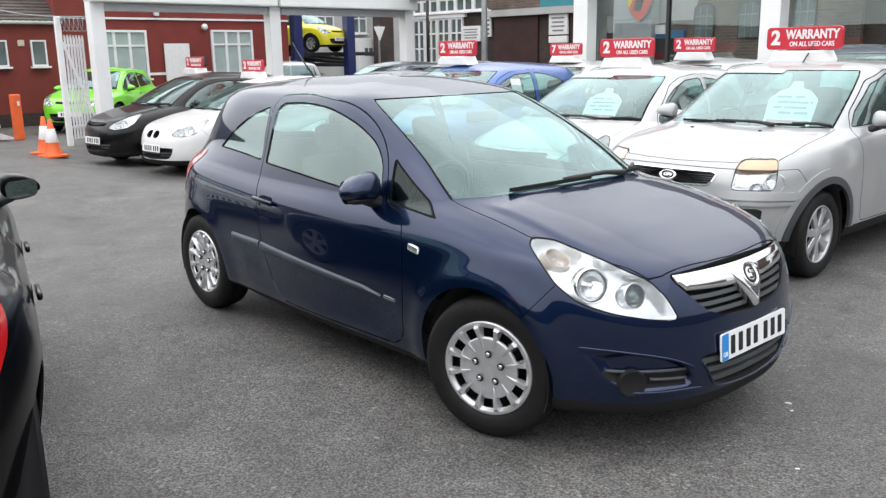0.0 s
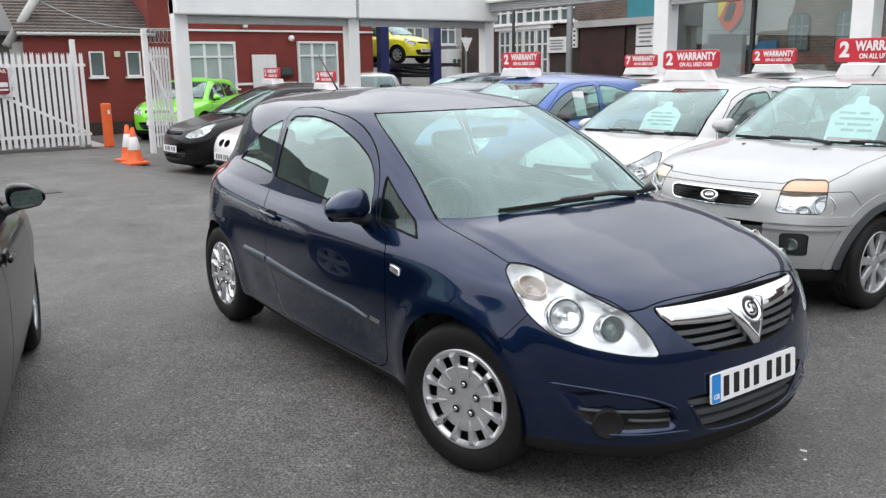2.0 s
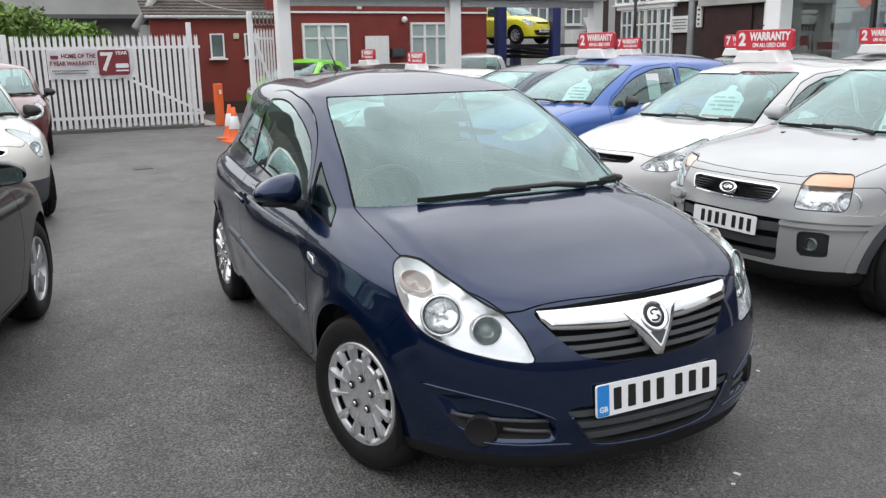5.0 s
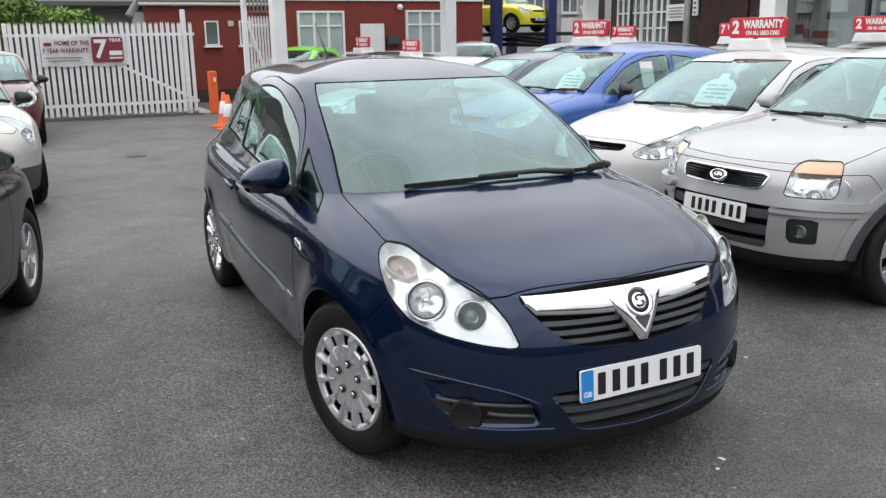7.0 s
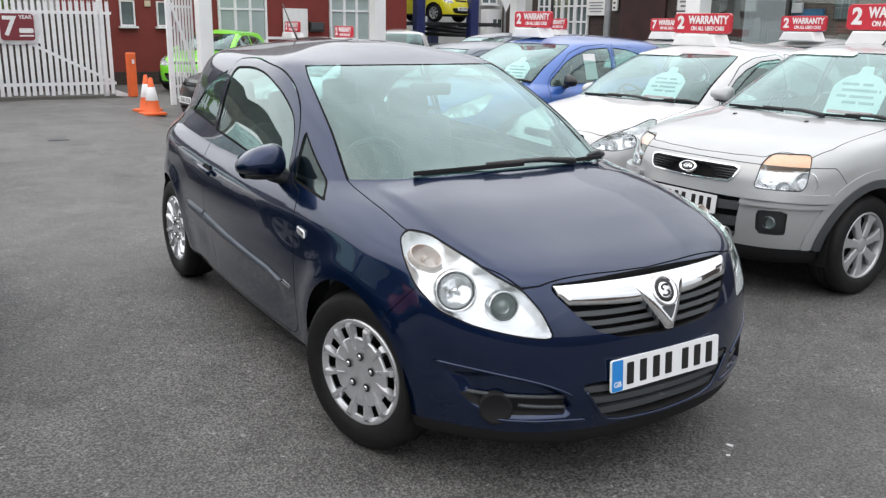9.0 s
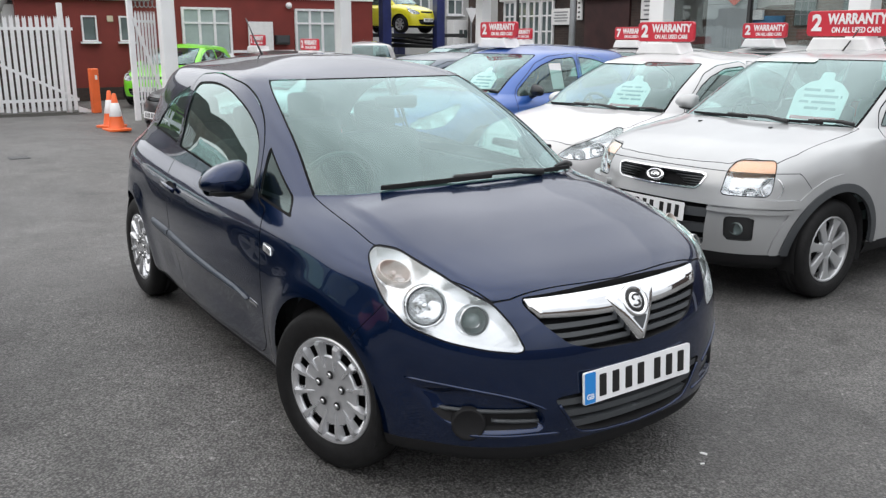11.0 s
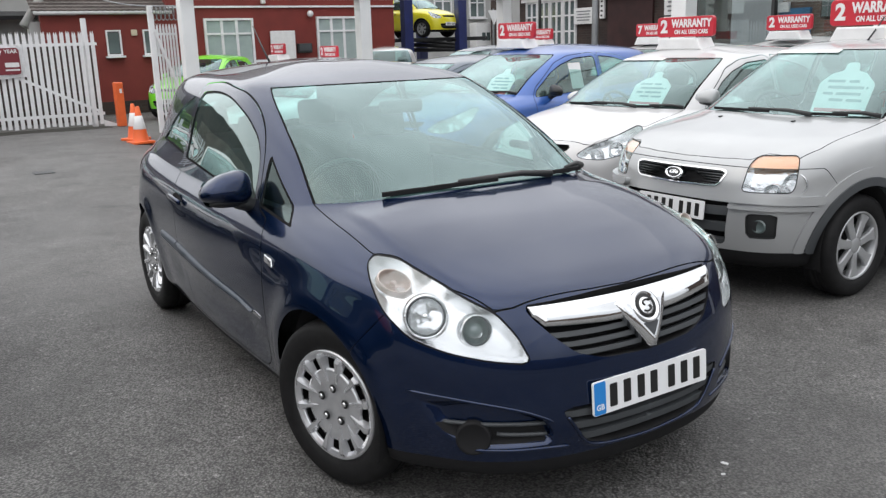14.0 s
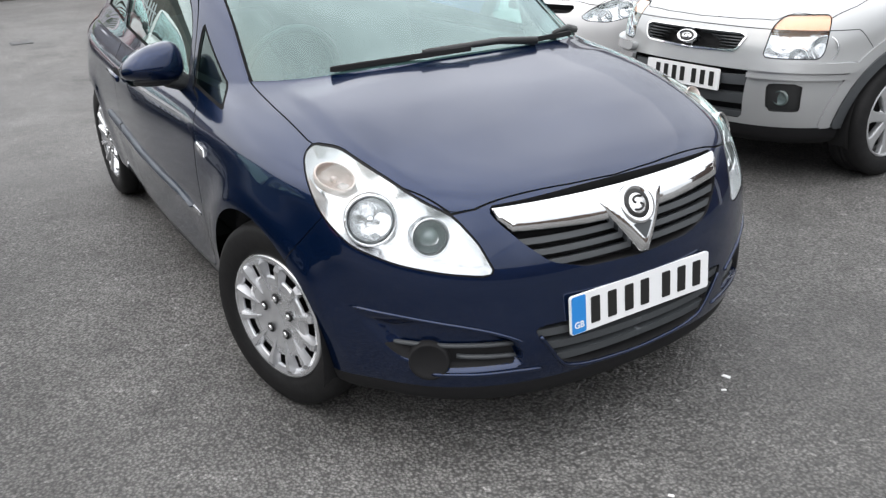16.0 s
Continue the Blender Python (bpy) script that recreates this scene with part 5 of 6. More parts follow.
gr = bmesh.new()
gx = [-400, -80, -30] + [-16 + 0.4 * k for k in range(32)] + [0, 6, 20, 80, 400]
gy = [-400, -80, -20, -5] + [0.4 * k for k in range(25)] + [14, 30, 80, 400]
gv = [[gr.verts.new((x, y, ground_z(x, y))) for y in gy] for x in gx]
for g0, g1 in zip(gv, gv[1:]):
    for j in range(len(gy) - 1):
        gr.faces.new((g0[j], g1[j], g1[j + 1], g0[j + 1]))
structure("ground", gr, M_ASPHALT, "worn damp grey tarmac yard", "ground", True)

# left range: white frame along x = -12.6
for k, y in enumerate((2.93, 6.65, 10.35)):
    structure("column_%d" % (k + 1), box((-12.6, y, 1.65), (0.26, 0.26, 3.3), None, 0.012), M_WHITEWALL, "white steel column of the open frame", "column")
for k, (y0, y1) in enumerate(((2.80, 6.62), (6.68, 10.45))):
    structure("fascia_%d" % (k + 1), box((-12.52, (y0 + y1) / 2, 2.93), (0.5, y1 - y0, 0.66), None, 0.03), M_WHITEWALL, "white boxed fascia over an open bay", "fascia")
    structure("shutter_box_%d" % (k + 1), box((-12.6, (y0 + y1) / 2, 2.52), (0.21, y1 - y0 - 0.3, 0.13)), M_SHUTTER, "grey rolled shutter under the fascia", "shutter")
# right range: white frame along y = 10.3
for k, x in enumerate((-7.15, -3.3, 0.6, 4.5)):
    structure("column_%d" % (k + 4), box((x, 10.3, 1.8), (0.34, 0.3, 3.6), None, 0.012), M_WHITEWALL, "white steel column of the showroom frame", "column")
structure("fascia_3", box((-1.35, 10.3, 3.25), (11.7, 0.5, 0.8), None, 0.03), M_WHITEWALL, "white boxed fascia over the showroom", "fascia")
structure("fascia_4", box((-9.85, 10.3, 3.41), (5.3, 0.5, 0.82), None, 0.03), M_WHITEWALL, "white boxed fascia over the passage", "fascia")
for k, (x0, x1) in enumerate(((-12.4, -7.35), (-6.95, -3.5), (-3.1, 0.4), (0.8, 4.3))):
    b = structure("shutter_box_%d" % (k + 3), box(((x0 + x1) / 2, 10.3, 2.74 + (0.17 if k == 0 else 0)), (x1 - x0, 0.2, 0.2)), M_SHUTTER, "grey rolled shutter under the fascia", "shutter")
    for j in range(4):
        part("shutter_slat", box(((x0 + x1) / 2, 10.19, 2.67 + j * 0.045 + (0.17 if k == 0 else 0)), (x1 - x0, 0.03, 0.034), None, 0.006), M_SHUTTER, b)


def window(name, at, w, h, across, rows, cols, label, transom=0.68, pane_m=None, frame_m=None, t=0.06):
    """A framed window whose face looks along 'across' ('x': towards +x, 'y': towards -y)."""
    m = Matrix.Translation(at) @ (pose(0, 0, 0, 0, 0, 90) if across == "x" else Matrix.Identity(4))
    o = new(name)
    tagged(o, label, "window", kind="structure")
    o.matrix_world = m
    fb = bmesh.new()
    for sx_ in (-1, 1):
        add_box(fb, (sx_ * (w / 2 - t / 2), 0, 0), (t, 0.08, h))
    for sz_ in (-1, 1):
        add_box(fb, (0, 0, sz_ * (h / 2 - t / 2)), (w - 2 * t, 0.078, t))
    part("window_frame", fb, frame_m or M_PALING, o, "white painted frame")
    part("window_sill", box((0, -0.05, -h / 2 - 0.03), (w + 0.1, 0.16, 0.05), None, 0.008), frame_m or M_PALING, o)
    zs = [-h / 2 + t, *[(-h / 2 + h * transom if rows == 2 else -h / 2 + h * k / rows) for k in range(1, rows)], h / 2 - t]
    xs = [-w / 2 + t + (w - 2 * t) * k / cols for k in range(cols + 1)]
    for z0, z1 in zip(zs, zs[1:]):
        for x0, x1 in zip(xs, xs[1:]):
            part("pane", box(((x0 + x1) / 2, 0.01, (z0 + z1) / 2), (x1 - x0 - 0.02, 0.012, z1 - z0 - 0.02)), pane_m or M_WIN, o)
    for x in xs[1:-1]:
        part("mullion", box((x, 0, 0), (0.07, 0.06, h - 2 * t)), frame_m or M_PALING, o)
    for z in zs[1:-1]:
        part("transom", box((0, 0, z), (w - 2 * t, 0.062, 0.05)), frame_m or M_PALING, o)
    return o


# red building behind the left range
structure("wall_west", box((-19.15, 7.7, 1.9), (0.3, 6.7, 3.8)), M_BRICKRED, "red painted brick wall of a workshop", "wall")
# added above the view so the blue car's roof reflects something dark
structure("roof_reflected", prism([(-18.8, 3.75), (-22.5, 7.2), (-26.2, 3.75)], 4.3, 11.2, "y"), M_TILE, "unseen dark roof added over the workshop to darken reflections", "roof")
window("window_1", (-18.95, 5.95, 1.70), 1.35, 1.25, "x", 2, 3, "white three-light window with closed blinds", pane_m=M_BLIND)
window("window_2", (-18.95, 9.15, 1.72), 1.30, 1.25, "x", 2, 3, "white three-light window with closed blinds", pane_m=M_BLIND)
structure("trim_1", box((-18.97, 7.7, 2.62), (0.06, 6.7, 0.05)), M_PALING, "thin white pipe along the red wall", "pipe")
structure("trim_2", box((-18.98, 7.55, 1.18), (0.04, 1.8, 0.07)), M_PALING, "white band on the red wall", "band")
tagged(part("blank_board", box((-18.93, 7.45, 1.45), (0.06, 0.72, 1.05), None, 0.01), M_SIGNWHITE), "blank white panel fixed to the red wall", "panel")
tagged(part("wall_lamp", box((-18.93, 6.95, 2.76), (0.14, 0.12, 0.14), None, 0.03), M_SIGNWHITE), "small white alarm box on the red wall", "alarm box")
mb = new("meter_box")
tagged(mb, "small dark box on the red wall beside a window", "meter box")
part("box_body", box((0, 0, 0), (0.16, 0.42, 0.26), None, 0.015), M_BLACK, mb)
part("box_lid", box((0.085, 0, 0.02), (0.015, 0.36, 0.18), None, 0.005), M_GREYPL, mb, "grey lid")
mb.matrix_world = pose(-18.93, 8.08, 1.49)
ex = new("security_camera")
tagged(ex, "small white round camera on the red wall", "camera")
part("mount", revolve([(0.0, 0.0), (0.03, 0.0), (0.03, 0.12), (0.0, 0.12)], 14, "z"), M_STEEL, ex, local=pose(0, 0, 0, 0, 90))
part("dome", revolve([(0.09 * math.sin(a), 0.12 + 0.09 * math.cos(a)) for a in np.linspace(0, math.pi, 9)], 16, "z"), M_SIGNWHITE, ex, smooth=True, local=pose(0, 0, 0, 0, 90))
ex.matrix_world = pose(-19.0, 8.3, 2.42)

# little red house with a tiled roof
structure("wall_lodge", box((-19.15, 2.85, 1.22), (0.3, 3.0, 2.44)), M_BRICKRED, "red painted wall of a low lodge", "wall")
structure("plinth_lodge", box((-18.97, 2.85, 0.16), (0.07, 3.0, 0.32)), M_BRICKD, "dark plinth of the lodge", "plinth")
for k, y in enumerate((2.97, 3.87)):
    window("window_%d" % (k + 3), (-18.97, y, 1.76), 0.36, 0.62, "x", 1, 1, "small white-framed window in the red lodge", t=0.035)
tagged(part("wall_vent", box((-18.97, 3.48, 2.0), (0.05, 0.15, 0.15), None, 0.02), mat("cream_plastic", (0.55, 0.48, 0.36), 0.5)), "small cream vent box on the lodge wall", "vent")
structure("gutter_lodge", tube([(-18.85, 1.2, 2.50), (-18.85, 4.45, 2.50)], 0.055), M_PALING, "white gutter along the lodge eaves", "gutter", True)
rt = bmesh.new()
for k in range(13):
    n = 46
    z0, x0 = 2.52 + k * 0.085, -18.80 - k * 0.17
    rows = []
    for dz, dx in ((0.035, 0.0), (0.0, 0.002), (0.095, -0.20)):
        rows.append([rt.verts.new((x0 + dx, 1.15 + 3.35 * j / n, z0 + dz + 0.012 * (j % 2 if dz < 0.09 else 0))) for j in range(n + 1)])
    for j in range(n):
        rt.faces.new((rows[1][j], rows[1][j + 1], rows[0][j + 1], rows[0][j]))
        rt.faces.new((rows[0][j], rows[0][j + 1], rows[2][j + 1], rows[2][j]))
structure("roof_lodge", rt, M_TILE, "brown concrete roof tiles in courses on the lodge", "roof")
structure("wall_upper", box((-20.6, 4.9, 2.4), (2.2, 0.9, 4.8)), M_BRICKRED, "taller red brick wall beside the lodge", "wall")
structure("wall_render", box((-26, 0.4, 2.1), (0.4, 6.0, 4.2)), M_RENDER, "grey rendered building behind the fence", "wall")
structure("roof_render", box((-25.7, 1.0, 2.75), (1.6, 4.0, 0.12), pose(0, 0, 0, 0, 10)), M_BLACK, "dark low roof behind the fence", "roof")
structure("wall_white", box((-19.3, 1.35, 1.15), (0.3, 0.5, 2.3)), M_RENDER, "pale rendered wall end beside the lodge", "wall")
structure("drain_pipe", tube([(-19.2, 1.0, 2.2), (-19.6, 2.0, 3.6)], 0.11), M_RENDER, "grey sloping pipe above the lodge roof", "pipe", True)
cb = []
for t_ in np.linspace(0, 1, 24):
    cb.append((-19.6 + 6.87 * t_, 1.9 + 0.95 * t_, 3.30 - 0.95 * t_ - 0.22 * math.sin(math.pi * t_)))
tagged(part("cable", tube(cb, 0.014), M_STEEL, smooth=True), "grey cable slung from the lodge roof to the column", "cable")


def leafbank(name, c, s, n, label):
    bm = bmesh.new()
    rnd = random.Random(5)
    for _ in range(n):
        while True:
            p = Vector((rnd.uniform(-1, 1), rnd.uniform(-1, 1), rnd.uniform(-1, 1)))
            lim = 0.8 + 0.35 * noise.noise(Vector((p.x * 1.7, p.y * 2.4, p.z * 2.0)))
            if 0.45 < p.length < lim:
                break
        q = Vector(c) + Vector((p.x * s[0], p.y * s[1], p.z * s[2]))
        r = rnd.uniform(0.05, 0.10)
        e = Euler((rnd.uniform(0, 6), rnd.uniform(-0.9, 0.9), rnd.uniform(0, 6))).to_matrix()
        vs = [bm.verts.new(q + e @ Vector(v)) for v in ((-r, 0, 0), (0, -r * 0.5, 0.01), (r, 0, 0), (0, r * 0.5, 0.01))]
        bm.faces.new(vs)
    return tagged(part(name, bm, M_LEAF), label, "hedge", kind="stuff")


# added backing that keeps the gaps between the palings dark
structure("gap_backing", box((-17.4, -0.7, 0.85), (0.2, 5.6, 1.7)), M_BRICKD, "low dark backing added behind the gate to darken its gaps", "wall")
leafbank("hedge", (-19.6, -1.6, 1.7), (1.0, 2.6, 1.25), 9000, "light green leafy hedge behind the white fence")
tb = bmesh.new()
tube([(-19.6, -1.6, 0), (-19.6, -1.6, 1.5)], 0.08, tb)
structure("hedge_stem", tb, M_TILE, "brown stem of the hedge", "stem")

# white palisade gate, open against the yard's end
gate = new("palisade_gate")
tagged(gate, "white steel palisade gate with a banner", "gate")
def paling(parent, at, h, along="y"):
    bm = bmesh.new()
    w = 0.074
    prof = [(-w / 2, 0.0), (-w / 2, h - 0.07), (-w * 0.3, h), (0.0, h - 0.06), (w * 0.3, h), (w / 2, h - 0.07), (w / 2, 0.0)]
    prism(prof, -0.008, 0.008, "x" if along == "y" else "y", bm)
    return part("paling", bm, M_PALING, parent, local=Matrix.Translation(at))
p0 = paling(gate, (0.03, 0, 0.06), 1.92)
for k in range(1, 31):
    o = p0.copy()
    scene.collection.objects.link(o)
    o.matrix_local = pose(0.03, -0.118 * k, 0.06 + 0.012 * math.sin(k * 1.7), 0, 0, 1.5 * math.sin(k * 2.3))
for z in (0.28, 1.72):
    part("rail", box((0, -1.77, z), (0.05, 3.7, 0.06)), M_PALING, gate)
part("brace", box((0.01, -0.9, 0.78), (0.045, 2.1, 0.055), pose(0, 0, 0, -27)), M_PALING, gate)
part("gate_stile", box((-0.08, -0.12, 1.12), (0.1, 0.1, 2.24), None, 0.01), M_PALING, gate, "white gate stile")
part("gate_stile", box((-0.06, -3.63, 0.98), (0.08, 0.08, 1.96), None, 0.01), M_PALING, gate)
part("stop_wedge", prism([(0.05, 0.0), (0.42, 0.0), (0.05, 0.14)], -0.03, 0.03, "x"), M_PALING, gate, "white gate stop")
gate.matrix_world = pose(-15.5, 1.78, 0.0)
fence = new("palisade_fence")
tagged(fence, "white palisade fence beyond the gate", "fence")
for k in range(12):
    o = p0.copy()
    scene.collection.objects.link(o)
    o.parent = fence
    o.matrix_local = pose(0.03, -0.15 * k, 0.0)
for z in (0.3, 1.6):
    part("rail", box((0, -0.85, z), (0.05, 1.9, 0.06)), M_PALING, fence)
part("fence_post", box((0, 0.1, 1.0), (0.12, 0.12, 2.0), None, 0.01), M_PALING, fence)
fence.matrix_world = pose(-15.6, -2.1, 0.0)

banner = new("banner")
tagged(banner, "white and maroon warranty banner tied to the gate", "banner")
bb = bmesh.new()
n = 30
rows = [[bb.verts.new((0.012 * math.sin(j * 0.9 + i) + 0.01 * math.sin(j * 0.33), -0.84 + 1.68 * j / n, z + 0.015 * math.sin(j * 0.5 + i * 2) * (1 if i == 0 else 0.5))) for j in range(n + 1)] for i, z in enumerate((-0.31, -0.1, 0.1, 0.31))]
for a_, b_ in zip(rows, rows[1:]):
    for j in range(n):
        bb.faces.new((a_[j], a_[j + 1], b_[j + 1], b_[j]))
r_ = bmesh.ops.solidify(bb, geom=bb.faces[:], thickness=0.006)
part("banner_sheet", bb, mat("banner_vinyl", (0.85, 0.85, 0.86), 0.5, noise_scale=6, noise_amt=0.05), banner, "rippled white vinyl sheet")
part("banner_field", prism(round_rect(0.62, 0.52, 0.06, 4, 0.44, 0.02), 0.02, 0.03, "x"), M_BANRED, banner, "maroon field")
text("lettering", "7", 0.52, M_SIGNWHITE, banner, FACE_X @ Matrix.Translation((0.30, 0.02, 0.031)))
text("lettering", "YEAR", 0.10, M_SIGNWHITE, banner, FACE_X @ Matrix.Translation((0.60, 0.21, 0.031)))
part("brand_bar", prism(round_rect(0.26, 0.09, 0.02, 3, 0.60, -0.05), 0.03, 0.034, "x"), M_SIGNWHITE, banner)
part("small_print", prism(round_rect(0.26, 0.03, 0.006, 2, 0.60, -0.15), 0.03, 0.034, "x"), M_SIGNWHITE, banner)
text("lettering", "HOME OF THE", 0.12, M_BANRED, banner, FACE_X @ Matrix.Translation((-0.24, 0.16, 0.031)), stretch=0.85, bold=0.03)
part("brand_bar", prism(round_rect(0.15, 0.07, 0.01, 2, -0.70, 0.14), 0.025, 0.032, "x"), M_BANRED, banner)
text("lettering", "7 YEAR WARRANTY.", 0.12, M_BANRED, banner, FACE_X @ Matrix.Translation((-0.36, 0.01, 0.031)), stretch=0.80, bold=0.03)
for k in range(2):
    part("small_print", prism(round_rect(0.7 - 0.1 * k, 0.022, 0.006, 2, -0.42, -0.13 - 0.06 * k), 0.025, 0.032, "x"), M_STEEL, banner)
banner.matrix_world = pose(-15.42, -0.40, 1.40, 0, 0, 0)

# narrow gate leaf beside the first column, with wire on top
leaf = new("gate_leaf")
tagged(leaf, "white palisade gate leaf with coiled wire on top", "gate")
part("gate_stile", box((0, -0.24, 1.18), (0.10, 0.10, 2.36), None, 0.01), M_PALING, leaf, "white gate stile")
for k in range(7):
    o = p0.copy()
    scene.collection.objects.link(o)
    o.parent = leaf
    o.matrix_local = pose(-0.06 * k, -0.14 + 0.075 * k, 0.12) @ Matrix.Diagonal((1, 0.5, 1, 1))
for z in (0.35, 1.85):
    part("rail", tube([(0.0, -0.22, z), (-0.42, 0.30, z)], 0.025), M_PALING, leaf)
part("brace", tube([(0.05, -0.2, 1.9), (0.05, 0.3, 0.35)], 0.03), M_PALING, leaf)
wc = [(0.0 + 0.12 * math.cos(a), -0.22 + 0.5 * a / 40, 2.22 + 0.12 * math.sin(a)) for a in np.linspace(0, 40, 200)]
part("wire_coil", tube(wc, 0.008, n=5), M_STEEL, leaf, "grey coiled barbed wire")
leaf.matrix_world = pose(-13.0, 2.62, 0.0)

# orange post and cones
bo = new("bollard")
tagged(bo, "square orange plastic post with a white mark", "bollard")
part("post", box((0, 0, 0.46), (0.17, 0.17, 0.92), None, 0.02), M_ORANGE, bo)
part("reflector", box((0.087, 0.02, 0.74), (0.004, 0.05, 0.09)), M_SIGNWHITE, bo, "small white marker")
bo.matrix_world = pose(-15.24, 2.13, 0, 0, 0, 8)


def cone(x, y, rz):
    c = new("traffic_cone")
    tagged(c, "orange and white striped traffic cone", "traffic cone", "cones by the gate")
    b = prism(rounded([(-0.2, -0.2), (0.2, -0.2), (0.2, 0.2), (-0.2, 0.2)], 0.06), 0.0, 0.045, "z", bevel=0.01)
    part("base", b, M_ORANGE, c, smooth=False)
    part("lower_cone", revolve([(0.155, 0.04), (0.14, 0.06), (0.105, 0.26), (0.105, 0.262)], 28, "z"), M_ORANGE, c, smooth=True)
    part("white_sleeve", revolve([(0.108, 0.255), (0.110, 0.26), (0.066, 0.485), (0.060, 0.49)], 28, "z"), M_SIGNWHITE, c, "white reflective sleeve", smooth=True)
    part("upper_cone", revolve([(0.062, 0.48), (0.030, 0.645), (0.022, 0.655), (0.0, 0.655)], 28, "z"), M_ORANGE, c, smooth=True)
    c.matrix_world = pose(x, y, ground_z(x, y), 0, 0, rz)


cone(-11.9, 1.70, 10)
cone(-12.25, 1.70, 35)

# lift bay with a yellow car, seen through the second opening
structure("floor_bay", box((-22, 14.5, 0.004), (9, 8, 0.004)), M_ASPHALT, "dark stained workshop floor", "floor")
lift = new("car_lift")
tagged(lift, "dark blue two-post lift with raised arms", "lift")
for x_, y in ((1.25, -1.75), (1.25, 0.45), (-1.4, -1.75), (-1.4, 0.45)):
    part("lift_post", box((x_, y, 1.7), (0.30, 0.34, 3.4), None, 0.02), M_BLUEST, lift, "dark blue steel post")
for x_ in (0.75, -0.75):
    part("runway", box((x_, -0.4, 1.64), (0.46, 4.4, 0.13), None, 0.01), M_BLACK, lift, "dark steel runway")
for sx_, sy_ in ((1, 1), (1, -1), (-1, 1), (-1, -1)):
    part("lift_arm", tube([(sx_ * 1.2, sy_ * 0.9 - 0.6, 1.60), (sx_ * 0.6, sy_ * 0.9 - 0.6, 1.60)], 0.06), M_BLACK, lift)
for k in range(3):
    part("scissor_beam", tube([(-0.4 + 0.2 * k, -1.1, 1.70 - 0.2 * k), (0.2, 1.1, 1.45 - 0.1 * k)], 0.07), M_BLACK, lift)
lift.matrix_world = pose(-23.05, 14.9, 0, 0, 0, 0)
bench = new("workbench")
tagged(bench, "cluttered dark workshop bench under the lift", "bench")
part("bench_top", box((0, 0, 0.9), (0.8, 3.2, 0.08), None, 0.01), M_STEEL, bench)
for k in range(4):
    part("bench_leg", box((0.3 if k % 2 else -0.3, -1.5 if k < 2 else 1.5, 0.43), (0.07, 0.07, 0.86)), M_BLACK, bench)
part("bench_drawers", box((0, 0.5, 0.45), (0.7, 1.2, 0.8), None, 0.02), M_BLUEST, bench)
bench.matrix_world = pose(-24.5, 14.2, 0)
structure("wall_bay", box((-28, 16.2, 2.2), (0.3, 13.4, 4.4)), M_RENDER, "pale rendered wall behind the lift bay", "wall")
window("window_6", (-27.8, 20.3, 3.0), 0.85, 0.95, "x", 2, 2, "white sash window in a pale wall")
window("window_7", (-27.8, 18.5, 3.0), 0.9, 1.3, "x", 2, 2, "white sash window in a pale wall")
structure("wall_brickpier", box((-26.5, 20.65, 2.2), (0.5, 0.75, 4.4)), M_BRICKD, "dark brick pier beyond the bay", "wall")
kiosk = new("white_cabinet")
tagged(kiosk, "white metal cabinet with small dark window beyond the lift", "cabinet")
part("cabinet_body", box((0, 0, 1.05), (0.5, 0.85, 2.5), None, 0.02), M_SIGNWHITE, kiosk)
for k in (-1, 1):
    part("cabinet_window", box((0.255, 0.12 * k + 0.1, 1.72), (0.01, 0.18, 0.34)), M_WIN, kiosk)
kiosk.matrix_world = pose(-27.2, 20.05, 0.0)
rs = new("road_sign")
tagged(rs, "white triangular road sign on a grey post", "road sign")
part("post", tube([(0, 0, 0), (0, 0, 2.7)], 0.04), M_STEEL, rs)
part("sign_plate", prism(rounded([(-0.28, 2.65), (0.28, 2.65), (0, 2.1)], 0.05), 0.04, 0.06, "x"), M_SIGNWHITE, rs)
rs.matrix_world = pose(-23.0, 17.65, 0)

# street fronts behind the right range
structure("wall_north", box((-4.8, 17.3, 3.6), (31.6, 0.5, 7.2)), M_BRICKD, "dark brown brick street front", "wall")
for k in range(4):
    window("window_%d" % (k + 8), (-19.85 + 0.98 * k * 0.66, 17.0, 2.02), 0.62, 1.5, "y", 3, 2, "white multi-pane shop window")
structure("trim_3", box((-18.9, 16.98, 2.85), (2.9, 0.12, 0.16)), M_PALING, "white sign band over the shop windows", "band")
for k in range(5):
    window("window_%d" % (k + 12), (-20.1 + 0.86 * k, 17.0, 3.25), 0.84, 0.6, "y", 2, 2, "white upper window with blue lower panes", pane_m=M_WIN)
board = lambda nm, x, z, w, h, m, lab: tagged(part(nm, box((x, 16.97, z), (w, 0.08, h), None, 0.01), m), lab, "sign")
b1 = board("notice_board", -17.18, 2.22, 0.92, 0.50, M_SIGNWHITE, "white notice board with grey print on brick")
b2 = board("notice_board", -13.44, 2.40, 0.72, 0.60, M_SIGNWHITE, "white notice board with grey print on brick")
b3 = board("notice_board", -13.44, 1.96, 0.72, 0.20, M_SIGNWHITE, "narrow white notice board with grey print")
b4 = board("notice_board", -16.35, 2.42, 0.20, 0.62, M_SIGNWHITE, "tall white sign with black print")
b5 = board("notice_board", -14.59, 3.05, 0.32, 0.44, M_SIGNWHITE, "small white hanging sign on brick")
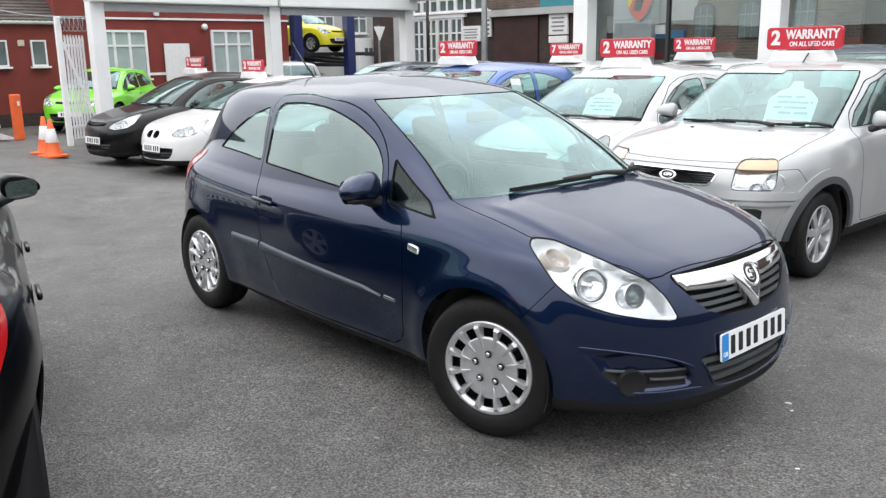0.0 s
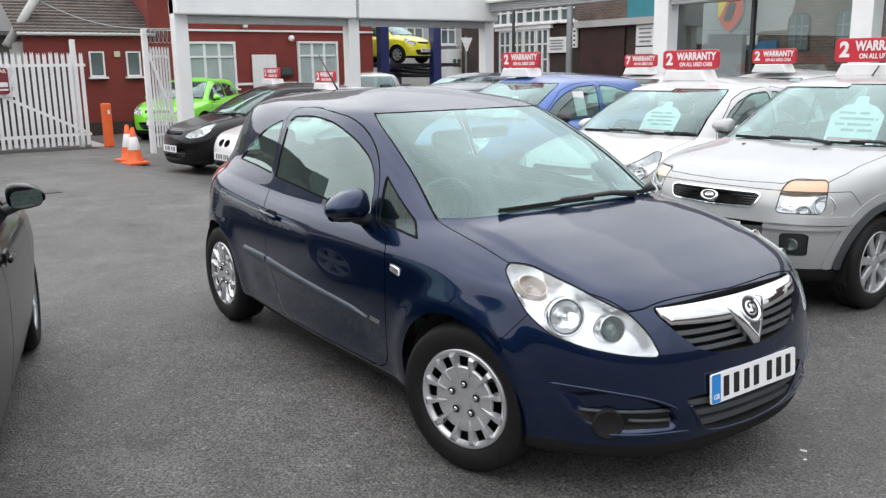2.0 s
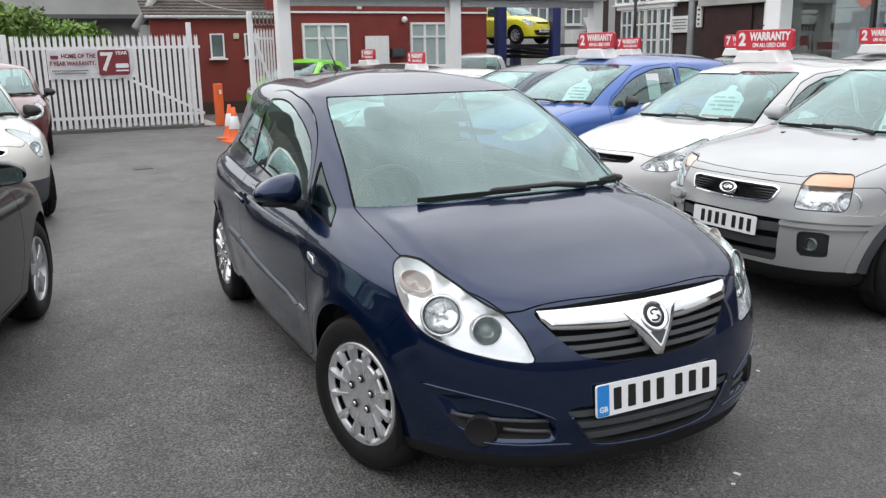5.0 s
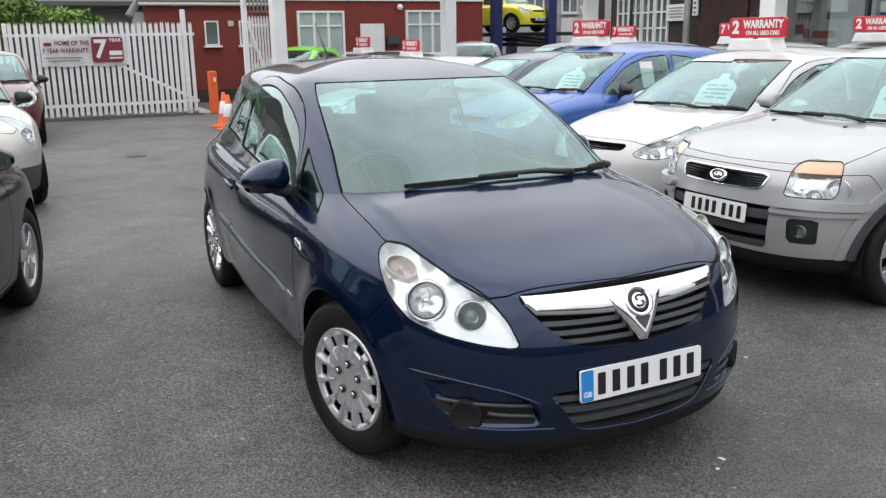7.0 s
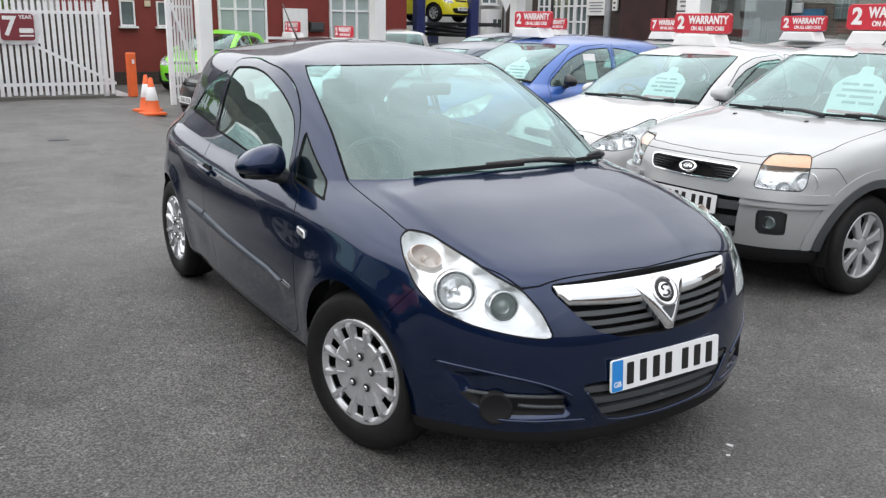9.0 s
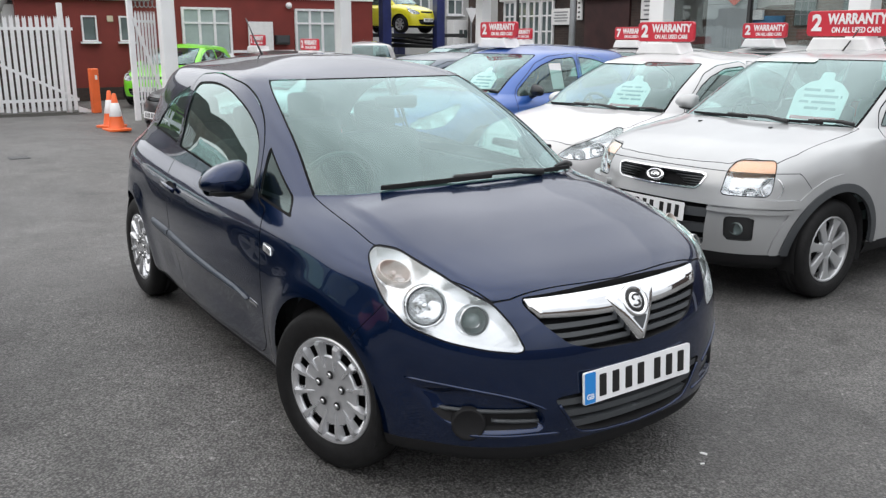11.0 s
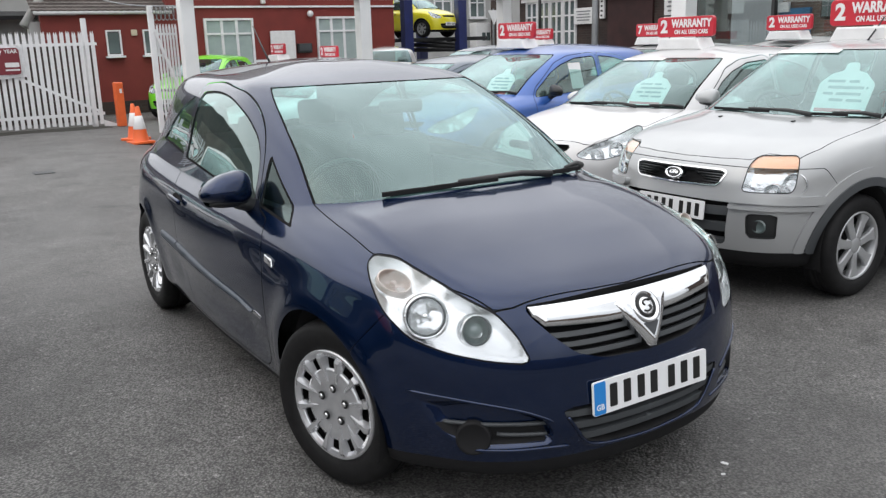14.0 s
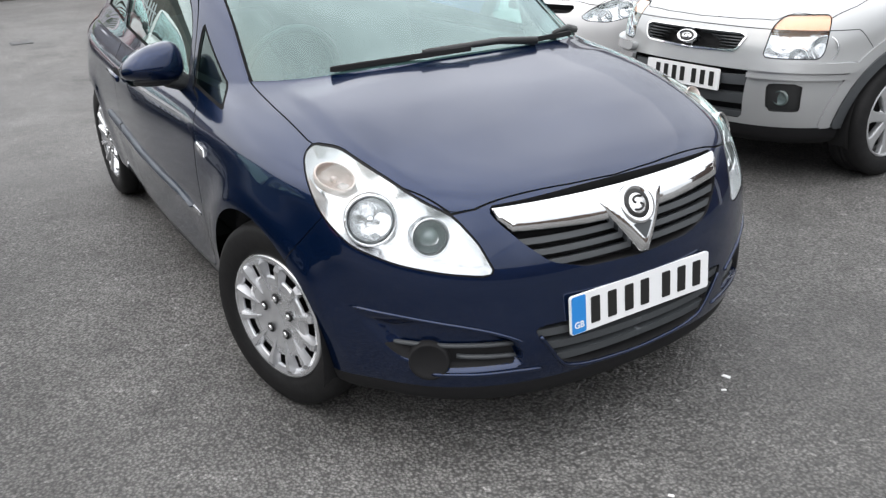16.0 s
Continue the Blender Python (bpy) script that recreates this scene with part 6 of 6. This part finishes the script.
for bd_, xx, z0, w_, nn, st in ((b1, -17.18, 2.36, 0.66, 4, 0.09), (b2, -13.44, 2.58, 0.5, 4, 0.12), (b4, -16.35, 2.62, 0.09, 4, 0.14), (b5, -14.59, 3.14, 0.18, 2, 0.15)):
    for k in range(nn):
        part("print_bar", box((xx, 16.925, z0 - st * k), (w_ * (1 - 0.15 * (k % 2)), 0.01, st * 0.4)), M_STEEL if bd_ is not b4 else M_INK, bd_)
structure("sign_teal", box((-13.45, 16.95, 3.15), (1.35, 0.12, 0.55)), M_TEAL, "plain teal sign board", "sign")
structure("wall_brown", box((-15.2, 16.96, 3.2), (2.25, 0.12, 0.6)), M_BRICK, "brown panel over the doorway", "wall")
structure("lintel", box((-14.5, 16.93, 2.81), (3.6, 0.2, 0.2)), M_RENDER, "grey concrete lintel", "lintel")
structure("door_1", box((-15.2, 17.02, 1.35), (1.85, 0.1, 2.7)), mat("dark_doorway", (0.035, 0.012, 0.012), 0.6, noise_scale=2, noise_amt=0.4), "dark red loading door", "door")
lp_ = new("street_lamp")
tagged(lp_, "grey steel street lamp column", "street lamp")
part("pole", tube([(0, 0, 0), (0, 0, 1.2), (0, 0, 6.5)], [0.11, 0.10, 0.07], n=12), M_STEEL, lp_, smooth=True)
part("lamp_arm", tube([(0, 0, 6.4), (0, -0.5, 6.6), (0, -1.0, 6.62)], 0.04), M_STEEL, lp_)
part("lantern", box((0, -1.2, 6.6), (0.22, 0.5, 0.12), None, 0.03), M_STEEL, lp_)
lp_.matrix_world = pose(-15.2, 15.6, 0)
tagged(part("dark_pipe", tube([(-18.95, 16.6, 0), (-18.95, 16.6, 4.6)], 0.05), M_BLACK, smooth=True), "black pole in front of the shop windows", "pole")

# glazed showroom bays: pylon with a shield, glass front, brick beyond
pyl = new("pylon_sign")
tagged(pyl, "grey panelled pylon with a red and yellow shield", "sign")
part("pylon_panel", box((0, 0, 1.2), (1.25, 0.35, 2.4), None, 0.01), M_PYLON, pyl)
part("pylon_panel", box((0, 0, 3.41), (1.25, 0.35, 2.0), None, 0.01), M_PYLON, pyl)
sh = rounded([(-0.36, 0.46), (0.36, 0.46), (0.37, -0.05), (0.22, -0.32), (0.0, -0.50), (-0.22, -0.32), (-0.37, -0.05)], 0.06)
part("shield_rim", prism([(x * 1.06, z * 1.05 + 2.85) for x, z in sh], -0.27, -0.18, "y"), M_STEEL, pyl, local=pose(0.28, 0, 0))
part("shield", prism([(x, z + 2.85) for x, z in sh], -0.285, -0.26, "y"), M_SHRED, pyl, "red shield", local=pose(0.28, 0, 0))
part("shield_yellow", prism([(-0.35, 3.31), (0.02, 3.31), (-0.30, 2.72), (-0.36, 2.80)], -0.295, -0.28, "y"), M_YEL, pyl, "yellow half of the shield", local=pose(0.28, 0, 0))
part("shield_mark", prism(rounded([(-0.16, 2.62), (0.06, 2.62), (0.20, 3.05), (0.02, 3.12), (-0.10, 2.9)], 0.05), -0.30, -0.285, "y"), M_INK, pyl, "plain black emblem shape", local=pose(0.28, 0, 0))
pyl.matrix_world = pose(-10.5, 16.7, 0)
structure("wall_gable", prism([(-10.2, 0), (-4.6, 0), (-4.6, 3.2), (-8.6, 3.2), (-8.85, 2.35), (-9.5, 2.35), (-10.2, 2.2)], 16.85, 17.0, "y"), M_BRICK, "brown brick building with arched windows", "wall")
structure("wall_panel", box((-9.5, 17.0, 3.1), (1.5, 0.06, 1.6)), M_RENDER, "pale grey panel above the brick", "wall")
for k, x in enumerate((-8.5, -7.27, -5.9)):
    w = new("window_%d" % (k + 20))
    tagged(w, "dark arched window in the brick wall", "window", kind="structure")
    ap = [(-0.26, -0.45), (0.26, -0.45), (0.26, 0.25)] + [(0.26 * math.cos(a), 0.25 + 0.16 * math.sin(a)) for a in np.linspace(0.2, math.pi - 0.2, 8)] + [(-0.26, 0.25)]
    part("window_frame", prism([(a * 1.12, b * 1.06) for a, b in ap], -0.03, 0.0, "y"), M_BRICKD, w)
    part("pane", prism(ap, -0.04, -0.03, "y"), M_WIN, w)
    for xx in (-0.09, 0.09):
        part("mullion", box((xx, -0.045, -0.05), (0.025, 0.02, 0.8)), M_STEEL, w)
    for zz in (-0.2, 0.1):
        part("transom", box((0, -0.045, zz), (0.5, 0.022, 0.025)), M_STEEL, w)
    w.matrix_world = pose(x, 16.84, 2.32)
structure("door_2", box((-9.6, 16.80, 1.05), (1.12, 0.1, 2.1)), M_BLUEDOOR, "blue framed doorway in brick", "door")
# solid near-black box paints the shade inside the doorway
structure("door_3", box((-9.6, 16.76, 0.95), (0.85, 0.1, 1.9)), M_GAP, "solid black panel painting the shade of a doorway", "door")
board("notice_board", -9.72, 2.13, 0.3, 0.24, M_SIGNWHITE, "small white sign above a blue doorway").location.y -= 0.25
structure("mullion_1", box((-5.35, 10.42, 1.35), (0.06, 0.08, 2.6)), M_BLACK, "thin black glazing bar of the showroom", "glazing bar")
for k, (x0, x1) in enumerate(((-6.95, -5.4), (-5.3, -3.5), (-3.1, 0.4))):
    g_ = structure("glazing_%d" % (k + 1), box(((x0 + x1) / 2, 10.42, 1.33), (x1 - x0, 0.012, 2.62)), glass("showroom_glass_%d" % k, (0.8, 0.84, 0.84), 0.0, 0.08), "clear showroom glass", "glass")
    g_.visible_shadow = False

# plain walls added round the yard to close it and darken low reflections
structure("wall_south", box((-4, -17, 1.3), (60, 0.5, 2.6)), M_BRICKD, "plain brick wall added out of view to close the yard", "wall")
structure("wall_east", box((17, 0, 1.3), (0.5, 34, 2.6)), M_BRICK, "plain brick wall added out of view to close the yard", "wall")
structure("wall_fence", box((-16.3, -10, 1.3), (0.4, 14, 2.6)), M_BRICK, "plain wall added out of view beyond the fence, for reflections", "wall")
structure("wall_back", box((-34, 6, 3.0), (0.5, 46, 6.0)), M_BRICKD, "plain dark wall added far behind the yard to close it", "wall")

# dark strip with a ragged edge along the foot of the gate
db = bmesh.new()
rnd = random.Random(11)
edge = [(-15.02 + 0.16 * noise.noise(Vector((0.0, y * 1.3, 2.0))) + rnd.uniform(-0.02, 0.02), y) for y in np.linspace(1.9, -2.6, 60)]
prism(edge + [(-15.75, -2.6), (-15.75, 1.9)], 0.0, 0.006, "z", db)
tagged(part("dark_strip", db, mat("dark_ground", (0.030, 0.028, 0.022), 0.85, noise_scale=5, noise_amt=0.5, bump=0.6, bump_scale=40)), "dark uneven strip along the foot of the gate", "dirt", kind="structure")

# drain, litter
dr = new("drain_cover")
tagged(dr, "dark slotted iron drain cover in the tarmac", "drain cover")
part("drain_frame", box((0, 0, 0.003), (0.26, 0.26, 0.006)), M_GREYPL, dr)
for k in range(5):
    part("drain_bar", box((0, -0.1 + 0.05 * k, 0.008), (0.30, 0.018, 0.008)), M_BLACK, dr)
dr.matrix_world = pose(-8.6, -0.38, 0)
for x, y, r, s_ in ((1.93, 0.43, 20, 0.015), (1.98, 0.36, 70, 0.009), (2.25, -0.15, 40, 0.009), (1.2, 1.3, 10, 0.01), (2.6, -1.4, 5, 0.008), (2.9, 0.3, 50, 0.01)):
    tagged(part("litter_scrap", prism(rounded([(-s_, -s_ * 0.4), (s_, -s_ * 0.5), (s_ * 0.9, s_ * 0.4), (-s_ * 0.7, s_ * 0.5)], s_ * 0.2, 2), 0, 0.003, "z"), M_SIGNWHITE, local=pose(x, y, 0, 0, 0, r)), "tiny pale scrap lying on the tarmac", "litter")

# ---------------------------------------------------------------- cars
corsa, CS = car("hatchback_car", "dark blue three-door hatchback with silver wheel trims", M_NAVY, Matrix.Identity(4), nu=220, nv=150, win=CORSA_WIN, doors=CORSA_DOOR, fog=CORSA_FOG,
                chrome=CORSA_CHROME, vee=CORSA_VEE, wheel_r=0.308, rim=0.203, style="cover", steer=17, hero=True, arch=0.342, axles=(1.19, -1.41), track=0.728, lip=0.252, badge=(1.0, 0.682, 0.058))


def shell_y(x, z):
    i = np.argmin(np.hypot(CS.D[:, 0] - x, CS.D[:, 2] - z) + np.where(CS.D[:, 1] > 0.5, 0, 9))
    return float(CS.D[i, 1])


# rubbing strips, repeaters, aerial
for sd in (1, -1):
    for x0, x1, z0, z1, zb0, zb1 in ((-0.90, -0.562, 0.590, 0.587, 0.545, 0.529), (-0.552, 0.555, 0.586, 0.516, 0.528, 0.490)):
        bm = bmesh.new()
        n = 16
        rows = []
        for k in range(n + 1):
            x = x0 + (x1 - x0) * k / n
            za, zb = z0 + (z1 - z0) * k / n, zb0 + (zb1 - zb0) * k / n
            if x1 > 0 and k > n - 2:
                za -= (za - zb) * 0.3 * (k - n + 2)
            prof = [(0.0, zb), (0.010, zb + 0.006), (0.014, (za + zb) / 2), (0.010, za - 0.006), (0.0, za)]
            rows.append([bm.verts.new((x, sd * (shell_y(x, z) + o), z)) for o, z in prof])
        for a_, b_ in zip(rows, rows[1:]):
            for j in range(4):
                bm.faces.new((a_[j], a_[j + 1], b_[j + 1], b_[j]) if sd > 0 else (a_[j], b_[j], b_[j + 1], a_[j + 1]))
        bm.faces.new(rows[0])
        bm.faces.new(rows[-1])
        part("rubbing_strip", bm, M_STRIP, corsa, "blue-grey rubbing strip", smooth=True)
    part("side_repeater", box((0.80, sd * (shell_y(0.80, 0.762) + 0.002), 0.762), (0.07, 0.012, 0.034), pose(0, 0, 0, 0, 10), 0.006), M_REFL, corsa, "small clear side repeater", smooth=True)
    part("model_mark", box((0.615, sd * (shell_y(0.615, 0.495) + 0.002), 0.497), (0.085, 0.004, 0.016), pose(0, 0, 0, 0, 4), 0.003), M_CHROME, corsa, "small chrome script mark")
part("aerial", tube([(-1.18, 0, 1.455), (-1.30, 0, 1.56), (-1.42, 0, 1.68)], [0.007, 0.005, 0.003]), M_BLACK, corsa, "black roof aerial", smooth=True)
part("interior_mirror", box((0.38, 0.0, 1.27), (0.04, 0.22, 0.06), None, 0.015), M_BLACK, corsa, "black interior mirror", smooth=True)


def price_card(m):
    o = new("price_card")
    tagged(o, "pale tag-shaped price card behind the windscreen", "card", "price cards in the cars")
    part("card", prism(rounded([(-0.26, 0), (0.26, 0), (0.27, 0.30), (0.16, 0.40), (0.07, 0.42), (0.06, 0.50), (-0.06, 0.50), (-0.07, 0.42), (-0.16, 0.40), (-0.27, 0.30)], 0.03), -0.002, 0.002, "x"), M_CARD, o)
    for k in range(4):
        for x0, x1 in (((-0.19, -0.02), (0.02, 0.12)), ((-0.17, 0.18), (0.2, 0.22)), ((-0.2, -0.1), (-0.07, 0.17)), ((-0.12, 0.02), (0.05, 0.2)))[k]:
            part("print_bar", prism(round_rect(x1 - x0, 0.026, 0.006, 2, (x0 + x1) / 2, 0.32 - 0.06 * k), 0.002, 0.003, "x"), M_CARDINK, o)
    part("print_bar", prism(round_rect(0.46, 0.035, 0.006, 2, 0, 0.04), 0.002, 0.003, "x"), M_SIGNRED, o)
    o.matrix_world = m @ Matrix.Diagonal((0.74, 0.74, 0.76, 1))


fus, _ = car("tall_hatchback", "silver tall five-door hatchback with amber indicators", M_SILVER, pose(0.22, 3.97, 0, 0, 0, -90), rings=FUSION_RINGS, nu=150, nv=110, win=FUSION_WIN, doors=FUSION_DOOR, lamp=FUSION_LAMP,
             bonnet=FUSION_BONNET, grille=FUSION_GRILLE, intake=FUSION_INTAKE, fogbox=FUSION_FOG, tail=CORSA_TAIL, wheel_r=0.31, rim=0.205, spokes=7, plate_z=0.535, axles=(1.27, -1.25), arch=0.355,
             cowl=1.02, cz=1.0, mirror_at=(0.60, 0.92, 1.065), lamp_ring=False, amber=0.800, badge=(1.9, 0.724, 0.036), sill=0.06, slats=6, sticker=True, ledge=((0.60, 0.648, 0.036), (0.565, 0.592, 0.022)), lamp_m=M_BOWL, flare=True, frame_m=M_CHROME)
roof_sign(0.12, 4.15, 1.49, -90)
part("aerial", tube([(0.05, 0.0, 1.455), (-0.10, 0, 1.58), (-0.25, 0, 1.72)], [0.007, 0.005, 0.003]), M_BLACK, fus, "black roof aerial", smooth=True)
for y in (-0.28, 0.28):
    part("washer_jet", box((1.22, y, 1.004), (0.03, 0.02, 0.014), None, 0.004), M_BLACK, fus)
price_card(pose(0.40, 3.34, 1.0, 0, 0, -90) @ pose(0, 0, 0, 0, -28))
wht, _ = car("white_hatchback", "white five-door hatchback with a price card", M_WHITE, pose(-1.93, 4.45, 0, 0, 0, -84), sx=1.05, sy=1.02, sz=0.975, nu=120, nv=90, lamp=SWEPT_LAMP, grille=SMALL_GRILLE, intake=WIDE_INTAKE, lamp_ring=False, spokes=5, sticker=True, lamp_m=M_BOWL)
roof_sign(-2.05, 4.62, 1.44, -86)
price_card(pose(-1.80, 3.80, 0.93, 0, 0, -84) @ pose(0, 0, 0, 0, -40))
blu, _ = car("blue_hatchback", "bright blue five-door hatchback in the row", M_BLUE, pose(-4.45, 4.6, 0, 0, 0, -83), sx=1.06, sy=1.02, sz=1.0, nu=110, nv=84, lamp=SWEPT_LAMP, grille=SMALL_GRILLE, intake=WIDE_INTAKE, lamp_ring=False, mirror_paint=M_BLACK)
roof_sign(-4.72, 4.62, 1.475, -86)
price_card(pose(-4.25, 3.92, 0.93, 0, 0, -83) @ pose(0, 0, 0, 0, -40))
tagged(part("window_card", prism(round_rect(0.20, 0.30, 0.01), -0.002, 0.002, "x"), M_CARD, local=pose(-3.745, 4.72, 1.13, 0, -16, 7)), "pale price sheet in the blue car's side window", "card")
lo = dict(nu=84, nv=66, lamp=SWEPT_LAMP, grille=SMALL_GRILLE, intake=WIDE_INTAKE, lamp_ring=False)
car("slate_hatchback", "dark slate five-door car in the row", M_SLATE, pose(-6.75, 4.8, ground_z(-6.75, 4.8), 0, 0, -86), sx=1.08, sy=1.02, sz=0.98, **lo)
car("white_coupe", "white hatchback with twin-oval grille in the row", M_WHITE_B, pose(-9.0, 4.22, ground_z(-9.0, 4.2), 0, 0, -86), sx=1.06, sy=0.98, sz=0.96, **{**lo, "grille": rounded([(0.025, 0.63), (0.05, 0.60), (0.15, 0.60), (0.19, 0.65), (0.17, 0.71), (0.05, 0.72), (0.02, 0.69)], 0.03), "slats": 0})
roof_sign(-9.6, 4.4, 1.41 + ground_z(-9.2, 4.4), -90)
car("black_hatchback", "glossy black five-door hatchback by the column", M_BLACKP, pose(-10.8, 3.9, ground_z(-10.8, 3.9), 0, 0, -86), sy=0.96, **lo)
roof_sign(-11.35, 4.2, 1.475 + ground_z(-11.0, 4.2), -90)
car("black_family_car", "black five-door car with alloy wheels", M_BLACKP, pose(-0.645, -2.92, 0, 0, 0, 165.9), nu=140, nv=100, lamp=SWEPT_LAMP, grille=SMALL_GRILLE, intake=WIDE_INTAKE, lamp_ring=False, spokes=5)
car("small_city_car", "pale silver small car with round headlamps", M_BEIGE, pose(-6.27, -2.66, 0, 0, 0, 11), mirror_paint=M_BLACK, sx=0.93, sy=0.97, sz=1.03, nu=110, nv=84, lamp=ROUND_LAMP, grille=SMALL_GRILLE, intake=WIDE_INTAKE, lamp_ring=False, sill=0.19, frame_m=M_CHROME)
car("maroon_hatchback", "dark maroon hatchback parked by the gate", M_REDP, pose(-12.3, -2.25, 0, 0, 0, 0), mirror_paint=M_BLACK, **lo)
car("green_hatchback", "bright green hatchback behind the frame", M_GREENP, pose(-17.0, 4.6, 0, 0, 0, -46), sx=0.88, sz=0.95, **lo)
car("yellow_city_car", "yellow small car raised on the lift", M_YELLOWP, pose(-23.3, 14.3, 1.71, 0, 0, 18), sx=0.88, sy=0.93, **lo)
car("pale_hatchback", "white hatchback standing inside the frame", M_WHITE, pose(-15.6, 8.9, 0, 0, 0, 150), **lo)
car("white_saloon", "white car in the second row", M_WHITE, pose(-5.7, 8.0, 0, 0, 0, -90), sz=0.98, **lo)
roof_sign(-5.7, 8.0, 1.45, -90, "7")
car("white_city_car", "white car with a dark roof in the second row", M_WHITE, pose(-3.3, 8.0, 0, 0, 0, -90), **lo)
roof_sign(-3.25, 7.9, 1.48, -90)
car("grey_estate", "grey tall estate car with roof rails", M_SLATE, pose(-1.2, 8.2, 0, 0, 0, -90), sx=1.08, sy=1.03, sz=1.1, **lo)
car("white_runabout", "white car with a warranty sign in the second row", M_WHITE, pose(-8.75, 8.3, 0, 0, 0, -90), sz=0.98, **lo)
roof_sign(-8.75, 8.3, 1.45, -90, "7")
car("dark_saloon", "dark grey car in the second row", M_SLATE, pose(-10.9, 8.4, 0, 0, 0, -80), sz=0.98, **lo)
